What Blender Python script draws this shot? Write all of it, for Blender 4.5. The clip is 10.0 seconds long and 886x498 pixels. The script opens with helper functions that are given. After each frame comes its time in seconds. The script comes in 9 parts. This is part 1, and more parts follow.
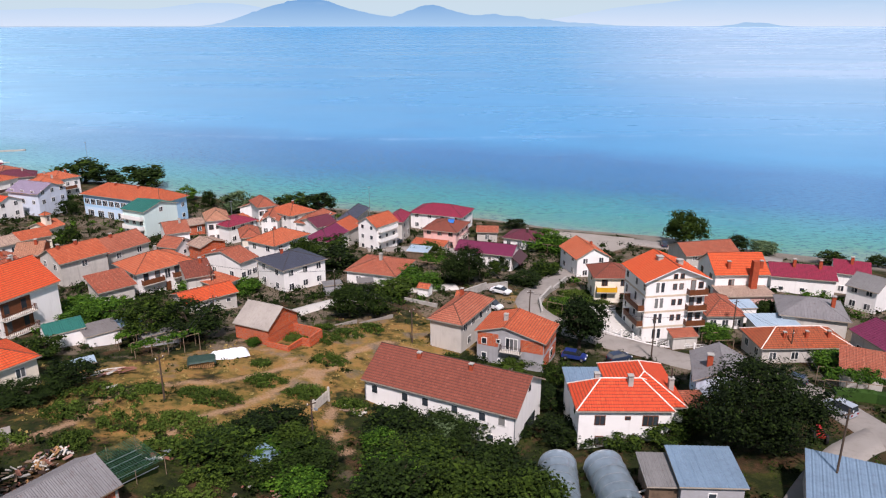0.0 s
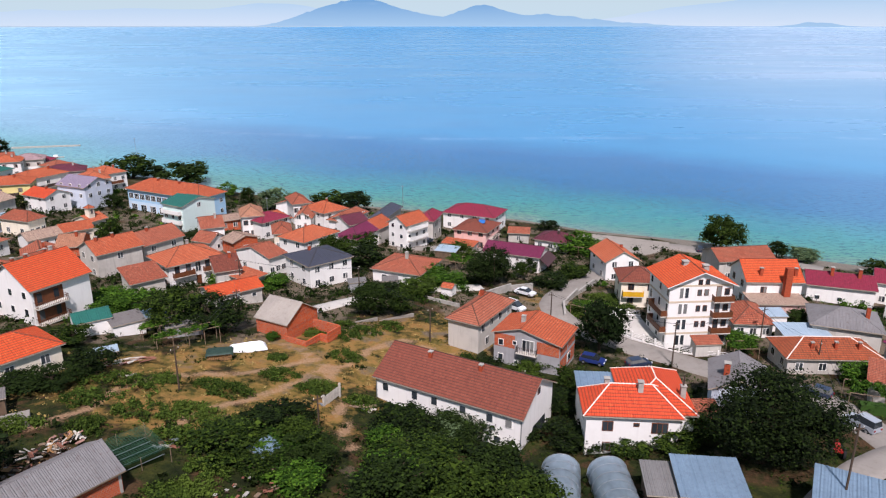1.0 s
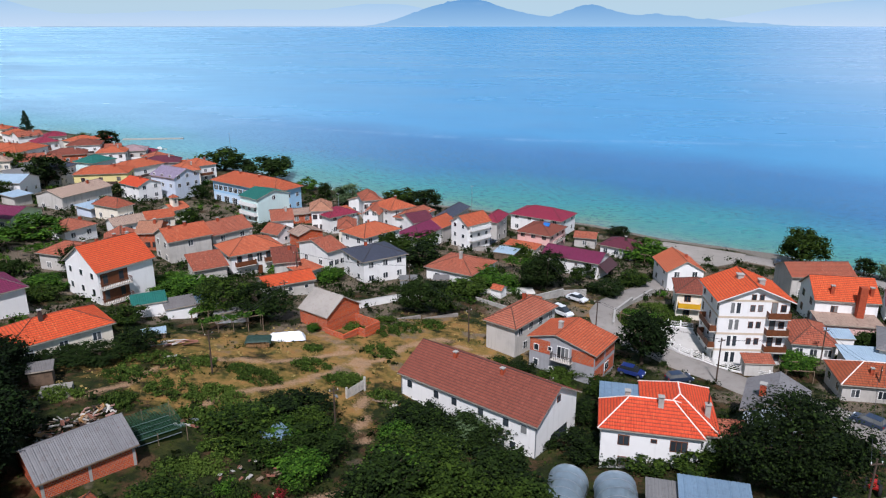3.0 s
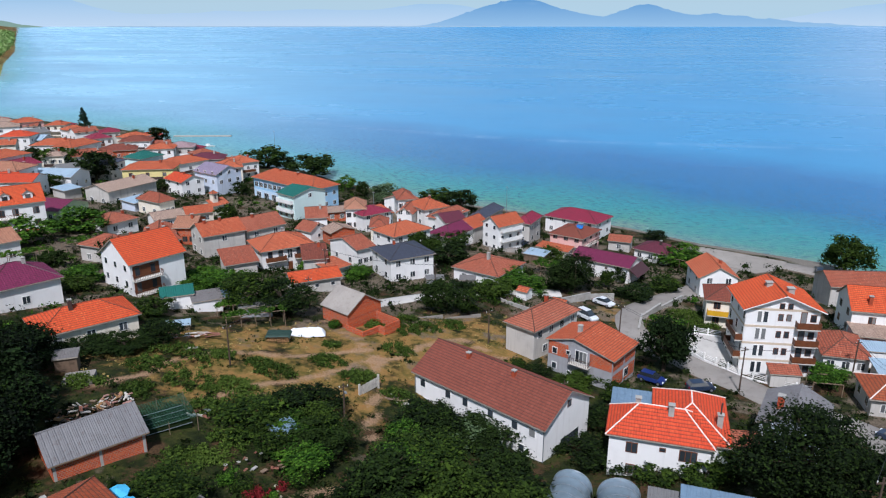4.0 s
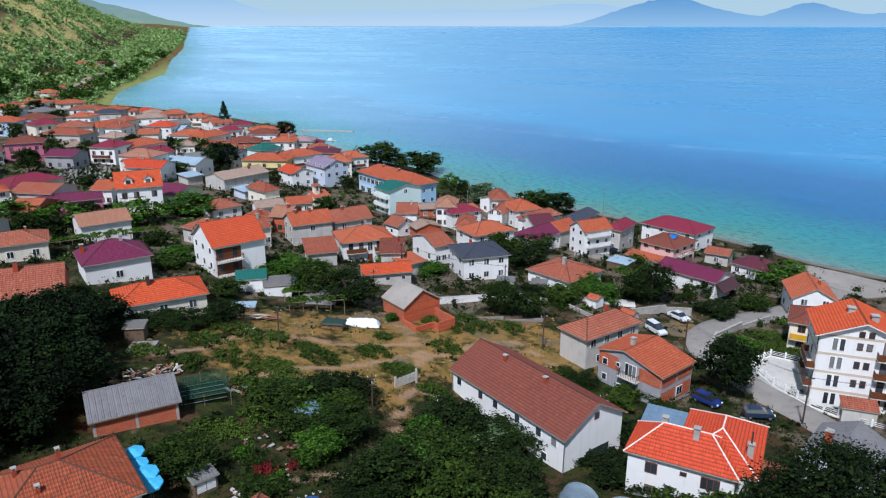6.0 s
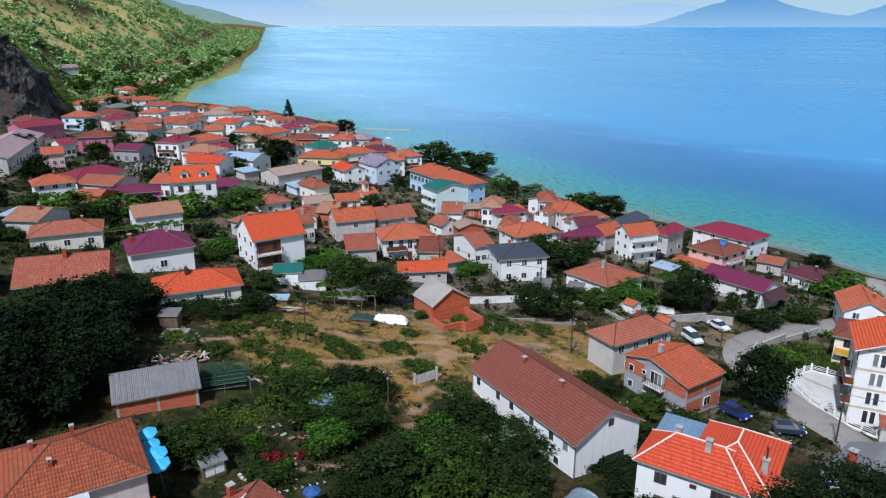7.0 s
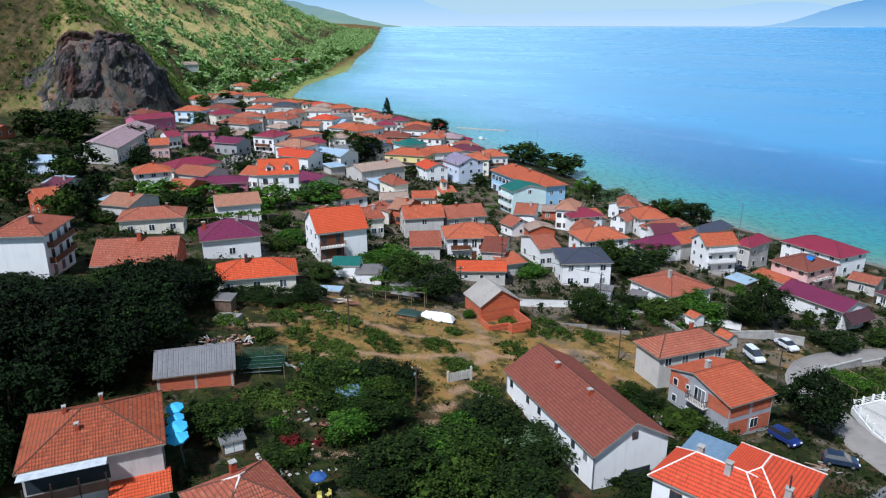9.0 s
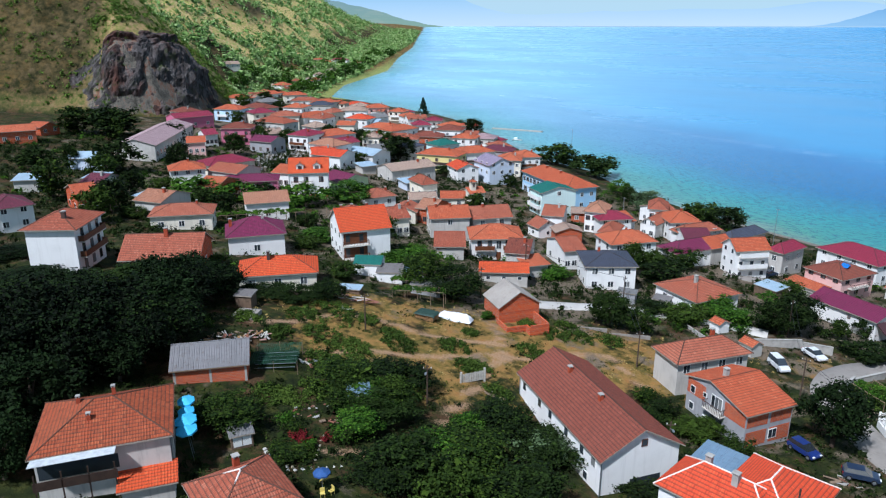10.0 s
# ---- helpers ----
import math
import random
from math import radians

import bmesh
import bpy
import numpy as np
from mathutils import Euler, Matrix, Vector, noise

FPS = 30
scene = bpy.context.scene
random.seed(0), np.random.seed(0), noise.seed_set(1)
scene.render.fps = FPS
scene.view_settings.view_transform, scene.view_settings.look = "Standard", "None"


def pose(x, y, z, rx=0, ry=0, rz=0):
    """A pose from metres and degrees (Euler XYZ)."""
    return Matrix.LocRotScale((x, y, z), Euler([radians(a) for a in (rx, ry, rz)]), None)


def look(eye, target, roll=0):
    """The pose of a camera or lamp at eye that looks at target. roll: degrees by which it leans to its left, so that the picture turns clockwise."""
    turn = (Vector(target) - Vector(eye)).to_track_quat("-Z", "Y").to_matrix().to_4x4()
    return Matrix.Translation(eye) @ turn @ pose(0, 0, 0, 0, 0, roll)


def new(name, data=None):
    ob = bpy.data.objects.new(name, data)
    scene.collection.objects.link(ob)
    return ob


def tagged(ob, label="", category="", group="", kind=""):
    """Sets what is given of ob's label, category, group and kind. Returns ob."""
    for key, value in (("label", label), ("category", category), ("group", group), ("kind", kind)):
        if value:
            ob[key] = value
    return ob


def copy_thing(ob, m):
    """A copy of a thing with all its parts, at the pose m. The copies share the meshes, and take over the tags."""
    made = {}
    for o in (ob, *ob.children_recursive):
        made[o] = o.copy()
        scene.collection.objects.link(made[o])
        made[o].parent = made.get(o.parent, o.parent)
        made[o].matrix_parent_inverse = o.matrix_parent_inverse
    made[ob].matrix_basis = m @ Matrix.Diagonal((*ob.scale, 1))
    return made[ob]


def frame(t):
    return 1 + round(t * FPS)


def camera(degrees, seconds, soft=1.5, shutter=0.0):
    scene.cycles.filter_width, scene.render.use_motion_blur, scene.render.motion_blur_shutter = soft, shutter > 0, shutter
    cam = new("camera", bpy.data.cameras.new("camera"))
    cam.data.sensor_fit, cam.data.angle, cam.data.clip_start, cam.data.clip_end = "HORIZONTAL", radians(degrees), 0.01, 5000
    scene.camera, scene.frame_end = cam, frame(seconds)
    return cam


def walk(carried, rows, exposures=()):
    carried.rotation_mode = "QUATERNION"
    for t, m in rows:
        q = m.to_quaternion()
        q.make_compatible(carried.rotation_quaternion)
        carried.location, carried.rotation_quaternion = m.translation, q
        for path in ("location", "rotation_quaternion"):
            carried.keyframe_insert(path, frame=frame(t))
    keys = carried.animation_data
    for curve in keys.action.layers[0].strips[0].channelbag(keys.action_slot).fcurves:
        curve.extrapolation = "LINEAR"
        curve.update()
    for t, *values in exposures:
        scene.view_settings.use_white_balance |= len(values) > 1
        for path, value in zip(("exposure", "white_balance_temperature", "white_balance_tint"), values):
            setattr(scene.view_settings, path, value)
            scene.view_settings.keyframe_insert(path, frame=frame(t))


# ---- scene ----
cam = camera(64.37, 10.0, 1.2)
TILT = 90 - 17.76
ROWS = [
    (0.0, -0.88, -0.69, 58.76, 0.00), (0.5, 1.38, -0.67, 58.73, 2.00), (1.0, 3.63, -0.58, 58.73, 4.03),
    (1.5, 5.93, -0.39, 58.74, 6.12), (2.0, 8.18, -0.14, 58.77, 8.18), (2.5, 10.39, 0.18, 58.80, 10.23),
    (3.0, 12.57, 0.57, 58.84, 12.28), (3.5, 14.72, 1.03, 58.88, 14.33), (3.9, 16.43, 1.44, 58.91, 15.97),
    (4.0, 16.85, 1.54, 58.91, 16.40), (4.1, 17.43, 1.70, 58.92, 16.94), (4.5, 19.72, 2.36, 58.95, 19.17),
    (5.0, 22.50, 3.28, 58.97, 21.94), (5.5, 25.28, 4.33, 58.98, 24.77), (6.0, 27.94, 5.46, 58.98, 27.53),
    (6.5, 30.52, 6.71, 58.96, 30.30), (7.0, 33.01, 8.06, 58.94, 33.07), (7.5, 35.38, 9.50, 58.92, 35.80),
    (7.9, 37.20, 10.73, 58.92, 37.99), (8.0, 37.65, 11.05, 58.92, 38.52), (8.1, 37.93, 11.26, 58.92, 38.88),
    (8.5, 38.99, 12.07, 58.92, 40.25), (9.0, 40.27, 13.13, 58.95, 41.93), (9.5, 41.49, 14.22, 58.98, 43.59),
    (10.0, 42.64, 15.33, 59.05, 45.24),
]
walk(cam, [(t, pose(x, y, z, TILT, 0, yaw)) for t, x, y, z, yaw in ROWS], ((0.0, 0.04, 6650, 26), (2.5, -0.1, 6150, 20), (5.0, -0.22, 5800, 15), (7.5, -0.17, 5680, 14), (10.0, -0.02, 5620, 12)))

# ---- world and sun ----
SUN_AZ, SUN_EL = 172.0, 54.0   # compass degrees from +y clockwise, and height
world = bpy.data.worlds.new("sky")
scene.world = world
world.use_nodes = True
wn = world.node_tree
wn.nodes.clear()
sky = wn.nodes.new("ShaderNodeTexSky")
sky.sky_type, sky.sun_disc = "NISHITA", False
sky.sun_elevation, sky.sun_rotation = radians(SUN_EL), radians(SUN_AZ)
sky.air_density, sky.dust_density, sky.ozone_density = 1.0, 0.6, 1.5
bg = wn.nodes.new("ShaderNodeBackground")
bg.inputs["Strength"].default_value = 0.07
wout = wn.nodes.new("ShaderNodeOutputWorld")
veil = wn.nodes.new("ShaderNodeMix")   # thin bright haze over the whole sky
veil.data_type = "RGBA"
veil.inputs[7].default_value = (7.8, 11.0, 12.2, 1)
wcoord = wn.nodes.new("ShaderNodeTexCoord")
wsep = wn.nodes.new("ShaderNodeSeparateXYZ")
wramp = wn.nodes.new("ShaderNodeValToRGB")   # the haze is thickest at the horizon
for stop, grey in ((0.0, 0.92), (0.12, 0.66), (0.3, 0.32), (1.0, 0.14)):
    el = wramp.color_ramp.elements[0] if stop == 0 else wramp.color_ramp.elements[-1] if stop == 1 else wramp.color_ramp.elements.new(stop)
    el.position, el.color = stop, (grey, grey, grey, 1)
wn.links.new(wcoord.outputs["Generated"], wsep.inputs[0])
wn.links.new(wsep.outputs[2], wramp.inputs[0])
wn.links.new(wramp.outputs[0], veil.inputs[0])
wn.links.new(sky.outputs[0], veil.inputs[6])
wn.links.new(veil.outputs[2], bg.inputs[0])
wn.links.new(bg.outputs[0], wout.inputs[0])
sun = new("sun", bpy.data.lights.new("sun", "SUN"))
sun.data.energy, sun.data.angle, sun.data.color = 5.0, radians(3.0), (1.0, 0.98, 0.955)
sa, se = radians(SUN_AZ), radians(SUN_EL)
sun.matrix_world = look((200 * math.sin(sa) * math.cos(se), 200 * math.cos(sa) * math.cos(se), 200 * math.sin(se)), (0, 0, 0))

# ---- the lie of the land ----
SHORE_X = [-5000, -2216, -1322, -943, -684, -540, -455, -430, -356, -304, -270, -241, -204, -176, -152, -122, -97, -65, -35, -19, 13, 33, 61, 83, 111, 200, 600, 4000]
SHORE_Y = [4800, 2115, 1262, 878, 632, 452, 374, 372, 361, 352, 340, 324, 302, 284, 271, 264, 247, 234, 226, 222, 213, 202, 194, 181, 169, 128, 0, -1200]
LEVELS = (
    (-35, 76, 14.7), (-16, 79, 11.3), (-15, 104, 9.5), (-31, 100, 11.5), (-54, 91, 14), (9, 73, 8.6), (-9, 84, 10.2), (0, 103, 8),
    (10, 100, 7.2), (-37, 137, 6.8), (-12, 138, 6.5), (-55, 128, 8.5), (-78, 180, 5), (38, 108, 7), (56, 126, 6.5), (31, 97, 8.2),
    (20, 78, 9.8), (12, 66, 10.2), (26, 62, 13), (48, 77, 11.5), (-31, 49, 17), (-18, 37, 15.6), (-8, 38, 16), (-82, 54, 18.5),
    (-70, 82, 16.5), (-97, 84, 16.5), (-146, 102, 15), (-125, 108, 14.2), (-118, 124, 12.5), (-126, 190, 6), (20, 180, 1.2), (0, 190, 1.2), (32, 160, 2.5),
)


def bowl(r):
    """The far water and land lift a little, so that the horizon lies inside the range of view."""
    return 2.8e-6 * np.maximum(r - 1000, 0) ** 2


def inland(x, y):
    f = np.where(np.asarray(x) < -292, 0.75, 0.87)
    return (np.interp(x, SHORE_X, SHORE_Y) - y) * f


def base_level(x, y):
    d = inland(x, y)
    flat = np.where(d > 0, np.minimum(0.35 + 0.1 * d, 22), np.maximum(0.12 * d + 0.1, -7))
    return np.where((d > 0) & (d < 6), 0.1 + d * 0.14, flat)


_P = np.array(LEVELS, float)
_K = np.exp(-((_P[:, None, :2] - _P[None, :, :2]) ** 2).sum(-1) / (2 * 20.0 ** 2))
_W = np.linalg.solve(_K + 0.08 * np.eye(len(_P)), _P[:, 2] - base_level(_P[:, 0], _P[:, 1]))


# the foot of the hill, in (a, b): a runs along the coast, b inland
HILL_FOOT = ((290, 900), (306, 420), (312, 250), (318, 176), (318, 149), (319, 124), (328, 98), (350, 84), (400, 86), (450, 92), (520, 102), (600, 108), (700, 119), (850, 128), (1000, 132), (1400, 152), (2500, 205), (4200, 260))
FOOT_S = np.concatenate([[0], np.cumsum([math.dist(p, q) for p, q in zip(HILL_FOOT, HILL_FOOT[1:])])])
CLIFF_S0, CLIFF_S1 = FOOT_S[5] - 16, FOOT_S[8] + 4     # the stretch of it where the rock stands bare


def hill_place(x, y):
    """How deep inside the hill a point lies, and how far along its foot."""
    a, b = (np.asarray(y, float) - x) * 0.7071, (-np.asarray(x, float) - y) * 0.7071
    best, inside, along_s = np.full(np.shape(a), 1e9), np.zeros(np.shape(a), bool), np.zeros(np.shape(a))
    for i, ((a0, b0), (a1, b1)) in enumerate(zip(HILL_FOOT, HILL_FOOT[1:])):
        da, db = a1 - a0, b1 - b0
        k = np.clip(((a - a0) * da + (b - b0) * db) / (da * da + db * db), 0, 1)
        d = np.hypot(a - a0 - k * da, b - b0 - k * db)
        near = d < best
        inside = np.where(near, da * (b - b0) - db * (a - a0) > 0, inside)
        along_s = np.where(near, FOOT_S[i] + k * math.hypot(da, db), along_s)
        best = np.minimum(best, d)
    return np.where(inside, best, 0.0), along_s, a


def hill_spot(x, y):
    """The same for one point."""
    a, b = (y - x) * 0.7071, (-x - y) * 0.7071
    best, u, sv = 1e18, 0.0, 0.0
    for i in range(len(HILL_FOOT) - 1):
        (a0, b0), (a1, b1) = HILL_FOOT[i], HILL_FOOT[i + 1]
        da, db, pa, pb = a1 - a0, b1 - b0, a - a0, b - b0
        ll = da * da + db * db
        k = min(max((pa * da + pb * db) / ll, 0.0), 1.0)
        d = (pa - k * da) ** 2 + (pb - k * db) ** 2
        if d < best:
            best, u, sv = d, (d ** 0.5 if da * pb - db * pa > 0 else 0.0), FOOT_S[i] + k * ll ** 0.5
    return u, sv, a


def cliff_weight(sv):
    return np.clip((sv - CLIFF_S0) / 26, 0, 1) * np.clip((CLIFF_S1 - sv) / 26, 0, 1)


def hill_level(x, y):
    if np.ndim(x) == 0 and (-x - y) * 0.7071 < 78:
        return 0.0
    u, sv, a = hill_spot(float(x), float(y)) if np.ndim(x) == 0 else hill_place(x, y)
    u = np.maximum(u + 5 * np.sin(sv * 0.05) * np.clip((a - 420) / 60, 0, 1) * np.clip(u / 10, 0, 1), 0)
    w = cliff_weight(sv)
    ramp = u * (0.56 + 0.05 * np.sin(a * 0.02)) + w * np.minimum(u * 1.7, 25) + (1 - w) * np.minimum(u * 0.45, 25) * np.clip((620 - a) / 170, 0, 1)
    top = 330 + 60 * np.sin(a * 0.004 + 0.6)
    fall = np.clip((4000 - a) / 1600, 0.0, 1)
    return np.minimum(ramp, top) * fall


def ground(x, y):
    x, y = np.asarray(x, float), np.asarray(y, float)
    z = base_level(x, y)
    g = np.exp(-((x[..., None] - _P[:, 0]) ** 2 + (y[..., None] - _P[:, 1]) ** 2) / (2 * 20.0 ** 2)) @ _W
    d = inland(x, y)
    z = z + g * np.clip(d / 15, 0, 1)
    return z + hill_level(x, y) + bowl(np.hypot(x, y))


def gz(x, y):
    return float(ground(x, y))

# ---- materials ----
def hexcol(s):
    c = [int(s[i:i + 2], 16) / 255 for i in (0, 2, 4)]
    return tuple(((v + 0.055) / 1.055) ** 2.4 if v > 0.04045 else v / 12.92 for v in c) + (1,)


class Mat:
    """A small builder for node materials."""

    def __init__(self, name):
        self.m = bpy.data.materials.new(name)
        self.m.use_nodes = True
        self.t = self.m.node_tree
        self.b = self.t.nodes["Principled BSDF"]

    def n(self, kind, **values):
        node = self.t.nodes.new(kind)
        for key, value in values.items():
            if key == "op":
                node.operation = value
            elif key == "blend":
                node.blend_type = value
            elif key == "dtype":
                node.data_type = value
            elif key == "attr":
                node.attribute_name = value
            elif key == "dims":
                node.noise_dimensions = value
        return node

    def link(self, a, b):
        self.t.links.new(a, b)

    def coords(self, kind="Object"):
        return self.n("ShaderNodeTexCoord").outputs[kind]

    def noise(self, vec, scale, detail=4.0, rough=0.6):
        node = self.n("ShaderNodeTexNoise")
        node.inputs["Scale"].default_value, node.inputs["Detail"].default_value = scale, detail
        node.inputs["Roughness"].default_value = rough
        self.link(vec, node.inputs["Vector"])
        return node.outputs["Fac"]

    def ramp(self, fac, *stops):
        node = self.n("ShaderNodeValToRGB")
        el = node.color_ramp.elements
        el[0].position, el[0].color = stops[0]
        el[1].position, el[1].color = stops[-1]
        for p, c in stops[1:-1]:
            e = el.new(p)
            e.color = c
        self.link(fac, node.inputs["Fac"])
        return node.outputs["Color"]

    def mix(self, fac, a, b, blend="MIX"):
        node = self.n("ShaderNodeMix", dtype="RGBA", blend=blend)
        for sock, v in ((node.inputs[0], fac), (node.inputs[6], a), (node.inputs[7], b)):
            if isinstance(v, (int, float, tuple)):
                sock.default_value = v
            else:
                self.link(v, sock)
        return node.outputs[2]

    def math(self, op, a, b=0.0, c=0.0):
        node = self.n("ShaderNodeMath", op=op)
        for sock, v in zip(node.inputs, (a, b, c)):
            if isinstance(v, (int, float)):
                sock.default_value = v
            else:
                self.link(v, sock)
        return node.outputs[0]

    def remap(self, v, a, b, c, d):
        node = self.n("ShaderNodeMapRange")
        for sock, val in zip(list(node.inputs)[1:5], (a, b, c, d)):
            sock.default_value = val
        self.link(v, node.inputs[0])
        return node.outputs[0]

    def bump(self, height, strength, distance, normal=None):
        node = self.n("ShaderNodeBump")
        node.inputs["Strength"].default_value, node.inputs["Distance"].default_value = strength, distance
        self.link(height, node.inputs["Height"])
        if normal is not None:
            self.link(normal, node.inputs["Normal"])
        return node.outputs["Normal"]

    def done(self, color, rough=0.8, normal=None, metal=0.0, spec=0.5):
        for sock, v in (("Base Color", color), ("Roughness", rough)):
            if isinstance(v, (int, float, tuple)):
                self.b.inputs[sock].default_value = v
            else:
                self.link(v, self.b.inputs[sock])
        self.b.inputs["Metallic"].default_value = metal
        self.b.inputs["Specular IOR Level"].default_value = spec
        if normal is not None:
            self.link(normal, self.b.inputs["Normal"])
        return self.m


MATS = {}


def plain(name, col, rough=0.8, var=0.12, scale=0.7, metal=0.0, bump=0.02, spec=0.4):
    """Paint, plaster, cloth and the like: two scales of variation, streaks, and fine relief."""
    if name in MATS:
        return MATS[name]
    k = Mat(name)
    base = hexcol(col)
    v = k.coords()
    big, fine = k.noise(v, scale, 5), k.noise(v, scale * 14, 3)
    rnd = k.n("ShaderNodeObjectInfo").outputs["Random"]
    dark = tuple(c * (1 - 1.6 * var) for c in base[:3]) + (1,)
    light = tuple(min(c * (1 + var), 0.95) for c in base[:3]) + (1,)
    c = k.ramp(big, (0.3, dark), (0.5, base), (0.72, light))
    c = k.mix(k.remap(fine, 0.35, 0.75, 0.0, 0.22), c, dark)
    c = k.mix(k.remap(rnd, 0, 1, 0.0, 0.18), c, dark)
    MATS[name] = k.done(c, k.remap(fine, 0.3, 0.7, rough - 0.08, min(rough + 0.08, 1)), k.bump(fine, 0.4, bump), metal, spec)
    return MATS[name]


def plaster(name, col, dirt="8a8074", amount=0.5):
    """Rendered wall: rain streaks from the top, grime with a shape of its own, fine grain."""
    if name in MATS:
        return MATS[name]
    k = Mat(name)
    base = hexcol(col)
    v = k.coords()
    mp = k.n("ShaderNodeMapping")
    mp.inputs["Scale"].default_value = (1.6, 1.6, 0.12)
    k.link(v, mp.inputs["Vector"])
    streak, big, fine = k.noise(mp.outputs[0], 1.0, 5, 0.65), k.noise(v, 0.35, 5), k.noise(v, 9, 3)
    c = k.mix(k.remap(streak, 0.52, 0.85, 0.0, amount), base, hexcol(dirt))
    c = k.mix(k.remap(big, 0.5, 0.8, 0.0, amount * 0.6), c, hexcol(dirt))
    rnd = k.n("ShaderNodeObjectInfo").outputs["Random"]
    c = k.mix(k.remap(rnd, 0, 1, 0.0, 0.12), c, hexcol(dirt))
    MATS[name] = k.done(c, 0.9, k.bump(fine, 0.3, 0.02), 0.0, 0.2)
    return MATS[name]


def tiles(name, col, dark, light, stain_shade="3a332c", wear=0.5, row=0.42, colw=0.3, gloss=0.75):
    """Roof tiles on UVs in metres: courses and columns, each tile a shade of its own, lichen and soot, lap shadows
    painted in.
    """
    if name in MATS:
        return MATS[name]
    k = Mat(name)
    uv = k.n("ShaderNodeUVMap").outputs[0]
    sep = k.n("ShaderNodeSeparateXYZ")
    k.link(uv, sep.inputs[0])
    u, w = k.math("DIVIDE", sep.outputs[0], colw), k.math("DIVIDE", sep.outputs[1], row)
    fu, fw = k.math("FRACT", u), k.math("FRACT", w)
    cell = k.n("ShaderNodeCombineXYZ")
    k.link(k.math("FLOOR", u), cell.inputs[0])
    k.link(k.math("FLOOR", w), cell.inputs[1])
    rnd = k.n("ShaderNodeObjectInfo").outputs["Random"]
    k.link(k.math("MULTIPLY", rnd, 37.0), cell.inputs[2])
    white = k.n("ShaderNodeTexWhiteNoise")
    k.link(cell.outputs[0], white.inputs["Vector"])
    v = k.coords()
    big, mid = k.noise(v, 0.22, 6, 0.7), k.noise(v, 1.6, 4, 0.65)
    c = k.ramp(white.outputs["Value"], (0.0, hexcol(dark)), (0.3, hexcol(col)), (0.85, hexcol(col)), (1.0, hexcol(light)))
    c = k.mix(k.remap(big, 0.45, 0.75, 0.0, wear), c, hexcol(dark))
    c = k.mix(k.remap(mid, 0.55, 0.8, 0.0, wear), c, hexcol(stain_shade))
    c = k.mix(k.remap(rnd, 0, 1, 0.0, 0.35), c, hexcol(dark))
    fade = k.math("FRACT", k.math("MULTIPLY", rnd, 7.31))
    c = k.mix(k.math("MULTIPLY", fade, k.math("ADD", k.remap(big, 0.3, 0.7, 0.0, wear), 0.12)), c, hexcol(light))
    # shadow below each course's lap, mixed into the tile colour
    lap_shade = k.remap(fw, 0.0, 0.42, 0.8, 0.0)
    c = k.mix(lap_shade, c, hexcol(stain_shade))
    h = k.math("ADD", k.math("MULTIPLY", k.math("SUBTRACT", 1.0, fw), 0.9), k.math("MULTIPLY", k.math("SINE", k.math("MULTIPLY", fu, 3.1416)), 0.4))
    MATS[name] = k.done(c, gloss, k.bump(h, 0.75, 0.05), 0.0, 0.25)
    return MATS[name]


def sheet(name, col, rough=0.45, rib=0.25, rust=0.25, metal=0.0):
    """Ribbed or corrugated sheet on UVs in metres."""
    if name in MATS:
        return MATS[name]
    k = Mat(name)
    uv = k.n("ShaderNodeUVMap").outputs[0]
    sep = k.n("ShaderNodeSeparateXYZ")
    k.link(uv, sep.inputs[0])
    fu = k.math("SINE", k.math("MULTIPLY", sep.outputs[0], 6.2832 / rib))
    v = k.coords()
    big, mid = k.noise(v, 0.3, 5, 0.7), k.noise(v, 2.5, 4, 0.65)
    base = hexcol(col)
    dark = tuple(x * 0.55 for x in base[:3]) + (1,)
    c = k.mix(k.remap(big, 0.4, 0.75, 0.0, 0.55), base, dark)
    c = k.mix(k.remap(mid, 0.56, 0.8, 0.0, rust), c, hexcol("5b463a"))
    MATS[name] = k.done(c, k.remap(mid, 0.3, 0.7, rough - 0.1, rough + 0.2), k.bump(fu, 0.6, 0.03), metal, 0.4)
    return MATS[name]


def bricks(name, col="d05a28", mortar="9b8a78"):
    if name in MATS:
        return MATS[name]
    k = Mat(name)
    v = k.coords()
    mp = k.n("ShaderNodeMapping")
    mp.inputs["Rotation"].default_value = (radians(90), 0, 0)
    k.link(v, mp.inputs["Vector"])
    bt = k.n("ShaderNodeTexBrick")
    bt.inputs["Scale"].default_value = 1.0
    for key, value in (("Brick Width", 0.28), ("Row Height", 0.21), ("Mortar Size", 0.018)):
        bt.inputs[key].default_value = value
    bt.inputs["Color1"].default_value, bt.inputs["Color2"].default_value = hexcol(col), hexcol("a8452a")
    bt.inputs["Mortar"].default_value = hexcol(mortar)
    k.link(mp.outputs[0], bt.inputs["Vector"])
    big = k.noise(v, 0.6, 5)
    c = k.mix(k.remap(big, 0.5, 0.8, 0, 0.4), bt.outputs["Color"], hexcol("86503a"))
    MATS[name] = k.done(c, 0.9, k.bump(bt.outputs["Fac"], -0.4, 0.02), 0, 0.2)
    return MATS[name]


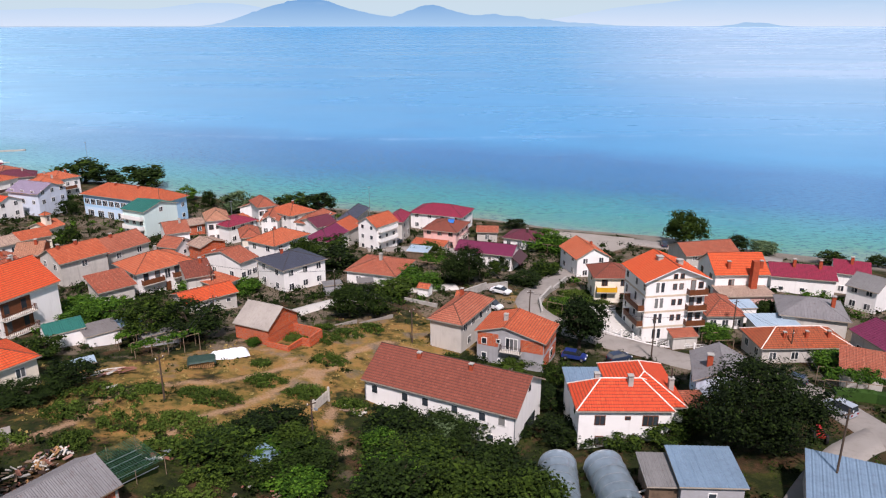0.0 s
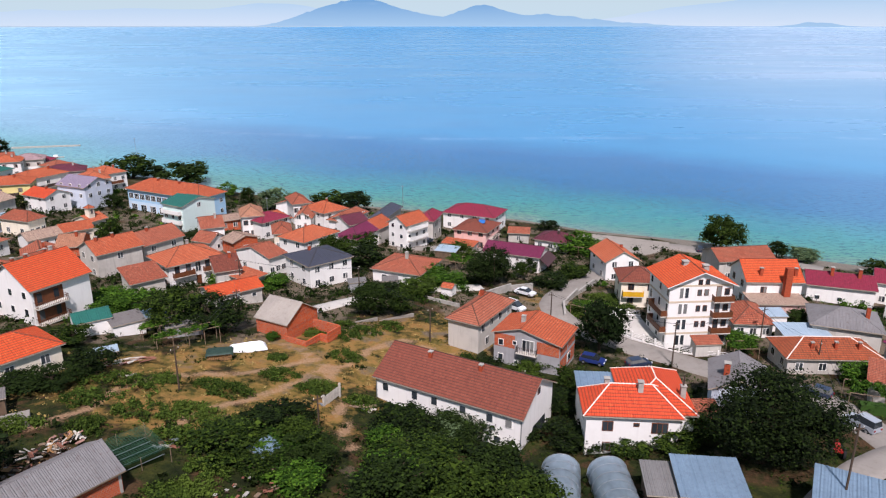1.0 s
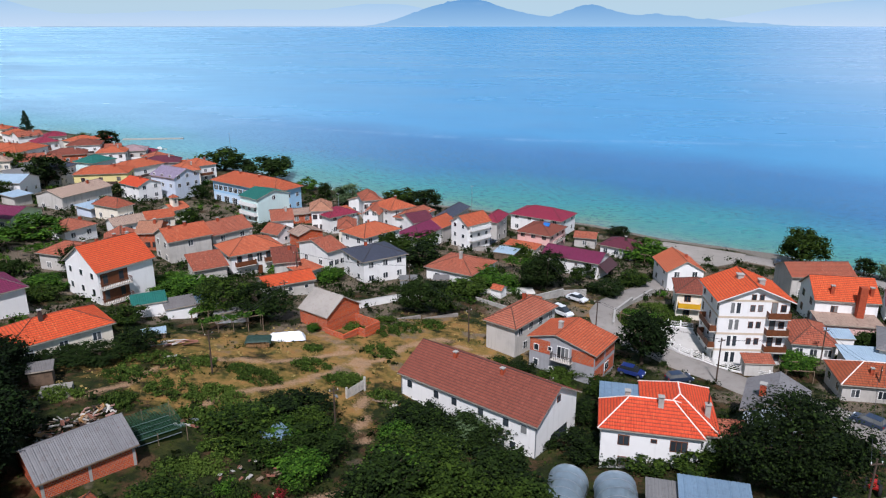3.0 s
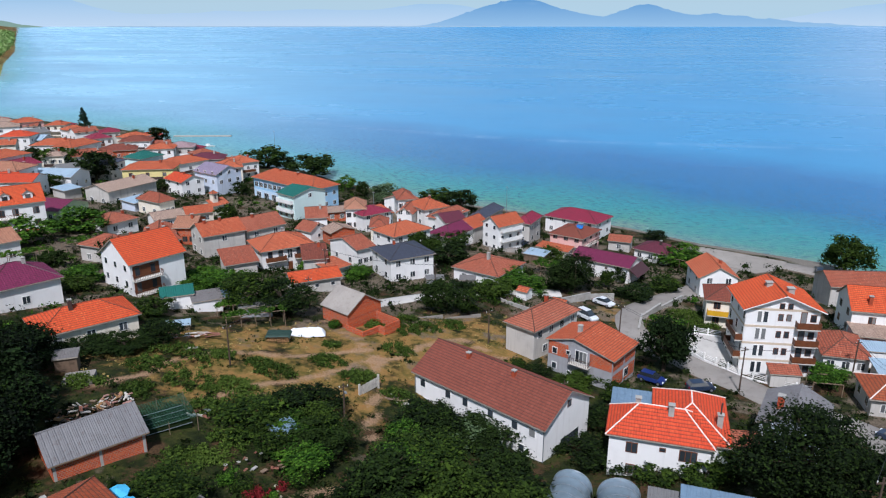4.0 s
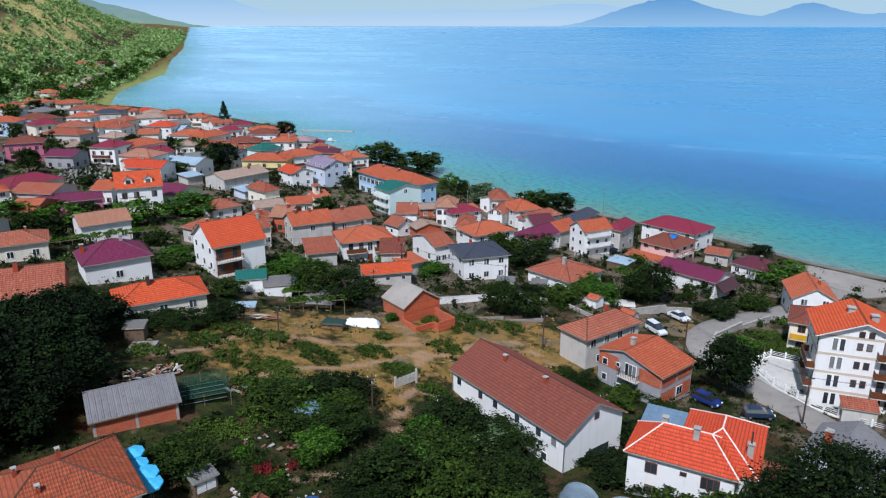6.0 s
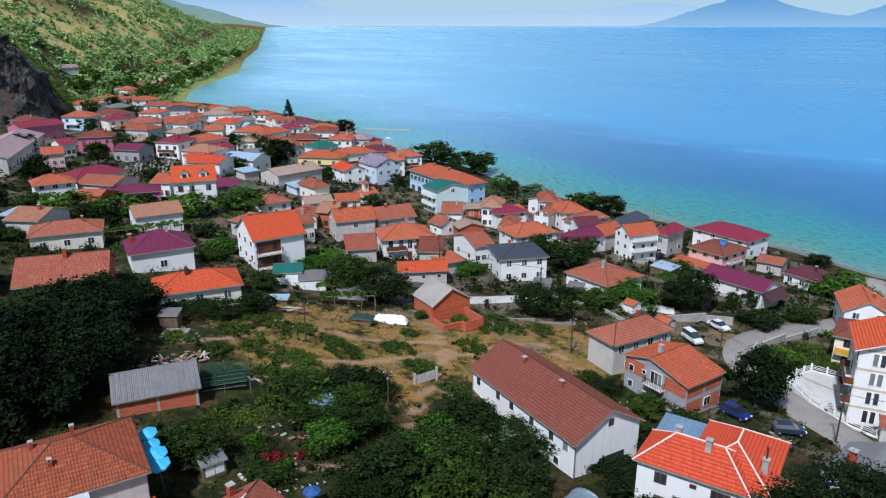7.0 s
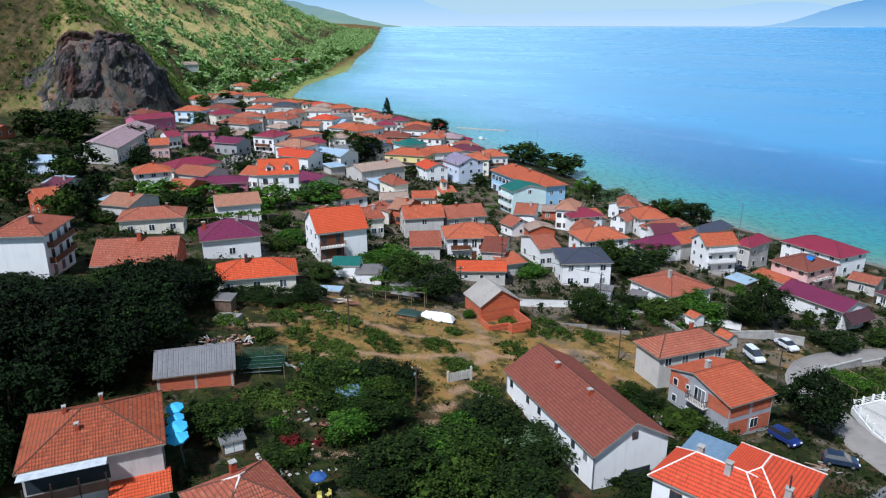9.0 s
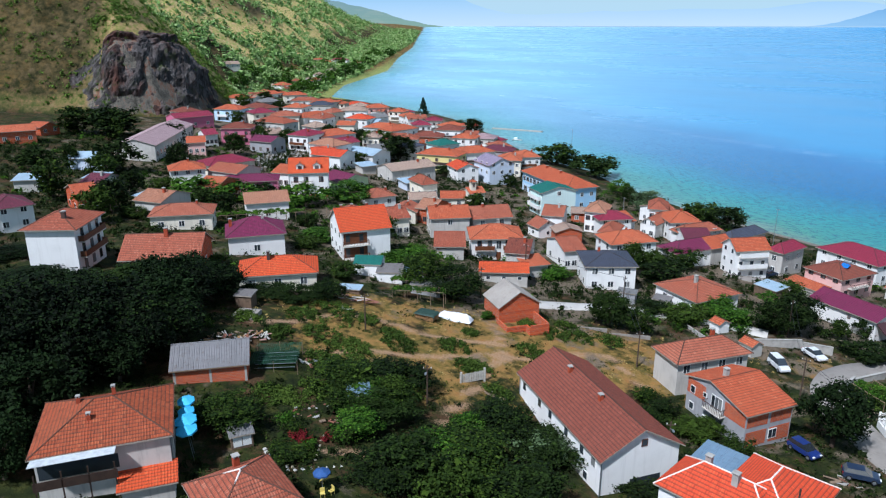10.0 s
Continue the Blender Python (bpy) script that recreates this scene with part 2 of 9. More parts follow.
def foliage(name, dark, mid, light):
    if name in MATS:
        return MATS[name]
    k = Mat(name)
    rnd = k.n("ShaderNodeNewGeometry").outputs["Random Per Island"]
    obj = k.n("ShaderNodeObjectInfo").outputs["Random"]
    v = k.coords()
    big = k.noise(v, 0.6, 3)
    c = k.ramp(rnd, (0.0, hexcol(dark)), (0.5, hexcol(mid)), (1.0, hexcol(light)))
    c = k.mix(k.remap(big, 0.4, 0.7, 0.0, 0.5), c, hexcol(mid))
    c = k.mix(k.remap(obj, 0, 1, 0.0, 0.4), c, hexcol(dark))
    c = k.mix(k.remap(k.math("FRACT", k.math("MULTIPLY", obj, 5.7)), 0.4, 1, 0.0, 0.35), c, hexcol(light))
    k.b.inputs["Subsurface Weight"].default_value = 0.0
    MATS[name] = k.done(c, 0.8, None, 0, 0.12)
    return MATS[name]


def glass_dark():
    if "pane" in MATS:
        return MATS["pane"]
    k = Mat("pane")
    v = k.coords()
    rnd = k.n("ShaderNodeObjectInfo").outputs["Random"]
    c = k.ramp(rnd, (0.0, hexcol("22262a")), (0.6, hexcol("3a4248")), (1.0, hexcol("8a8a86")))
    c = k.mix(k.remap(k.noise(v, 1.2, 3), 0.4, 0.7, 0, 0.35), c, hexcol("3c4248"))
    MATS["pane"] = k.done(c, 0.08, None, 0, 0.7)
    return MATS["pane"]


TILE = {
    "orange": tiles("tile_orange", "bb5a37", "96442a", "cf7f5c", wear=0.4),
    "bright": tiles("tile_bright", "cc5028", "b24220", "d86a3c", wear=0.22),
    "red": tiles("tile_red", "d04a2a", "ad3c22", "de6238", wear=0.25),
    "brown": tiles("tile_brown", "824535", "683429", "985646", wear=0.35),
    "rust": tiles("tile_rust", "a2523a", "7a3c2a", "bd7a60", wear=0.5),
    "terracotta": tiles("tile_terracotta", "9a472a", "6c3523", "b0623e", wear=0.75),
    "asbestos": sheet("sheet_asbestos", "7c7a7a", 0.9, 0.2, 0.8),
    "old": tiles("tile_old", "b0785c", "8a5a44", "c49478", wear=0.55),
    "crimson": tiles("tile_crimson", "8f2b42", "742035", "a23a50", wear=0.15, row=0.4, gloss=0.5),
    "magenta": tiles("tile_magenta", "76284a", "5f1f3c", "883658", wear=0.15, row=0.4, gloss=0.5),
    "plum": tiles("tile_plum", "6b3040", "52222f", "7c3e4e", wear=0.2, row=0.4, gloss=0.5),
    "dark": tiles("tile_dark", "454a58", "363a45", "565c6b", wear=0.2, row=0.4, gloss=0.5),
    "lilac": tiles("tile_lilac", "93869a", "7d7085", "a79bad", wear=0.3),
    "teal": sheet("sheet_teal", "1f6459", 0.5, 0.3, 0.1),
    "grey": sheet("sheet_grey", "777674", 0.85, 0.18, 0.5),
    "corr": sheet("sheet_corrugated", "74706d", 0.85, 0.18, 0.65),
    "pale": sheet("sheet_pale_corrugated", "a49c92", 0.85, 0.18, 0.4),
    "zinc": sheet("sheet_zinc", "7f98ac", 0.5, 0.3, 0.3, 0.35),
    "bluesheet": sheet("sheet_pale_blue", "9db2c0", 0.45, 0.35, 0.08),
    "pinkish": tiles("tile_pinkish", "a58a8c", "85696c", "bda5a5", wear=0.5),
    "tan": tiles("tile_tan", "a98f7e", "8a7060", "c0a894", wear=0.5),
}
WALL = {
    "white": plaster("plaster_white", "efede8", amount=0.22),
    "cream": plaster("plaster_cream", "ece3cf", amount=0.4),
    "grey": plaster("plaster_grey", "c6c1b8", "6d675e", 0.6),
    "concrete": plaster("plaster_concrete", "a4a4a6", "77726a", 0.6),
    "pink": plaster("plaster_pink", "e3b7ae", amount=0.35),
    "rose": plaster("plaster_rose", "c9708c", amount=0.3),
    "blue": plaster("plaster_blue", "c6def0", amount=0.25),
    "sky": plaster("plaster_sky", "a5d0ec", amount=0.2),
    "mint": plaster("plaster_mint", "d5ebe6", amount=0.2),
    "green": plaster("plaster_green", "d3e0b0", amount=0.3),
    "yellow": plaster("plaster_yellow", "e8d690", amount=0.3),
    "paleblue": plaster("plaster_pale_blue", "cfd9e6", amount=0.35),
    "brick": bricks("brick_wall"),
    "planks": plain("old_planks", "6e5a48", 0.9, 0.3, 1.5),
}
TRIM = plain("white_trim", "eceae4", 0.6, 0.06)
TRIM_BROWN = plain("brown_wood", "6b3d22", 0.6, 0.2, 2.0)
WOOD = plain("weathered_wood", "8a7560", 0.9, 0.25, 1.5)
CONCRETE = plain("concrete", "a8a49c", 0.9, 0.18, 0.8)
SLAB = plain("balcony_slab", "cfc9bd", 0.85, 0.12)
EAVES = plain("eave_boards", "a89c8c", 0.8, 0.2, 1.5)
DARKWOOD = plain("dark_wood", "3a2a20", 0.8, 0.25, 2.0)
STEEL = plain("galvanised_steel", "9aa0a4", 0.45, 0.1, 2.0, 0.6)
IRON = plain("dark_iron", "4a3a34", 0.6, 0.2, 2.0)
BRICKP = plain("chimney_brick", "a4492c", 0.9, 0.25, 3.0)
PANE = glass_dark()
BARK = plain("bark", "4d4034", 0.95, 0.3, 3.0, bump=0.05)

# ---- mesh helpers ----
def mesh_ob(name, bm, mats, parent=None, label="", smooth=False):
    me = bpy.data.meshes.new(name)
    bm.to_mesh(me)
    bm.free()
    for m in mats if isinstance(mats, (list, tuple)) else [mats]:
        me.materials.append(m)
    if smooth:
        me.polygons.foreach_set("use_smooth", [True] * len(me.polygons))
    ob = new(name, me)
    if parent is not None:
        ob.parent = parent
    if label:
        tagged(ob, label)
    return ob


def part(name, bm, material, parent, label="", smooth=False):
    return mesh_ob(name, bm, material, parent, label, smooth)


def again(name, ob, parent, m):
    """Another piece on the mesh of ob."""
    o = new(name, ob.data)
    o.parent = parent
    o.matrix_local = m
    return o


def box(bm, x0, x1, y0, y1, z0, z1, mi=0):
    v = [bm.verts.new((x, y, z)) for z in (z0, z1) for y in (y0, y1) for x in (x0, x1)]
    for q in ((0, 2, 3, 1), (4, 5, 7, 6), (0, 1, 5, 4), (2, 6, 7, 3), (0, 4, 6, 2), (1, 3, 7, 5)):
        f = bm.faces.new([v[i] for i in q])
        f.material_index = mi
    return v


def tube(bm, p, q, r0, r1=None, n=6, cap=True):
    """A tapered rod from p to q."""
    p, q = Vector(p), Vector(q)
    r1 = r0 if r1 is None else r1
    z = (q - p).normalized()
    x = z.orthogonal().normalized()
    y = z.cross(x)
    rings = []
    for c, r in ((p, r0), (q, r1)):
        rings.append([bm.verts.new(c + x * (r * math.cos(6.2832 * i / n)) + y * (r * math.sin(6.2832 * i / n))) for i in range(n)])
    for i in range(n):
        bm.faces.new((rings[0][i], rings[0][(i + 1) % n], rings[1][(i + 1) % n], rings[1][i]))
    if cap:
        bm.faces.new(rings[1])
        bm.faces.new(list(reversed(rings[0])))


def thing(name, x, y, z, rot=0.0, label="", category="", group=""):
    ob = new(name)
    ob.empty_display_size = 0.3
    ob.matrix_world = pose(x, y, z, 0, 0, rot)
    return tagged(ob, label, category, group)


# ---- ground, lake, far shore ----
def spaced(*spans):
    out = []
    for a, b, n, power in spans:
        t = np.linspace(0, 1, n, endpoint=False)
        out.append(a + (b - a) * (1 - (1 - t) ** power if power > 0 else t ** -power))
    return np.concatenate(out)


GX = spaced((-4850, -900, 46, 1.6), (-900, -420, 44, 1.0), (-420, -140, 96, 1.0), (-140, 100, 150, 1.0), (100, 1600, 30, -2.4))
GY = spaced((-700, 20, 22, 1.8), (20, 250, 144, 1.0), (250, 420, 44, 1.0), (420, 900, 36, 1.0), (900, 4850, 46, -1.6))
XX, YY = np.meshgrid(GX, GY)
ZZ = ground(XX, YY)
AA = (YY - XX) * 0.7071
HILL = np.clip(hill_level(XX, YY) / 14, 0, 1)
rough = np.zeros_like(ZZ)
INTO, ALONG, _ = hill_place(XX, YY)
CLIFF = cliff_weight(ALONG) * np.clip(INTO / 3, 0, 1) * np.clip((26 - INTO) / 8, 0, 1)


def hill_relief(x, y):
    p = Vector((x, y, 0))
    return 13 * noise.noise(p * 0.011) + 6 * noise.noise(p * 0.035) + 3.2 * noise.ridged_multi_fractal(p * 0.03, 0.9, 2.1, 4, 0.9, 2.0) - 3 + 1.2 * noise.noise(p * 0.12)


for i, j in np.argwhere(HILL > 0.02):
    rough[i, j] = hill_relief(XX[i, j], YY[i, j]) * (1 - 0.85 * CLIFF[i, j])
ZZ = ZZ + rough * HILL
near_n = np.array([[noise.noise(Vector((x, y, 0)) * 0.12) for x in GX] for y in GY])
ZZ = ZZ + 0.25 * near_n * np.clip(inland(XX, YY) / 12, 0, 1)


def blob(x, y, r):
    return np.exp(-((XX - x) ** 2 + (YY - y) ** 2) / (2 * r * r))


def along(pts, width):
    """A band round a polyline."""
    best = np.full(XX.shape, 1e9)
    for (x0, y0), (x1, y1) in zip(pts, pts[1:]):
        ux, uy = x1 - x0, y1 - y0
        k = np.clip(((XX - x0) * ux + (YY - y0) * uy) / (ux * ux + uy * uy), 0, 1)
        best = np.minimum(best, np.hypot(XX - x0 - k * ux, YY - y0 - k * uy))
    return np.clip(1.5 - best / width, 0, 1)


DIN = inland(XX, YY)
DRY = np.clip(blob(-25, 88, 9) + blob(-14, 97, 9) + 0.9 * blob(-38, 80, 8) + 0.7 * blob(-48, 76, 8) + 0.8 * blob(-8, 108, 8) + 0.5 * blob(0, 115, 9)
              + 0.9 * blob(14, 130, 6) + 0.8 * blob(-24, 74, 7) + 0.6 * blob(-35, 70, 6) + 0.6 * blob(-22, 82, 8), 0, 1)
DRY = np.maximum(DRY, HILL * np.clip((FOOT_S[5] + 20 - ALONG) / 90, 0, 1) * np.clip((190 - INTO) / 60, 0, 1))
DRY = np.maximum(DRY, 0.9 * HILL * np.exp(-((AA - 560) / 60.0) ** 2) * np.exp(-((INTO - 26) / 16.0) ** 2))
DRY = np.maximum(DRY, 0.75 * HILL * np.exp(-((AA - 1050) / 130.0) ** 2) * np.clip((INTO - 60) / 40, 0, 1))
DRY = np.maximum(DRY, 0.8 * (XX < -420) * (HILL < 0.5))
DRY = np.maximum(DRY, 0.22 * HILL * np.clip((500 - AA) / 60, 0, 1))
TRACK = np.zeros_like(XX)
SAND = np.clip(1.2 - np.abs(DIN - 0.5) / 2.0, 0, 1) * (XX > -60) + np.clip(1.2 - np.abs(DIN - 3.0) / 7.0, 0, 1) * np.clip((XX - 50) / 8, 0, 1)
SHALLOW = (XX < -430) * np.clip(1.25 - np.abs(DIN - 3) / (7 + 16 * np.exp(-((XX + 640) / 120.0) ** 2)), 0, 1) * (HILL < 0.25)


TOWN = np.clip(1.3 * (blob(-100, 150, 48) + blob(-170, 165, 45) + blob(-230, 220, 50) + blob(-60, 160, 30) + blob(-20, 165, 30) + blob(-310, 290, 50) + blob(60, 120, 25) + blob(62, 165, 22)), 0, 1) * (1 - HILL)


def grid_mesh(name, xs, ys, zz, layers, mat):
    nx, ny = len(xs), len(ys)
    me = bpy.data.meshes.new(name)
    co = np.stack([*np.meshgrid(xs, ys), zz], -1).reshape(-1, 3)
    i = np.arange(nx * ny).reshape(ny, nx)
    quads = np.stack([i[:-1, :-1], i[:-1, 1:], i[1:, 1:], i[1:, :-1]], -1).reshape(-1, 4)
    me.from_pydata(co.tolist(), [], quads.tolist())
    for key, values in layers.items():
        at = me.attributes.new(key, "FLOAT", "POINT")
        at.data.foreach_set("value", values.astype(np.float32).ravel())
    me.polygons.foreach_set("use_smooth", [True] * len(me.polygons))
    me.materials.append(mat)
    return new(name, me)


def ground_mat():
    k = Mat("ground_cover")
    v = k.coords()

    def at(name):
        return k.n("ShaderNodeAttribute", attr=name).outputs["Fac"]

    big, mid, fine = k.noise(v, 0.05, 5, 0.6), k.noise(v, 0.4, 6, 0.7), k.noise(v, 4.0, 5, 0.7)
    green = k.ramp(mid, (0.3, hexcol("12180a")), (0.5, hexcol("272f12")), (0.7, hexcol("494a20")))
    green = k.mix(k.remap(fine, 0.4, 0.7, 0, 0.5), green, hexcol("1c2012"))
    soil = k.ramp(fine, (0.3, hexcol("35261a")), (0.7, hexcol("614731")))
    green = k.mix(k.remap(k.noise(v, 0.22, 6, 0.7), 0.5, 0.6, 0, 0.85), green, soil)
    dry = k.ramp(mid, (0.3, hexcol("3f4a1c")), (0.43, hexcol("725f2e")), (0.56, hexcol("967342")), (0.7, hexcol("946539")), (0.85, hexcol("ac8654")))
    dry = k.mix(k.remap(fine, 0.42, 0.72, 0, 0.6), dry, hexcol("5c5428"))
    patch = k.noise(v, 0.16, 5, 0.65)
    dmask = k.math("ADD", k.math("MULTIPLY", at("dry"), 0.72), k.math("ADD", k.remap(mid, 0.3, 0.7, -0.2, 0.2), k.remap(patch, 0.35, 0.65, -0.4, 0.3)))
    c = k.mix(k.remap(dmask, 0.35, 0.65, 0, 1), green, dry)
    track = k.ramp(fine, (0.3, hexcol("8f6f50")), (0.7, hexcol("b6957a")))
    tmask = k.math("ADD", at("track"), k.remap(fine, 0.3, 0.7, -0.3, 0.3))
    c = k.mix(k.remap(tmask, 0.4, 0.85, 0, 0.75), c, track)
    towny = k.ramp(fine, (0.3, hexcol("4c4236")), (0.7, hexcol("857766")))
    c = k.mix(k.remap(k.math("ADD", k.math("MULTIPLY", at("town"), 0.62), k.remap(patch, 0.35, 0.65, -0.5, 0.4)), 0.3, 0.6, 0, 0.9), c, towny)
    hillc = k.ramp(mid, (0.32, hexcol("6c8a34")), (0.44, hexcol("a2a656")), (0.54, hexcol("d2ae78")), (0.75, hexcol("e6c49a")))
    # the bare slope's ramp is darkened, putting cloud shade into its colour
    c = k.mix(k.math("MULTIPLY", at("hill"), 0.85), c, k.mix(k.remap(at("dry"), 0.03, 0.4, 0, 1), hillc, k.ramp(k.noise(v, 0.22, 8, 0.75), (0.36, hexcol("1a1c0b")), (0.45, hexcol("322f19")), (0.54, hexcol("4c4229")), (0.64, hexcol("5e5138")), (0.76, hexcol("5c5950")))))
    rmap = k.n("ShaderNodeMapping")
    rmap.inputs["Scale"].default_value = (1, 1, 0.35)
    k.link(v, rmap.inputs["Vector"])
    rockc = k.ramp(k.noise(rmap.outputs[0], 0.16, 10, 0.82), (0.34, hexcol("2a2822")), (0.43, hexcol("56524a")), (0.5, hexcol("7a756a")), (0.56, hexcol("7e5340")), (0.63, hexcol("6a645a")), (0.74, hexcol("aaa498")))
    rmask = k.math("ADD", at("rock"), k.remap(k.noise(v, 0.07, 6, 0.7), 0.3, 0.7, -0.35, 0.35))
    c = k.mix(k.remap(rmask, 0.4, 0.6, 0, 1), c, rockc)
    sand = k.ramp(fine, (0.3, hexcol("5e5a54")), (0.7, hexcol("90887b")))
    c = k.mix(k.remap(at("sand"), 0.3, 0.7, 0, 1), c, sand)
    c = k.mix(k.remap(k.math("ADD", at("reed"), k.remap(mid, 0.3, 0.7, -0.4, 0.3)), 0.3, 0.8, 0, 0.7), c, hexcol("8f9d58"))
    h = k.math("ADD", k.math("MULTIPLY", mid, 1.0), k.math("MULTIPLY", fine, 0.35))
    return k.done(c, 0.95, k.bump(k.math("ADD", h, k.math("MULTIPLY", at("rock"), k.math("MULTIPLY", k.noise(v, 0.25, 7, 0.75), 9.0))), 0.9, 0.35), 0, 0.15)


def water_mat():
    k = Mat("lake_water")
    v = k.coords()
    d = k.n("ShaderNodeAttribute", attr="deep").outputs["Fac"]
    blur = k.remap(k.noise(v, 0.02, 4, 0.6), 0.3, 0.7, -0.05, 0.05)
    d = k.math("ADD", d, blur)
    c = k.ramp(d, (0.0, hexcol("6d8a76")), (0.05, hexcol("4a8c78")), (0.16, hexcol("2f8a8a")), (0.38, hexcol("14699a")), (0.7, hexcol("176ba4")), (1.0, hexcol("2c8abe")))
    mp = k.n("ShaderNodeMapping")
    mp.inputs["Scale"].default_value = (0.5, 1.0, 1.0)
    mp.inputs["Rotation"].default_value = (0, 0, radians(-20))
    k.link(v, mp.inputs["Vector"])
    w1, w2, w3 = k.noise(mp.outputs[0], 0.75, 3, 0.6), k.noise(mp.outputs[0], 2.2, 3, 0.6), k.noise(mp.outputs[0], 0.006, 5, 0.6)
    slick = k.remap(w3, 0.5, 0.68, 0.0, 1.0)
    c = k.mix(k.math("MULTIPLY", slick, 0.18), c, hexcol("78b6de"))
    # reflected sky sheen and white glint are put into the water's colour
    sheen_mix = k.math("MULTIPLY", k.n("ShaderNodeAttribute", attr="calm").outputs["Fac"], k.remap(w3, 0.3, 0.7, 0.35, 0.8))
    c = k.mix(k.math("MULTIPLY", sheen_mix, k.remap(d, 0.0, 0.4, 0.3, 0.85)), c, hexcol("a8dcf2"))
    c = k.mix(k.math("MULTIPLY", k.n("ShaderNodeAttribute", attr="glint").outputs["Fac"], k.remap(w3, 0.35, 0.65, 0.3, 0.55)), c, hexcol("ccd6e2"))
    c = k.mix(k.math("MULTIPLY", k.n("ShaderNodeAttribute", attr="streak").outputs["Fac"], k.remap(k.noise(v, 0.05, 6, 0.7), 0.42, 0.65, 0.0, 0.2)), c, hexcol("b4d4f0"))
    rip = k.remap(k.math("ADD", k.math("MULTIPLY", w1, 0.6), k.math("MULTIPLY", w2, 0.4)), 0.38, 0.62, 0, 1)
    # ripple shading put into the colour, strongest near the shore
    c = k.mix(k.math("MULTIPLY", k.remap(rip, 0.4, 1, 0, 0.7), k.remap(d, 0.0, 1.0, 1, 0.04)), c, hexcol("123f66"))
    h = k.math("ADD", k.math("MULTIPLY", w1, 0.5), k.math("MULTIPLY", w2, 0.4))
    b = k.n("ShaderNodeBump")
    b.inputs["Distance"].default_value = 0.4
    k.link(h, b.inputs["Height"])
    k.link(k.remap(d, 0.0, 1.0, 0.85, 0.025), b.inputs["Strength"])
    k.link(b.outputs[0], k.b.inputs["Normal"])
    k.b.inputs["IOR"].default_value = 1.33
    return k.done(c, k.remap(w3, 0.4, 0.62, 0.22, 0.3), None, 0, 0.5)


FIELD_TRACKS = (
    ((-12.2, 69.1), (-13.9, 74.4), (-15.7, 80.2), (-18.4, 86.1), (-20.7, 90.6), (-25.8, 95.5), (-30.4, 98.4), (-33.0, 100.1)),
    ((-20.1, 89.3), (-21.9, 84.2), (-25.9, 77.0), (-30.0, 71.3), (-32.8, 64.8)),
    ((-22.2, 92.2), (-25.0, 88.3), (-29.9, 83.5), (-38.5, 80.4), (-41.7, 75.7), (-42.7, 68.0), (-46.4, 62.2)),
    ((-19.1, 87.8), (-17.2, 91.8), (-14.5, 99.5), (-9.9, 104.7), (-6.7, 102.9), (-2.1, 101.5)),
    ((-9.6, 58.6), (-11.6, 56.6), (-13.6, 54)),
)
for pts in FIELD_TRACKS:
    TRACK = np.maximum(TRACK, along(pts, 0.75))
land = grid_mesh("ground", GX, GY, ZZ, {"dry": DRY, "track": TRACK, "hill": HILL, "rock": CLIFF * 0.9, "sand": SAND, "reed": SHALLOW, "town": TOWN}, ground_mat())
tagged(land, "sloping ground with dry grass field and rocky hillside", "ground", kind="structure")


def cliff_mat():
    """Bare limestone: grey and brown beds, dark cracks, rust-red stains."""
    k = Mat("cliff_rock")
    v = k.coords()
    mp = k.n("ShaderNodeMapping")
    mp.inputs["Scale"].default_value = (1, 1, 0.45)
    k.link(v, mp.inputs["Vector"])
    big, mid, fine = k.noise(mp.outputs[0], 0.05, 7, 0.7), k.noise(mp.outputs[0], 0.3, 8, 0.75), k.noise(v, 1.6, 5, 0.7)
    c = k.ramp(mid, (0.34, hexcol("1a1816")), (0.45, hexcol("3a3633")), (0.56, hexcol("565150")), (0.68, hexcol("7c766e")))
    c = k.mix(k.remap(big, 0.5, 0.62, 0, 0.75), c, k.ramp(mid, (0.38, hexcol("2f1b15")), (0.62, hexcol("6b3d2d"))))
    c = k.mix(k.remap(k.noise(v, 0.11, 6, 0.7), 0.55, 0.66, 0, 0.8), c, hexcol("3a4220"))
    c = k.mix(k.remap(fine, 0.5, 0.75, 0, 0.45), c, hexcol("2b2724"))
    return k.done(c, 0.95, k.bump(k.math("ADD", mid, k.math("MULTIPLY", fine, 0.3)), 0.8, 1.2), 0, 0.15)


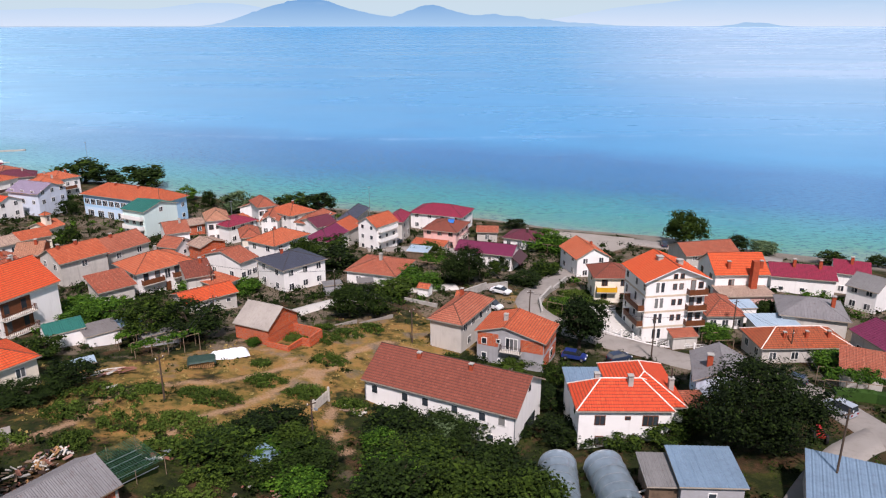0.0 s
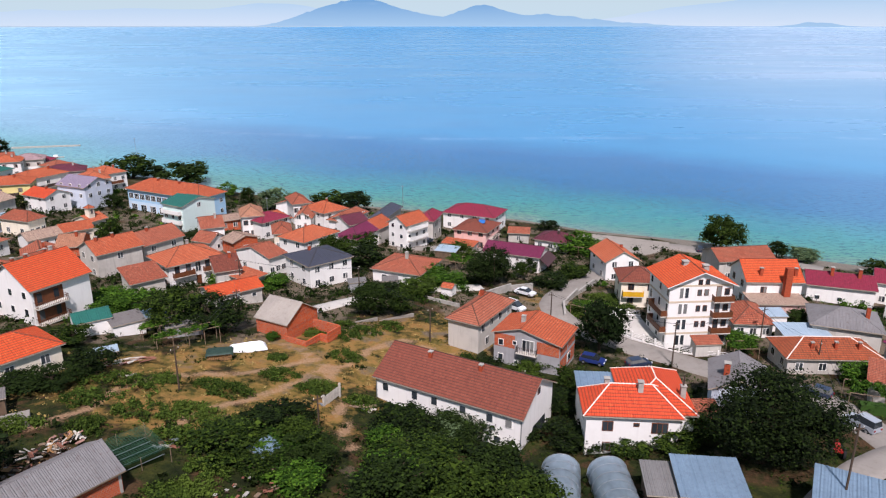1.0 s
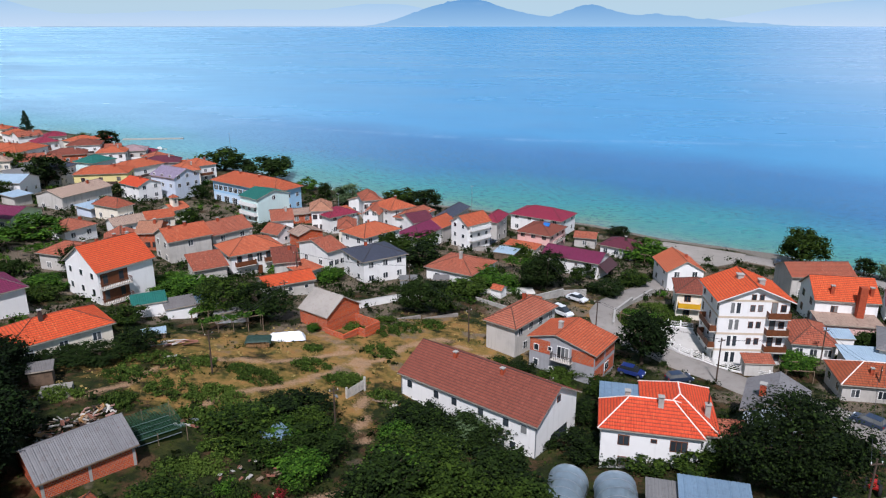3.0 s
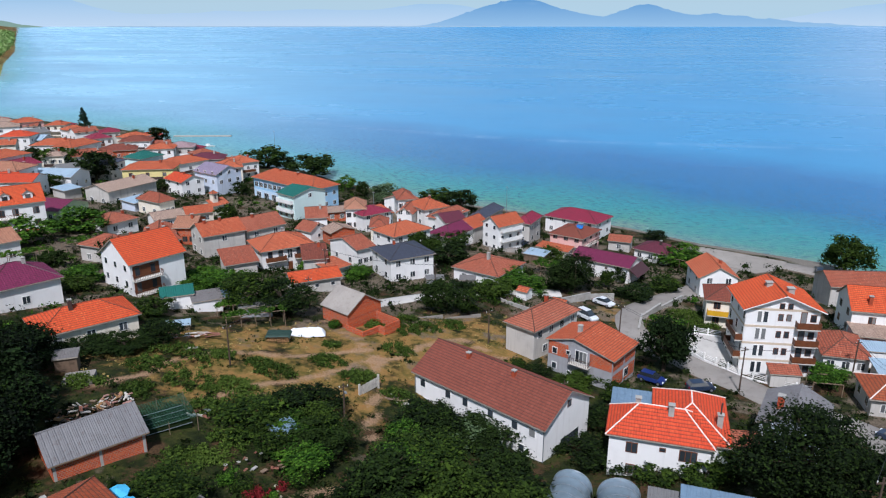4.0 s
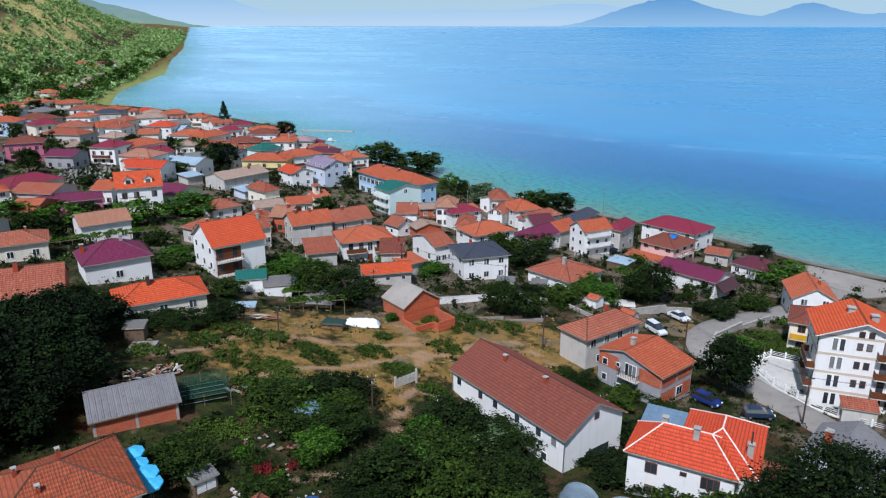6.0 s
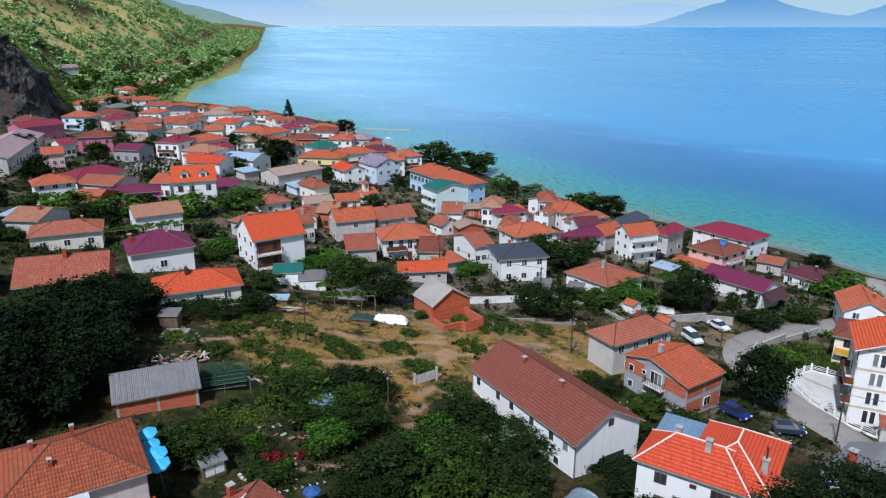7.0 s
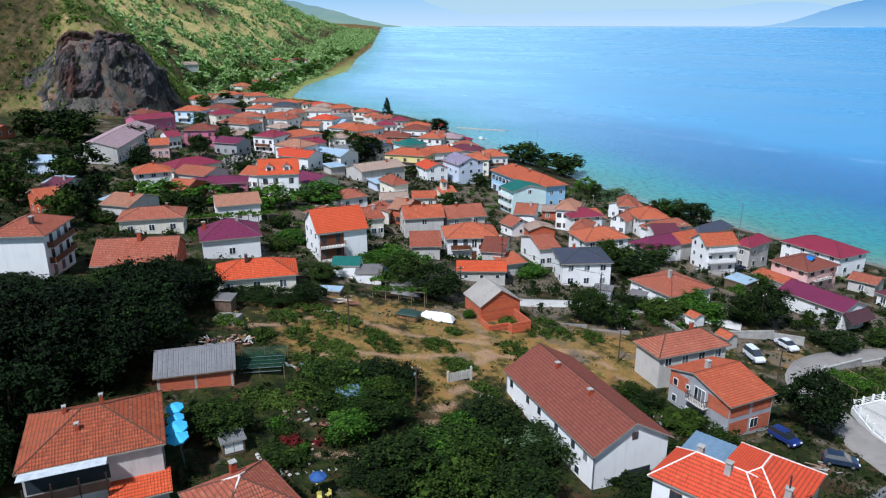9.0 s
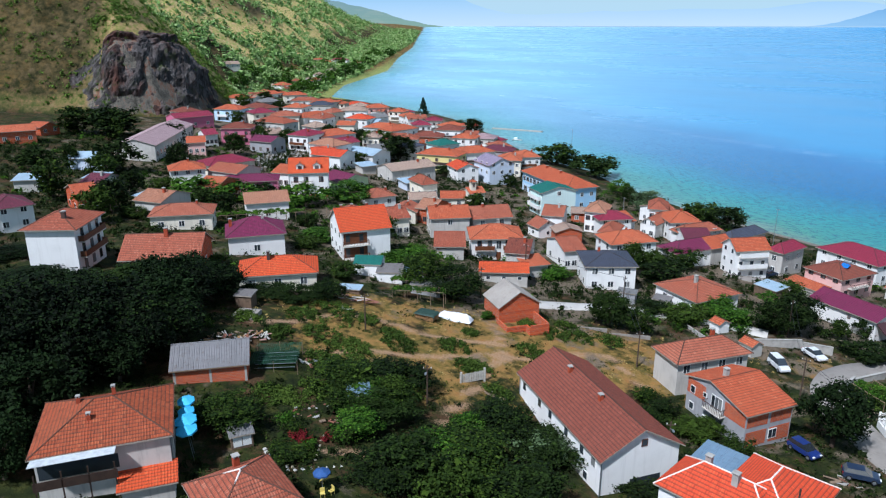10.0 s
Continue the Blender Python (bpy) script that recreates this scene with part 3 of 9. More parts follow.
def cliff_point(sv, v):
    """A place on the bare face: sv metres along the hill's foot, v from its base to its brow."""
    a, b = np.interp(sv, FOOT_S, [p[0] for p in HILL_FOOT]), np.interp(sv, FOOT_S, [p[1] for p in HILL_FOOT])
    a0, b0 = np.interp(sv - 14, FOOT_S, [p[0] for p in HILL_FOOT]), np.interp(sv - 14, FOOT_S, [p[1] for p in HILL_FOOT])
    a1, b1 = np.interp(sv + 14, FOOT_S, [p[0] for p in HILL_FOOT]), np.interp(sv + 14, FOOT_S, [p[1] for p in HILL_FOOT])
    l = math.hypot(a1 - a0, b1 - b0)
    na, nb = -(b1 - b0) / l, (a1 - a0) / l
    u = -1.5 + 31 * v ** 1.25
    a, b = a + na * u, b + nb * u
    x, y = (-a - b) * 0.7071, (a - b) * 0.7071
    w = float(cliff_weight(sv)) * min(v * 6, 1, (1 - v) * 5)
    p = Vector((x, y, 42 * v))
    crag = 3.4 * noise.ridged_multi_fractal(p * 0.06, 0.9, 2.1, 5, 0.9, 2.0) + 3.0 * noise.noise(p * 0.09) + 1.7 * noise.noise(p * 0.33) + 0.8 * noise.noise(p * 0.9) - 2.0
    crag = w * crag - (1 - w) * 2.0
    dx, dy = (na + nb) * 0.7071, (nb - na) * 0.7071
    return Vector((x + dx * crag, y + dy * crag, gz(x, y) + 0.5 + 0.5 * crag))


bm = bmesh.new()
rows = [[bm.verts.new(cliff_point(sv, v)) for v in np.linspace(0, 1, 64)] for sv in np.linspace(CLIFF_S0 - 8, CLIFF_S1 + 8, 130)]
for ra, rb in zip(rows, rows[1:]):
    for i in range(63):
        bm.faces.new((ra[i], ra[i + 1], rb[i + 1], rb[i]))
tagged(mesh_ob("cliff", bm, cliff_mat()), "craggy grey and rust-red limestone cliff above the village", "cliff", kind="structure")

rings = np.concatenate([np.linspace(40, 540, 150), np.geomspace(545, 4880, 70)])
turns = np.radians(np.linspace(-75, 100, 150))
RR, TT = np.meshgrid(rings, turns)
WX, WY = 20 - RR * np.sin(TT), 10 + RR * np.cos(TT)
me = bpy.data.meshes.new("water")
idx = np.arange(WX.size).reshape(WX.shape)
quads = np.stack([idx[:-1, :-1], idx[:-1, 1:], idx[1:, 1:], idx[1:, :-1]], -1).reshape(-1, 4)
me.from_pydata(np.stack([WX, WY, bowl(RR)], -1).reshape(-1, 3).tolist(), [], quads[:, ::-1].tolist())
AZ = np.degrees(TT)


def lake_layer(key, values):
    me.attributes.new(key, "FLOAT", "POINT").data.foreach_set("value", values.astype(np.float32).ravel())


# where the painted sheen lies, by bearing
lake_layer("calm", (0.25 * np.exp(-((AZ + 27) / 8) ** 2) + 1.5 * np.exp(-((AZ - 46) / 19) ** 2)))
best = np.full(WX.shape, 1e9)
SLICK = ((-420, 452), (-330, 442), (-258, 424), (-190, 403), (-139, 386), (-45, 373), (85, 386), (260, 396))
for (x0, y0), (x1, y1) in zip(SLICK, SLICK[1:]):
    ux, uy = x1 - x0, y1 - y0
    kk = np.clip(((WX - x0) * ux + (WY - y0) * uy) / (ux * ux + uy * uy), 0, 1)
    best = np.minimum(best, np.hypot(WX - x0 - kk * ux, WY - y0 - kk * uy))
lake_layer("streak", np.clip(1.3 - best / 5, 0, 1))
# where the painted white glint lies, far out on the right
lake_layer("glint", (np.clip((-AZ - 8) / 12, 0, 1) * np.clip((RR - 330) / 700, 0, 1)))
lake_layer("deep", np.clip(-inland(WX, WY) / 150, 0, 1))
me.polygons.foreach_set("use_smooth", [True] * len(me.polygons))
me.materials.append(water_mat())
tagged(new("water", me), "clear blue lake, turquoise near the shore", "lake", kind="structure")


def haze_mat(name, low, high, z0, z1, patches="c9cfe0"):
    """Glowing far mountains, the bright haze of miles of air painted into the colour."""
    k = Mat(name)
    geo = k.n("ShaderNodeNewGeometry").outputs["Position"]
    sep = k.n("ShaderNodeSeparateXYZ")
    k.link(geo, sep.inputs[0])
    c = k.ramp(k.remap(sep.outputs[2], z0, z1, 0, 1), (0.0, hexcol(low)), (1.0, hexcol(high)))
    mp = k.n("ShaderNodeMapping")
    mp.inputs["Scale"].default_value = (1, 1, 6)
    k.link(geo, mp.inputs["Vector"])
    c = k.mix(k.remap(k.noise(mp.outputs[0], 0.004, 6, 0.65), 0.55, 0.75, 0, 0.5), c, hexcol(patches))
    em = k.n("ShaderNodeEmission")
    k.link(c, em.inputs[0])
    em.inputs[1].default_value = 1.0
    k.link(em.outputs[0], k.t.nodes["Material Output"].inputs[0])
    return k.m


def ridge(name, r, az0, az1, height, mat, n=260):
    """A far mountain chain, az in degrees to the left of +y; height(az) in metres above the lake."""
    bm = bmesh.new()
    rows = []
    for i in range(n):
        az = radians(az0 + (az1 - az0) * i / (n - 1))
        h = height(math.degrees(az))
        x, y = 20 - r * math.sin(az), 10 + r * math.cos(az)
        rows.append([bm.verts.new((x * s, y * s, z)) for s, z in ((0.995, 30), (1.0, 40 + h * 0.55), (1.008, 40 + h), (1.02, 20))])
    for a, b in zip(rows, rows[1:]):
        for j in range(3):
            bm.faces.new((a[j], b[j], b[j + 1], a[j + 1]))
    ob = mesh_ob(name, bm, mat, smooth=True)
    return tagged(ob, "hazy blue mountains beyond the lake", "mountains", kind="structure")


def hump(az, c, w, h):
    return h * math.exp(-((az - c) / w) ** 2)


def near_chain(az):
    az = az + 1.8 * min(max((az + 14) / 8, 0), 1)
    j = 9 * noise.noise(Vector((az * 0.9, 3, 0))) + 4 * noise.noise(Vector((az * 3, 7, 0))) + 1.5 * noise.noise(Vector((az * 9, 2, 0))) + 3 * noise.noise(Vector((az * 5, 13, 0)))
    h = hump(az, 11.6, 2.6, 142) + hump(az, 15.2, 3.0, 100) + hump(az, 8.0, 2.2, 62) + hump(az, 3.0, 2.7, 132) + hump(az, -1.8, 2.4, 60) + hump(az, -5.2, 2.6, 26) + hump(az, -22.6, 1.6, 28) + hump(az, -8, 5, 22)
    return max(h + (j if h > 12 else 0.5 * j), 2)


def far_chain(az):
    j = 9 * noise.noise(Vector((az * 0.5, 11, 0))) + 3 * noise.noise(Vector((az * 2, 5, 0)))
    return max(hump(az, -25, 9, 220) + hump(az, -13, 5, 60) + hump(az, 33, 7, 70) + hump(az, 47, 5, 190) + hump(az, 26, 4, 50) + hump(az, 60, 12, 200) + hump(az, 17, 6, 125) + 18 + j, 4)


def headland(az):
    j = 5 * noise.noise(Vector((az * 1.2, 21, 0))) + 2 * noise.noise(Vector((az * 5, 3, 0)))
    return max(float(np.interp(az, [45, 46.2, 48, 50, 53, 57, 62, 80], [2, 14, 44, 96, 150, 200, 230, 240])) + j * (az > 46), 1)


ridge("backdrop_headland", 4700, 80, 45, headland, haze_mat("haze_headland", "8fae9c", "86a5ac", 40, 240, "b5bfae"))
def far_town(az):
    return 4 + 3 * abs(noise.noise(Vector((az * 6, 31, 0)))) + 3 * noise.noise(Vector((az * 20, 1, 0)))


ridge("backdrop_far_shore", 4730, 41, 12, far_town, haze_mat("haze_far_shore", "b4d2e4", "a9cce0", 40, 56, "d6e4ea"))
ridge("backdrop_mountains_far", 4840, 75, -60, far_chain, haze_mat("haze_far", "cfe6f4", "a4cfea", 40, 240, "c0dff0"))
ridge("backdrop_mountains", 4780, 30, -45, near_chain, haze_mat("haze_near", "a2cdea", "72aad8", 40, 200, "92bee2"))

# ---- buildings ----
def roof_faces(kind, w, d, rise, ov, gov=0.35):
    """The upper faces of a roof over a plan w x d (walls), its eaves at z = 0: lists of corners, from the eave's left corner round, and the ridge lines."""
    x, y = w / 2 + ov, d / 2 + ov
    if kind == "hip":
        if w >= d:
            r = max(x - y, 0.02)
            a, b = (-r, 0, rise), (r, 0, rise)
            f = [[(-x, -y, 0), (x, -y, 0), b, a], [(x, y, 0), (-x, y, 0), a, b], [(x, -y, 0), (x, y, 0), b], [(-x, y, 0), (-x, -y, 0), a]]
        else:
            r = max(y - x, 0.02)
            a, b = (0, -r, rise), (0, r, rise)
            f = [[(x, -y, 0), (x, y, 0), b, a], [(-x, y, 0), (-x, -y, 0), a, b], [(-x, -y, 0), (x, -y, 0), a], [(x, y, 0), (-x, y, 0), b]]
        hips = [(a, b)] + [(c, a if (math.dist(c, a) < math.dist(c, b)) else b) for c in ((-x, -y, 0), (x, -y, 0), (x, y, 0), (-x, y, 0))]
        return f, hips
    if kind == "gx":
        x = w / 2 + gov
        f = [[(-x, -y, 0), (x, -y, 0), (x, 0, rise), (-x, 0, rise)], [(x, y, 0), (-x, y, 0), (-x, 0, rise), (x, 0, rise)]]
        return f, [((-x, 0, rise), (x, 0, rise))]
    if kind == "gy":
        y = d / 2 + gov
        f = [[(x, -y, 0), (x, y, 0), (0, y, rise), (0, -y, rise)], [(-x, y, 0), (-x, -y, 0), (0, -y, rise), (0, y, rise)]]
        return f, [((0, -y, rise), (0, y, rise))]
    if kind == "gya":
        y, r, l = d / 2 + gov, -w * 0.09, rise * 0.15
        f = [[(x, -y, 0), (x, y, 0), (r, y, rise), (r, -y, rise)], [(-x, y, l), (-x, -y, l), (r, -y, rise), (r, y, rise)]]
        return f, [((r, -y, rise), (r, y, rise))]
    if kind == "mono":
        return [[(-x, -y, 0), (x, -y, 0), (x, y, rise), (-x, y, rise)]], []
    return [[(-x, -y, 0), (x, -y, 0), (x, y, 0), (-x, y, 0)]], []


def roof_z(kind, w, d, rise, ov, x, y):
    X, Y = w / 2 + ov, d / 2 + ov
    if kind == "gx":
        return rise * (1 - abs(y) / Y)
    if kind == "gy":
        return rise * (1 - abs(x) / X)
    if kind == "hip":
        return rise * min(1, (X - abs(x)) / min(X, Y), (Y - abs(y)) / min(X, Y))
    if kind == "mono":
        return rise * (y + Y) / (2 * Y)
    return 0.0


def line_in_face(face, e, n, o, u):
    """Where the line at distance u along e (from o), running along n, enters and leaves a convex face."""
    pts = [((Vector(p) - o).dot(e), (Vector(p) - o).dot(n)) for p in face]
    hits = []
    for (a, b), (c, d) in zip(pts, pts[1:] + pts[:1]):
        if (a - u) * (c - u) < 0:
            hits.append(b + (d - b) * (u - a) / (c - a))
    return (min(hits), max(hits)) if len(hits) >= 2 else None


def add_roof(parent, m, kind, w, d, h, rise, tile, ov=0.5, rib=0.42, thick=0.16, ridge_mat=None, soffit=None, gov=0.35):
    """Roof slab, rows of tile ribs or seams, ridge caps: parts of a building."""
    faces, ridges = roof_faces(kind, w, d, rise, ov, gov)
    up = Vector((0, 0, h))
    bm = bmesh.new()
    uvl = bm.loops.layers.uv.new("UVMap")
    ribs = bmesh.new()
    ruv = ribs.loops.layers.uv.new("UVMap")
    for f in faces:
        pts = [Vector(p) + up for p in f]
        e = (pts[1] - pts[0]).normalized()
        nrm = (pts[1] - pts[0]).cross(pts[2] - pts[0]).normalized()
        n = nrm.cross(e).normalized()
        top = [bm.verts.new(p) for p in pts]
        low = [bm.verts.new(p - Vector((0, 0, thick))) for p in pts]
        fc = bm.faces.new(top)
        for lp in fc.loops:
            q = lp.vert.co - pts[0]
            lp[uvl].uv = (q.dot(e), q.dot(n))
        fb = bm.faces.new(list(reversed(low)))
        fb.material_index = 1
        for i in range(len(pts)):
            k = (i + 1) % len(pts)
            side = bm.faces.new((top[k], top[i], low[i], low[k]))
            side.material_index = 1
        if rib:
            L = (pts[1] - pts[0]).length
            cnt = max(int(L / rib), 1)
            for i in range(cnt + 1):
                u = (i + 0.5) * L / (cnt + 1)
                hit = line_in_face(pts, e, n, pts[0], u)
                if not hit or hit[1] - hit[0] < 0.3:
                    continue
                hw = rib * 0.26
                prof = [(-hw, 0.004), (0, 0.035 if rib < 0.6 else 0.03), (hw, 0.004)]
                ends = []
                for s in hit:
                    ends.append([ribs.verts.new(pts[0] + e * (u + a) + n * s + nrm * b) for a, b in prof])
                for a in range(2):
                    q = ribs.faces.new((ends[0][a], ends[0][a + 1], ends[1][a + 1], ends[1][a]))
                    for lp in q.loops:
                        r = lp.vert.co - pts[0]
                        lp[ruv].uv = (r.dot(e), r.dot(n))
                ribs.faces.new(ends[0])
    roof = part("roof", bm, [tile, soffit or EAVES], parent)
    roof.matrix_local = m
    if rib and len(ribs.faces):
        o = part("roof_tiles", ribs, tile, roof)
        tagged(o, kind="stuff")
    else:
        ribs.free()
    if ridges and rib:
        bm = bmesh.new()
        for a, b in ridges:
            a, b = Vector(a) + up, Vector(b) + up
            L = (b - a).length
            cnt = max(int(L / 0.42), 1)
            dirn = (b - a) / cnt
            for i in range(cnt):
                p, q = a + dirn * i, a + dirn * (i + 1.08 if i < cnt - 1 else i + 1)
                tube(bm, p - Vector((0, 0, 0.02)), q, 0.1, 0.08, 6, False)
        tagged(part("ridge_cap", bm, ridge_mat or tile, roof), kind="stuff")
    return roof


def add_walls(parent, m, kind, w, d, h, rise, mat, ov=0.5, below=2.5, name="wall"):
    bm = bmesh.new()
    x, y = w / 2, d / 2
    zs = [h] * 4
    if kind == "mono":
        k = rise / (d + 2 * ov)
        zs = [h + k * ov - 0.1] * 2 + [h + k * (d + ov) - 0.1] * 2
    elif kind == "gya":
        lo_z = h + rise * ov / (x + ov + w * 0.09) - 0.14
        left_z = h + rise * (0.15 + 0.85 * ov / (x + ov - w * 0.09)) - 0.14
        zs = [left_z, lo_z, lo_z, left_z]
    elif kind in ("gx", "gy", "hip"):
        run = (y if kind == "gx" else x if kind == "gy" else min(x, y)) + ov
        zs = [h + rise * ov / run - 0.14] * 4
    co = ((-x, -y), (x, -y), (x, y), (-x, y))
    lo = [bm.verts.new((a, b, -below)) for a, b in co]
    hi = [bm.verts.new((a, b, z)) for (a, b), z in zip(co, zs)]
    for i in range(4):
        j = (i + 1) % 4
        if kind == "gya" and i % 2 == 0:
            top = bm.verts.new((-w * 0.09, co[i][1], h + rise - 0.14))
            bm.faces.new((lo[i], lo[j], hi[j], top, hi[i]))
        elif kind in ("gx", "gy") and ((i % 2 == 1) == (kind == "gx")):
            mid = ((co[i][0] + co[j][0]) / 2, (co[i][1] + co[j][1]) / 2)
            bm.faces.new((lo[i], lo[j], hi[j], bm.verts.new((*mid, h + rise - 0.14)), hi[i]))
        else:
            bm.faces.new((lo[i], lo[j], hi[j], hi[i]))
    o = part(name, bm, mat, parent)
    o.matrix_local = m
    return o


WINDOWS = {}


def window(parent, m, w=1.2, h=1.3, casing=None, kind="window"):
    """A window: a proud casing with mullion and sill, and a pane set back in it."""
    casing = casing or TRIM
    key = (round(w, 2), round(h, 2), casing.name, kind)
    if key not in WINDOWS:
        t, o = 0.09, 0.06
        bm = bmesh.new()
        box(bm, -w / 2, w / 2, -o, 0.02, 0, h)
        f = part(kind, bm, casing, parent)
        n = max(1, round(w / 0.75)) if kind != "door" else 1
        cw = (w - t * (n + 1)) / n
        bm = bmesh.new()
        box(bm, 0, cw, -o - 0.012, -o + 0.02, t, h - t)
        p = part("pane" if kind != "door" else "leaf", bm, PANE if kind != "door" else TRIM_BROWN, f)
        at = [-w / 2 + t + i * (cw + t) for i in range(n)]
        p.matrix_local = pose(at[0], 0, 0)
        for u in at[1:]:
            again("pane", p, f, pose(u, 0, 0))
        WINDOWS[key] = (f, p, at)
        f.matrix_local = m
        return f
    f0, p0, at = WINDOWS[key]
    f = again(kind, f0, parent, m)
    for u in at:
        again("pane" if kind != "door" else "leaf", p0, f, pose(u, 0, 0))
    return f


FOOT = []
SIDE = {"F": 0, "R": 90, "B": 180, "L": -90}


def on_side(side, w, d, u, z, off=0.0):
    """A local pose on a wall: u along it from its middle, to the right as seen from outside; -y points outwards."""
    half = d / 2 if side in "FB" else w / 2
    return pose(0, 0, 0, 0, 0, SIDE[side]) @ pose(u, -half - off, z)


def windows(parent, w, d, text, casing=None, base=0.95, storey=2.8, size=(1.2, 1.3)):
    """text: side, columns x storeys, first storey after @: 'F3x2 R2x1@1'."""
    for item in text.split():
        side, rest = item[0], item[1:]
        first = 0
        if "@" in rest:
            rest, first = rest.split("@")
            first = int(first)
        cols, rows = (int(v) for v in rest.split("x"))
        L = w if side in "FB" else d
        for c in range(cols):
            u = -L / 2 + L * (c + 0.5) / cols
            for s in range(first, first + rows):
                window(parent, on_side(side, w, d, u, base + s * storey), *size, casing)


def door(parent, w, d, side, u, z=0.0, size=(1.0, 2.05), casing=None):
    window(parent, on_side(side, w, d, u, z), *size, casing or TRIM_BROWN, "door")


def chimney(parent, x, y, z, h=1.1, s=0.5, mat=None):
    bm = bmesh.new()
    box(bm, x - s / 2, x + s / 2, y - s / 2, y + s / 2, z - 0.5, z + h)
    c = part("chimney", bm, mat or BRICKP, parent)
    bm = bmesh.new()
    for a in (-1, 1):
        for b in (-1, 1):
            px, py = x + a * s * 0.38, y + b * s * 0.38
            box(bm, px - 0.05, px + 0.05, py - 0.05, py + 0.05, z + h, z + h + 0.16)
    box(bm, x - s * 0.62, x + s * 0.62, y - s * 0.62, y + s * 0.62, z + h + 0.16, z + h + 0.24)
    part("cap", bm, CONCRETE, c)


def balcony(parent, w, d, side, u0, u1, z, out=1.2, rail=None, slab=None, solid=False):
    bm = bmesh.new()
    box(bm, u0, u1, -out, 0.0, -0.16, 0.0)
    m = on_side(side, w, d, 0, z)
    b = part("balcony", bm, slab or SLAB, parent)
    b.matrix_local = m
    bm = bmesh.new()
    box(bm, u0, u1, -out, -out + 0.06, 0.93, 1.0)
    for e in (u0, u1 - 0.06):
        box(bm, e, e + 0.06, -out, 0, 0.93, 1.0)
    if solid:
        box(bm, u0, u1, -out + 0.005, -out + 0.05, 0.02, 0.93)
        for e in (u0 + 0.005, u1 - 0.05):
            box(bm, e, e + 0.045, -out + 0.05, 0, 0.02, 0.93)
    else:
        n = max(int((u1 - u0) / 0.3), 2)
        spots = [(u0 + 0.03 + (u1 - u0 - 0.06) * i / n, -out + 0.03) for i in range(n + 1)]
        spots += [(e, -out + 0.3 * i) for e in (u0 + 0.03, u1 - 0.03) for i in range(1, max(int(out / 0.3), 2))]
        bar = bmesh.new()
        box(bar, -0.025, 0.025, -0.025, 0.025, 0.0, 0.94)
        first = part("bar", bar, rail or TRIM_BROWN, b)
        first.matrix_local = pose(spots[0][0], spots[0][1], 0)
        for sx, sy in spots[1:]:
            again("bar", first, b, pose(sx, sy, 0))
    part("railing", bm, rail or TRIM_BROWN, b)


def house(x, y, rot, w, d, h, roof="hip", rise=2.0, tile="orange", wall="white", win="", label="", ov=0.5, chim=(), rib=0.42, casing=None,
          bands=0, z=None, name="house", size=(1.2, 1.3), base=0.95, ridge_mat=None, below=2.5, gov=0.35, category="house", storey=2.8, soffit=None):
    """A building: walls, roof, windows, chimneys. Its front faces -y of its own casing."""
    z = gz(x, y) if z is None else z
    FOOT.append((x, y, rot, w, d))
    ob = thing(name, x, y, z, rot, label, category)
    I = Matrix.Identity(4)
    add_walls(ob, I, roof, w, d, h, rise, WALL[wall], ov, below)
    add_roof(ob, I, roof, w, d, h, rise, TILE[tile], ov, rib, ridge_mat=ridge_mat, gov=gov, soffit=soffit)
    if win:
        windows(ob, w, d, win, casing or (TRIM_BROWN if "village" in label and int(abs(x * 3)) % 3 == 0 else None), base=base, size=size, storey=storey)
    if "village" in label and h > 5.7 and w > 7:
        balcony(ob, w, d, "F", -w * 0.36, w * (0.3 if int(abs(x)) % 2 else 0.05), 2.75, 1.1, (TRIM_BROWN, IRON, TRIM)[int(abs(y)) % 3], SLAB, True)
    if "village" in label and not chim and int(abs(x * 7 + y)) % 5 < 3 and roof != "mono":
        chim = ((w * 0.22, -d * 0.12, 0.9, 0.55, (None, CONCRETE)[int(abs(y)) % 2]),)
    for cx, cy, *more in chim:
        chimney(ob, cx, cy, h + roof_z(roof, w, d, rise, ov, cx, cy), *more)
    return ob


def wing(ob, x, y, rot, w, d, h, roof="gx", rise=1.5, tile="orange", wall="white", win="", ov=0.4, rib=0.42, z=0.0, casing=None, gov=0.3, ridge_mat=None):
    """A wing under the same thing."""
    m = pose(x, y, z, 0, 0, rot)
    add_walls(ob, m, roof, w, d, h, rise, WALL[wall], ov)
    add_roof(ob, m, roof, w, d, h, rise, TILE[tile], ov, rib, gov=gov, ridge_mat=ridge_mat)

# ---- roads and paved ground ----
ROADS = (
    (((60, 55), (52.5, 66), (50.3, 76.7), (50.6, 84), (46.5, 90), (38.5, 97.5), (34, 103), (28.5, 108.5), (22, 114.5), (16.5, 121), (15.5, 127), (17, 133.5), (21.5, 141.5), (27, 152), (33, 163), (37, 176), (40, 186)), 5.0),
    (((30, 52), (37, 60), (43, 66.5), (51, 72)), 3.6),
    (((-34, 108), (-29, 114), (-24, 122), (-17, 128.5), (-8, 134), (2, 137)), 3.2),
    (((-20, 168), (-10, 171), (0, 172), (12, 170)), 3.4),
    (((-98, 152), (-108, 160), (-121, 166), (-134, 172), (-150, 180)), 4.0),
    (((40, 186), (52, 186), (66, 176), (84, 166)), 5.0),
)


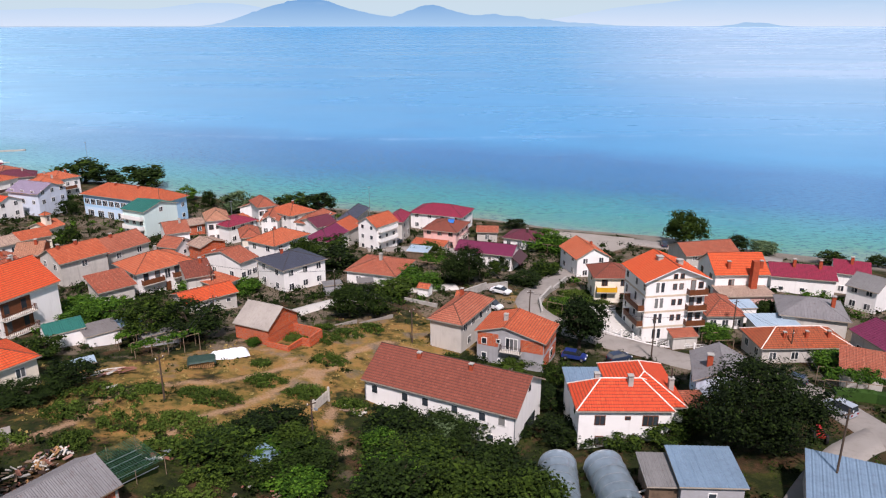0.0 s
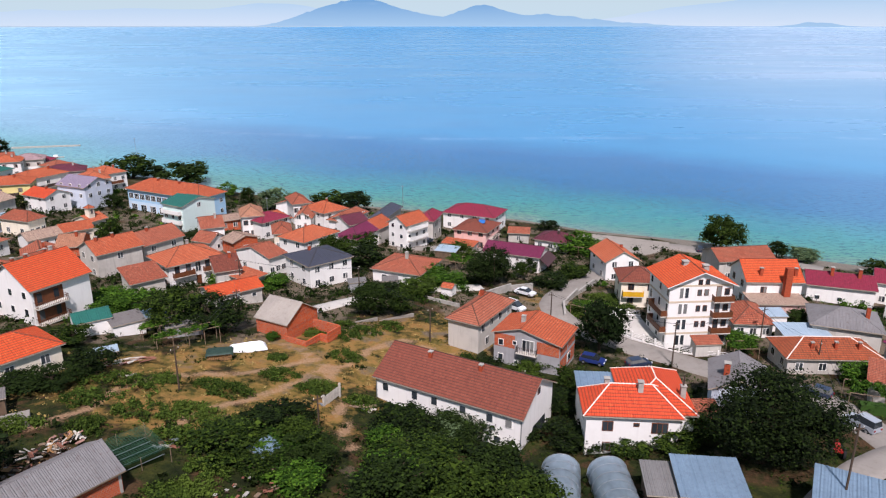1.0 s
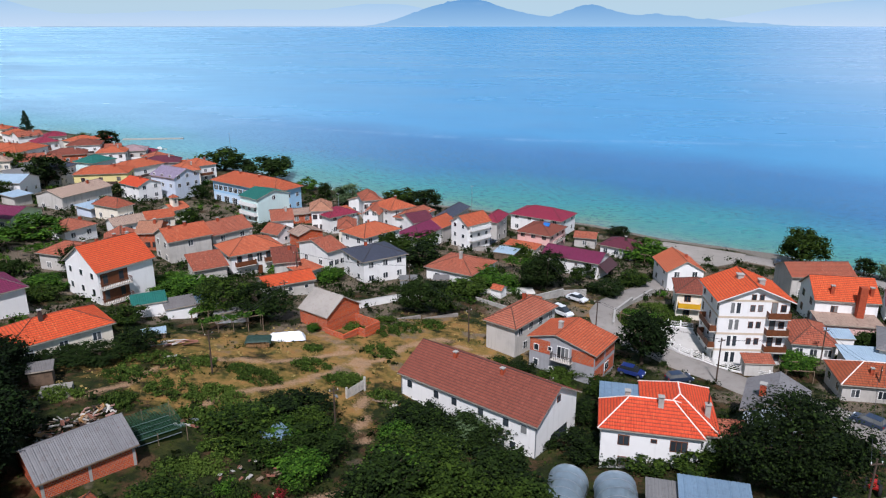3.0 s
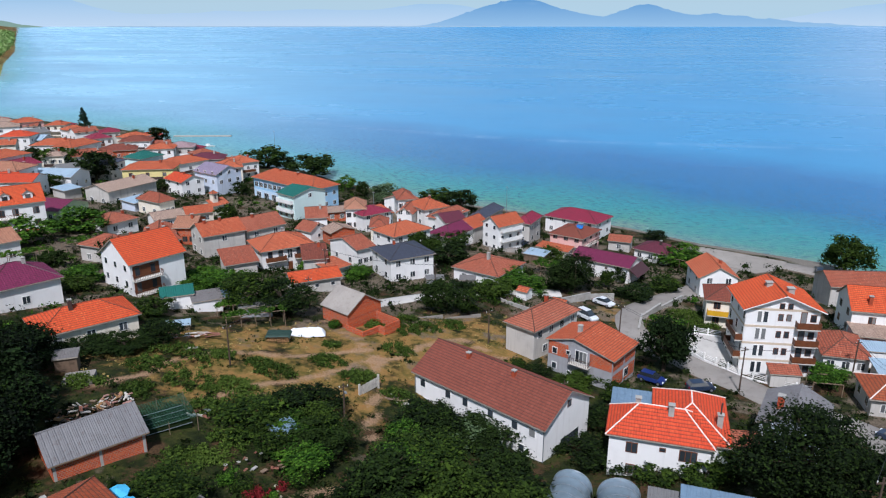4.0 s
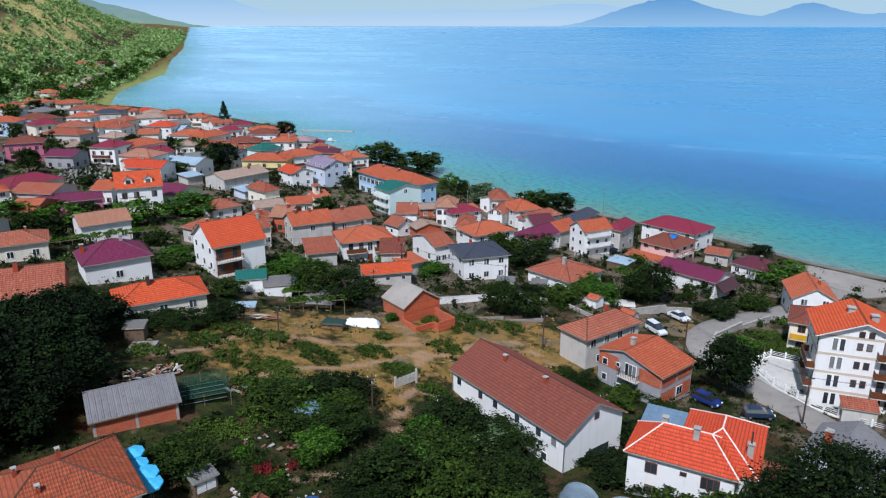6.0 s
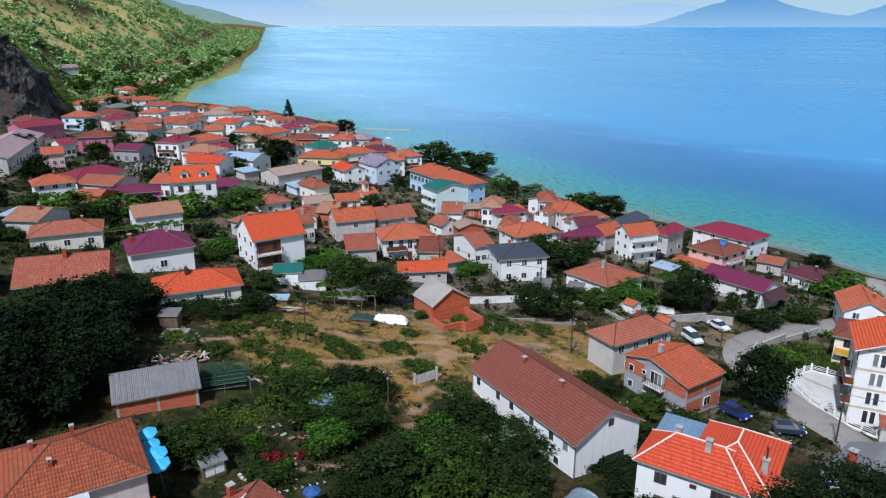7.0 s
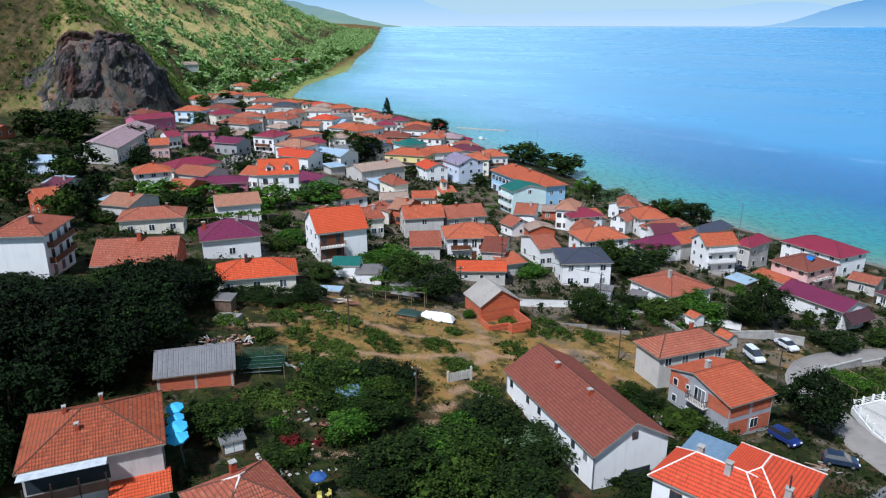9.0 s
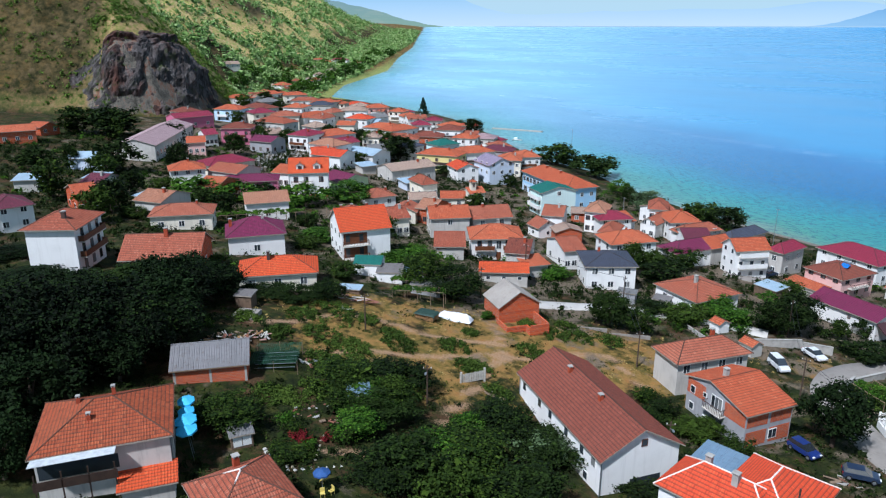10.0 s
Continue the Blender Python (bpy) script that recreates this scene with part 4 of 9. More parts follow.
def ribbon(name, pts, width, mat, lift=0.06, label="", step=1.6):
    """A road laid on the ground along a polyline, with a slight camber."""
    line = []
    for (x0, y0), (x1, y1) in zip(pts, pts[1:]):
        n = max(int(math.hypot(x1 - x0, y1 - y0) / step), 1)
        line += [(x0 + (x1 - x0) * i / n, y0 + (y1 - y0) * i / n) for i in range(n)]
    line.append(pts[-1])
    for _ in range(6):
        line = [line[0]] + [((a[0] + 2 * b[0] + c[0]) / 4, (a[1] + 2 * b[1] + c[1]) / 4) for a, b, c in zip(line, line[1:], line[2:])] + [line[-1]]
    bm = bmesh.new()
    rows = []
    for i, (x, y) in enumerate(line):
        a, b = line[max(i - 1, 0)], line[min(i + 1, len(line) - 1)]
        l = math.hypot(b[0] - a[0], b[1] - a[1]) or 1
        nx, ny = -(b[1] - a[1]) / l, (b[0] - a[0]) / l
        wob = 1 + 0.08 * noise.noise(Vector((x * 0.3, y * 0.3, 2)))
        zc = max(gz(x + nx * k * width, y + ny * k * width) for k in (-0.5, 0, 0.5)) + 0.16
        rows.append([bm.verts.new((x + nx * width * k * wob, y + ny * width * k * wob, zc + lift + dz)) for k, dz in ((-0.56, -0.5), (-0.5, 0), (-0.2, 0.03), (0.2, 0.03), (0.5, 0), (0.56, -0.5))])
    for a, b in zip(rows, rows[1:]):
        for j in range(5):
            bm.faces.new((a[j], b[j], b[j + 1], a[j + 1]))
    bmesh.ops.recalc_face_normals(bm, faces=bm.faces)
    ob = mesh_ob(name, bm, mat, smooth=True)
    return tagged(ob, label, "road", kind="structure")


def road_mat(name, a, b, c):
    k = Mat(name)
    v = k.coords()
    big, mid, fine = k.noise(v, 0.12, 5), k.noise(v, 0.9, 5, 0.7), k.noise(v, 12, 3)
    col = k.ramp(big, (0.3, hexcol(a)), (0.7, hexcol(b)))
    col = k.mix(k.remap(mid, 0.5, 0.75, 0, 0.6), col, hexcol(c))
    col = k.mix(k.remap(fine, 0.4, 0.7, 0, 0.25), col, hexcol(a))
    return k.done(col, 0.95, k.bump(fine, 0.4, 0.02), 0, 0.15)


ASPHALT = road_mat("worn_asphalt", "857f78", "9a948c", "736a60")
PALE = road_mat("pale_concrete", "b5b0a8", "c8c4bc", "968f85")
for (pts, wd), mat, lab in zip(ROADS, (ASPHALT, ASPHALT, PALE, ASPHALT, PALE, ASPHALT),
                               ("worn grey village street", "gravel drive into a yard", "pale concrete lane past the barn",
                                "narrow grey lane between lakeside houses", "pale concrete street in the old village", "grey shore road beside the beach")):
    ribbon("road", pts, wd, mat, label=lab)


def slab(name, corners, mat, top, label, thick=1.2):
    bm = bmesh.new()
    hi = [bm.verts.new((x, y, top)) for x, y in corners]
    lo = [bm.verts.new((x, y, top - thick)) for x, y in corners]
    bm.faces.new(hi)
    n = len(hi)
    for i in range(n):
        bm.faces.new((lo[i], lo[(i + 1) % n], hi[(i + 1) % n], hi[i]))
    bmesh.ops.recalc_face_normals(bm, faces=bm.faces)
    return tagged(mesh_ob(name, bm, mat), label, "pavement", kind="structure")


slab("pavement_yard", ((24.8, 116.8), (28.4, 112.2), (33.0, 108.2), (31.4, 121.5), (27.5, 122.0)), PALE, 7.35, "white concrete yard beside the apartment house", 2.5)
slab("pavement_beach", ((28, 187), (33, 183), (44, 176.5), (50.1, 181), (52.7, 188), (43, 191.6), (33, 195), (28, 194.5)), road_mat("beach_concrete", "8c867d", "a09990", "7a7268"), 1.45, "bare concrete promenade on the beach")
slab("pavement_court", ((-49, 61.5), (-46, 63.3), (-47.6, 65.8), (-50.5, 63.9)), ASPHALT, 17.45, "grey concrete court beside a hut")

# ---- the houses round the field ----
def panel(ob, m, u0, u1, z0, z1, mat, name="brick_panel", out=0.03):
    bm = bmesh.new()
    box(bm, u0, u1, -out, 0.0, z0, z1)
    o = part(name, bm, mat, ob)
    o.matrix_local = m
    return o


def gutter_pipe(ob, x, y, h):
    bm = bmesh.new()
    tube(bm, (x, y, -0.5), (x, y, h), 0.06, 0.06, 6)
    part("downpipe", bm, STEEL, ob)


# long white house with the brown roof
ob = house(0.5, 83.6, -26.3, 21.2, 10.1, 4.6, "gx", 3.1, "brown", "white", ov=0.45, rib=0.3, gov=0.5, z=8.9,
           label="long white two-storey house with a dark brown tiled gable roof")
for u in (-9.2, -4.6, -1.6, 2.6, 6.4, 9.0):
    window(ob, on_side("F", 21.2, 10.1, u, 2.75), 1.0, 1.25)
for u in (-8.5, -3.0, 3.2, 7.5):
    window(ob, on_side("F", 21.2, 10.1, u, 0.1), 1.0, 1.1)
window(ob, on_side("R", 21.2, 10.1, 0.3, 5.3), 0.8, 0.9, TRIM_BROWN)
# dark sheet on the solid wall in place of an unlit opening
panel(ob, on_side("R", 21.2, 10.1, 0, 0), -1.2, 2.8, -0.6, 1.3, PANE, "garage_opening", 0.02)
for cx in (-4.6, 3.0):
    chimney(ob, cx, -0.9, 4.6 + 2.3, 0.9, 0.5)
    panel(ob, pose(cx, -1.25, 6.75, -32, 0, 0), -0.4, 0.4, -0.35, 0.25, TRIM, "flashing", 0.05)
gutter_pipe(ob, 10.7, -5.1, 4.5)
gutter_pipe(ob, -10.66, -5.12, 4.5)

# red hipped house with white-mortared ridges
RIDGE_WHITE = plain("mortared_ridge", "e8d8cc", 0.9, 0.15, 2.0)
ob = house(20.75, 75.9, -0.5, 10.85, 5.9, 5.3, "hip", 2.6, "red", "white", ov=0.45, rib=0.3, ridge_mat=RIDGE_WHITE, z=9.9,
           label="white house with a red hipped roof and pale mortared ridges")
wing(ob, 3.3, 3.3, 0, 7.8, 10.7, 5.29, "hip", 2.58, "red", "white", rib=0.3, ridge_mat=RIDGE_WHITE)
wing(ob, -3.3, 5.6, 0, 4.2, 4.6, 4.7, "mono", 0.4, "zinc", "white", rib=0.5)
for u, z, s in ((-2.9, 3.2, (1.3, 1.3)), (0.4, 3.9, (0.7, 0.5)), (3.1, 3.1, (1.9, 1.4)), (-2.9, 0.5, (1.0, 1.2)), (1.0, 0.4, (0.9, 0.8))):
    window(ob, on_side("F", 10.85, 5.9, u, z), *s, TRIM_BROWN)
window(ob, on_side("L", 10.85, 5.9, 0.4, 3.2), 1.1, 1.2)
for u in (-1.5, 1.9):
    window(ob, pose(3.3, 3.3, 0) @ on_side("R", 7.8, 10.7, u, 3.0), 1.1, 1.2)
for cx, cy, cz in ((1.0, -0.6, 7.2), (-2.6, 1.5, 6.4), (6.3, 0.6, 6.2)):
    chimney(ob, cx, cy, cz, 1.2, 0.6, CONCRETE)
bm = bmesh.new()
tube(bm, (6.3, 0.6, 7.6), (6.3, 0.6, 9.0), 0.09, 0.09, 8)
part("flue_pipe", bm, IRON, ob, "dark sheet-metal flue pipe")

# half-finished house with brick infill
ob = house(11.0, 102.4, -23.0, 10.8, 7.7, 5.2, "gya", 1.7, "orange", "concrete", ov=0.45, rib=0.3,
           label="half-finished concrete and brick house with an orange roof")
mf, mr = on_side("F", 10.8, 7.7, 0, 0), on_side("R", 10.8, 7.7, 0, 0)
for u0, u1 in ((-5.3, -1.9), (1.7, 5.3)):
    panel(ob, mf, u0, u1, 3.2, 5.15 if u1 > 0 else 5.35, WALL["brick"])
for z0, z1 in ((0.4, 2.5), (3.2, 5.3)):
    for u0, u1 in ((-3.65, -0.25), (0.25, 3.65)):
        panel(ob, mr, u0, u1, z0, z1, WALL["brick"])
for u, z, s in ((-4.2, 3.4, (0.9, 1.1)), (-4.2, 0.9, (0.9, 1.1)), (-1.9, 3.9, (0.7, 0.7)), (0.3, 3.1, (2.0, 2.0)), (-1.6, 0.7, (0.7, 0.6))):
    window(ob, on_side("F", 10.8, 7.7, u, z, 0.03), *s)
window(ob, on_side("R", 10.8, 7.7, 0.8, 0.9, 0.03), 1.4, 1.4)
balcony(ob, 10.8, 7.7, "F", -1.4, 1.9, 3.0, 0.9, IRON)
chimney(ob, -1.6, -1.0, 5.2 + 1.6, 0.8, 0.6, CONCRETE)

# apartment house
APT_W, APT_D = 10.65, 8.8
ob = house(37.7, 114.4, 8.8, APT_W, APT_D, 11.25, "gy", 2.5, "bright", "white", ov=0.7, rib=0.3, gov=0.7, z=6.6, soffit=TRIM,
           label="white four-storey apartment house with brown balconies and an orange roof", name="apartment_house", category="apartment house")
BAND = plain("beige_band", "cbb9a2", 0.85, 0.1)
for s in range(1, 5):
    for side in "FL":
        half = (APT_W if side == "F" else APT_D) / 2
        panel(ob, on_side(side, APT_W, APT_D, 0, 0), -half, half, s * 2.8 - 0.1, s * 2.8 + 0.25, BAND, "floor_band")
for s in range(4):
    z = s * 2.8 + 0.6
    for du in (-0.45, 0.45):
        window(ob, on_side("F", APT_W, APT_D, -2.9 + du, z + 0.1), 0.75, 1.9, TRIM)
        window(ob, on_side("F", APT_W, APT_D, 0.3 + du * 1.3, z + 0.5), 0.75, 1.1, TRIM_BROWN)
    window(ob, on_side("F", APT_W, APT_D, 3.0, z + 0.2), 0.9, 1.9, TRIM_BROWN)
    window(ob, on_side("F", APT_W, APT_D, 4.4, z + 0.5), 0.9, 1.2, TRIM_BROWN)
    for u in (-3.2, 0.6, 3.8):
        window(ob, on_side("L", APT_W, APT_D, u, z + 0.3), 0.9, 1.6, TRIM)
        window(ob, on_side("R", APT_W, APT_D, u, z + 0.3), 1.0, 1.3, TRIM_BROWN)
for du in (-0.6, 0.6):
    window(ob, on_side("F", APT_W, APT_D, 0.3 + du, 11.4), 0.75, 0.95, TRIM_BROWN)
for s in (1, 2, 3):
    balcony(ob, APT_W, APT_D, "F", 1.9, 5.3, s * 2.8 + 0.28, 1.1, TRIM_BROWN, SLAB, True)
    if s < 3:
        balcony(ob, APT_W, APT_D, "L", -1.6, 4.2, s * 2.8 + 0.28, 1.1, TRIM_BROWN, SLAB, True)
for cx, cy in ((-1.0, 0.5), (1.5, -1.8)):
    chimney(ob, cx, cy, 11.25 + 1.7, 0.8, 0.9, CONCRETE)

# brick barn with the ragged yard walls
ob = house(-29.1, 103.1, -25.5, 6.4, 7.4, 3.1, "gx", 2.5, "pale", "brick", ov=0.25, rib=0.5, gov=0.3,
           label="brick barn with a grey corrugated roof and yard walls", name="barn", category="barn")
for x0, x1, y0, y1, hh in ((3.12, 7.0, -4.1, -3.86, 1.3), (7.0, 7.24, -4.1, -0.5, 1.2), (3.12, 8.4, 2.6, 2.84, 1.7), (8.4, 8.64, -0.4, 2.84, 1.6), (7.24, 8.64, -0.64, -0.4, 1.3)):
    bm = bmesh.new()
    box(bm, x0, x1, y0, y1, -2.0, hh)
    part("yard_wall", bm, WALL["brick"], ob, "bare hollow-brick yard wall")

# orange-roofed house with the recessed balconies
ob = house(-69.1, 101.8, 66.0, 10.0, 10.5, 8.2, "gx", 3.6, "bright", "white", ov=0.5, rib=0.3, gov=0.4, z=11.6,
           label="white three-level house with a bright orange roof and wooden balcony doors")
panel(ob, on_side("F", 10.0, 10.5, 0, 0), -4.6, 0.2, 2.7, 4.9, TRIM_BROWN, "timber_front", 0.04)
panel(ob, on_side("F", 10.0, 10.5, 0, 0), -4.6, 0.2, 5.5, 7.7, TRIM_BROWN, "timber_front", 0.04)
for z in (2.8, 5.6):
    for u in (-3.8, -1.0):
        window(ob, on_side("F", 10.0, 10.5, u, z, 0.04), 1.0, 1.9, TRIM_BROWN)
    balcony(ob, 10.0, 10.5, "F", -4.8, 0.4, z - 0.35, 1.0, TRIM_BROWN)
windows(ob, 10.0, 10.5, "L3x3 R2x2", size=(1.0, 1.2))
for cx in (-3.6, -1.4, 1.8):
    chimney(ob, cx, 0.4, 8.2 + 3.2, 0.7, 0.45)

# house with wooden balconies over a yard
ob = house(-58.7, 132.6, 47.3, 11.2, 9.0, 5.2, "hip", 2.3, "orange", "white", ov=0.6, rib=0.36,
           label="white house with timber balconies and an orange hipped roof")
for u0, u1 in ((-4.9, -0.6), (1.4, 5.2)):
    balcony(ob, 11.2, 9.0, "F", u0, u1, 2.7, 0.9, TRIM_BROWN, SLAB, True)
    for u in (u0 + 1.0, u1 - 1.0):
        window(ob, on_side("F", 11.2, 9.0, u, 2.9), 1.0, 1.9, TRIM_BROWN)
window(ob, on_side("F", 11.2, 9.0, 0.4, 2.8), 1.2, 2.0, TRIM)
window(ob, on_side("F", 11.2, 9.0, 3.6, 0.5), 2.0, 1.3, TRIM)
door(ob, 11.2, 9.0, "F", 0.4)
windows(ob, 11.2, 9.0, "L2x2 R2x2")
chimney(ob, 0.6, 0.2, 7.3, 0.8, 0.5, CONCRETE)

# house with two dormers
ob = house(-125.7, 128.3, 52.8, 10.7, 9.0, 6.8, "gx", 3.6, "bright", "white", ov=0.5, rib=0.45, win="R2x2",
           label="white house with an orange roof and two arched dormers")
for cx in (-2.4, 2.3):
    m = pose(cx, -2.6, 7.6)
    add_walls(ob, m, "gy", 2.0, 2.2, 1.2, 0.8, WALL["white"], 0.2, 0.5, "dormer")
    add_roof(ob, m, "gy", 2.0, 2.2, 1.2, 0.8, TILE["bright"], 0.25, 0.45, gov=0.2)
    window(ob, pose(cx, -3.72, 7.7), 1.1, 1.0, TRIM_BROWN)
balcony(ob, 10.7, 9.0, "F", -4.8, 1.2, 3.6, 0.9, TRIM_BROWN)
for u in (-3.6, -0.8, 3.4):
    window(ob, on_side("F", 10.7, 9.0, u, 4.1), 1.3, 1.6, TRIM_BROWN)
    window(ob, on_side("F", 10.7, 9.0, u, 1.3), 1.2, 1.4, TRIM_BROWN)
panel(ob, on_side("F", 10.7, 9.0, 0, 0), -5.3, 5.3, -0.4, 0.5, WALL["brick"], "plinth")

# tall white house at the left
ob = house(-86.9, 51.4, 47.3, 8.1, 10.4, 8.0, "hip", 2.1, "rust", "white", ov=0.7, rib=0.36,
           label="tall white house with three balconied storeys and a rust roof")
for s in range(3):
    z = s * 2.7
    for u in (-2.6, 0.4, 3.2):
        window(ob, on_side("R", 8.1, 10.4, u, z + 0.4), 1.1, 1.9, TRIM_BROWN)
    if s:
        balcony(ob, 8.1, 10.4, "R", -4.2, 4.4, z + 0.1, 1.0, TRIM_BROWN, SLAB, True)
windows(ob, 8.1, 10.4, "L2x2")
chimney(ob, 1.6, -2.8, 8.9, 1.4, 0.6, IRON)

# near house with the big weathered roof, and its parasols
ob = house(-24.5, 34.9, 64.9, 11.6, 9.9, 5.2, "hip", 2.4, "terracotta", "grey", ov=0.45, rib=0.26, z=16.5,
           label="grey rendered house with a large weathered orange hipped roof")
AWNING = plain("corrugated_awning", "c9ced0", 0.6, 0.2, 1.5)
bm = bmesh.new()
box(bm, -5.9, 1.2, -7.0, -5.0, 0, 0.06)
o = part("awning", bm, AWNING, ob, "stained white corrugated awning")
o.matrix_local = pose(0, 0, 4.3, -8)
bm = bmesh.new()
for x in (-5.6, -3.4, -1.2, 1.0):
    box(bm, x - 0.06, x + 0.06, -6.7, -6.58, -1.5, 4.3)
box(bm, -5.8, 1.2, -6.7, -6.6, 2.6, 3.5)
part("porch_frame", bm, DARKWOOD, ob)
# dark sheet stands in for the shade under the awning
panel(ob, on_side("F", 11.6, 9.9, 0, 0), -5.6, 1.2, 2.6, 4.1, PANE, "porch_opening", 0.02)
wing(ob, 3.6, -6.2, 0, 4.6, 2.4, 1.6, "mono", 0.6, "bright", "grey", rib=0.3)
for cx, cy, ch in ((-2.4, 0.9, 0.6), (0.9, 0.7, 0.9), (-1.2, -2.2, 0.5)):
    chimney(ob, cx, cy, 5.2 + roof_z("hip", 11.6, 9.9, 2.4, 0.45, cx, cy), ch, 0.34, BRICKP)
windows(ob, 11.6, 9.9, "R1x1@0 L2x2")
gutter_pipe(ob, 5.86, -4.4, 5.0)

# nearer house, its roof only just in view
ob = house(-7.0, 39.7, -9.5, 7.4, 7.2, 4.1, "hip", 2.2, "rust", "brick", ov=0.45, rib=0.26, z=15.8, win="R2x1 B2x1",
           label="small brick house with an old patched hipped tile roof")
chimney(ob, -3.0, 0.6, 4.6, 1.1, 0.55)
for p, q in (((-0.1, 0, 6.33), (0.1, 0, 6.33)), ((-0.1, 0, 6.33), (-1.2, -1.1, 5.7)), ((0.1, 0, 6.33), (1.0, -0.9, 5.8)), ((-0.1, 0, 6.33), (-1.5, 1.4, 5.5))):
    bm = bmesh.new()
    tube(bm, p, q, 0.1, 0.08, 7)
    part("mortar_patch", bm, RIDGE_WHITE, ob, "pale mortar smeared along the ridge tiles")

# brick shed
ob = house(-35.6, 51.6, 57.5, 8.8, 6.8, 1.9, "gx", 1.9, "asbestos", "brick", ov=0.35, rib=0.3, soffit=WOOD,
           label="brick shed with a patched grey corrugated roof", name="shed", category="shed")
for u in (-4.2, 0.0, 4.2):
    panel(ob, on_side("F", 8.8, 6.8, 0, 0), u - 0.14, u + 0.14, -1.5, 1.95, CONCRETE, "concrete_post", 0.04)

# workshop with the zinc roof
ob = house(25.9, 61.0, -2.3, 6.2, 5.6, 2.6, "mono", 0.7, "zinc", "concrete", ov=0.3, rib=0.45, z=12.8, win="F1x1", size=(0.9, 0.8),
           label="low workshop with a pale blue metal roof", name="workshop", category="workshop")
wing(ob, -4.6, 0.2, 0, 2.8, 4.6, 2.1, "mono", 0.4, "grey", "planks", rib=0.4)
ob = house(38.5, 55.5, -24.6, 9.0, 7.0, 3.0, "mono", 0.7, "zinc", "grey", ov=0.3, rib=0.45,
           label="outbuilding with a wide pale metal roof", name="outbuilding", category="shed")

# sky-blue school-like house and the teal-roofed house before it
ob = house(-92.0, 201.9, -23.7, 30.0, 10.2, 7.0, "hip", 2.8, "orange", "sky", ov=0.7, rib=0.5, win="R3x2@0 B6x2",
           label="long sky-blue two-storey building with an orange hipped roof", storey=3.2)
panel(ob, on_side("F", 30.0, 10.2, 0, 0), -15, 15, -2, 3.2, WALL["blue"], "ground_floor")
for i in range(12):
    window(ob, on_side("F", 30.0, 10.2, -13.5 + i * 2.4, 4.0), 2.0, 1.7)
for i in range(7):
    window(ob, on_side("F", 30.0, 10.2, -12.5 + i * 4.0, 0.4, 0.03), 2.4, 2.0, TRIM)
for cx in (-6, 3):
    chimney(ob, cx, -0.8, 9.2, 0.8, 0.6)
ob = house(-79.4, 182.3, -26.9, 8.0, 11.0, 7.5, "gx", 1.6, "teal", "mint", ov=0.5, rib=0.5, win="R1x1@2 F3x2", storey=2.7,
           label="pale mint three-storey house with a teal metal roof")
for s in (1, 2):
    balcony(ob, 8.0, 11.0, "F", -3.6, 3.6, s * 2.6, 1.0, TRIM, SLAB, True)

# long grey hall under the hill
ob = house(-208.8, 120.3, 140.9, 51.1, 13.0, 5.0, "gx", 2.2, "pinkish", "grey", ov=0.6, rib=0.6, win="F12x1", size=(2.0, 2.0),
           label="long grey hall with a faded pinkish roof below the hill", name="hall", category="hall")

# houses along the lake road
ob = house(-28.8, 171.3, -21.3, 6.5, 16.8, 4.0, "hip", 2.0, "magenta", "white", rib=0.45, win="F1x1 R2x1", label="white house with a half magenta, half orange roof")
wing(ob, 0, 5.2, 0, 6.9, 6.9, 4.02, "gy", 2.02, "orange", "grey", rib=0.45)
ob = house(-17.6, 172.8, -36.9, 6.0, 8.0, 6.6, "gy", 2.2, "orange", "white", rib=0.4, win="F2x3 R3x2", size=(1.0, 1.1),
           label="white lakeside house with a roof terrace and orange roof", storey=2.5, base=0.6)
balcony(ob, 6.0, 8.0, "R", -3.2, 3.4, 2.6, 1.0, TRIM, SLAB, True)
balcony(ob, 6.0, 8.0, "R", -3.2, 3.4, 5.2, 1.0, TRIM, SLAB, True)
ob = house(-1.2, 202.2, -20.4, 15.8, 10.3, 5.0, "hip", 2.2, "crimson", "white", rib=0.45, win="F4x2 R2x2", label="large white lakeside house with a crimson hipped roof")
ob = house(0.0, 181.7, -20.1, 9.1, 10.3, 5.0, "hip", 1.9, "brown", "pink", rib=0.42, label="pink house with a brown hipped roof and solar panel")
windows(ob, 9.1, 10.3, "F3x2 R3x2", TRIM_BROWN)
bm = bmesh.new()
box(bm, -0.9, 0.9, -0.6, 0.6, 0, 0.08)
o = part("solar_panel", bm, plain("solar_blue", "2f6fb5", 0.25, 0.1), ob, "blue solar water panel")
o.matrix_local = pose(1.6, -0.8, 6.6, 35)
bm = bmesh.new()
tube(bm, (-0.8, 0, 0), (0.8, 0, 0), 0.28, 0.28, 10)
o = part("water_tank", bm, STEEL, ob)
o.matrix_local = pose(1.6, -0.2, 7.3)
balcony(ob, 9.1, 10.3, "R", -3.0, 3.0, 2.7, 1.1, IRON)
wing(ob, -2.0, -7.2, 0, 8.5, 3.0, 2.0, "mono", 0.6, "orange", "white")
ob = house(9.7, 158.4, -19.8, 13.5, 7.1, 4.0, "gx", 1.6, "magenta", "white", rib=0.45, label="long blank white building with a magenta roof")
window(ob, on_side("F", 13.5, 7.1, 1.5, 2.6), 0.6, 0.6, TRIM_BROWN)
bm = bmesh.new()
box(bm, 0, 2.6, -3.6, 3.6, 0, 0.15)
o = part("side_roof", bm, TILE["magenta"], ob)
o.matrix_local = pose(6.8, 0, 3.6, 0, 38, 0)
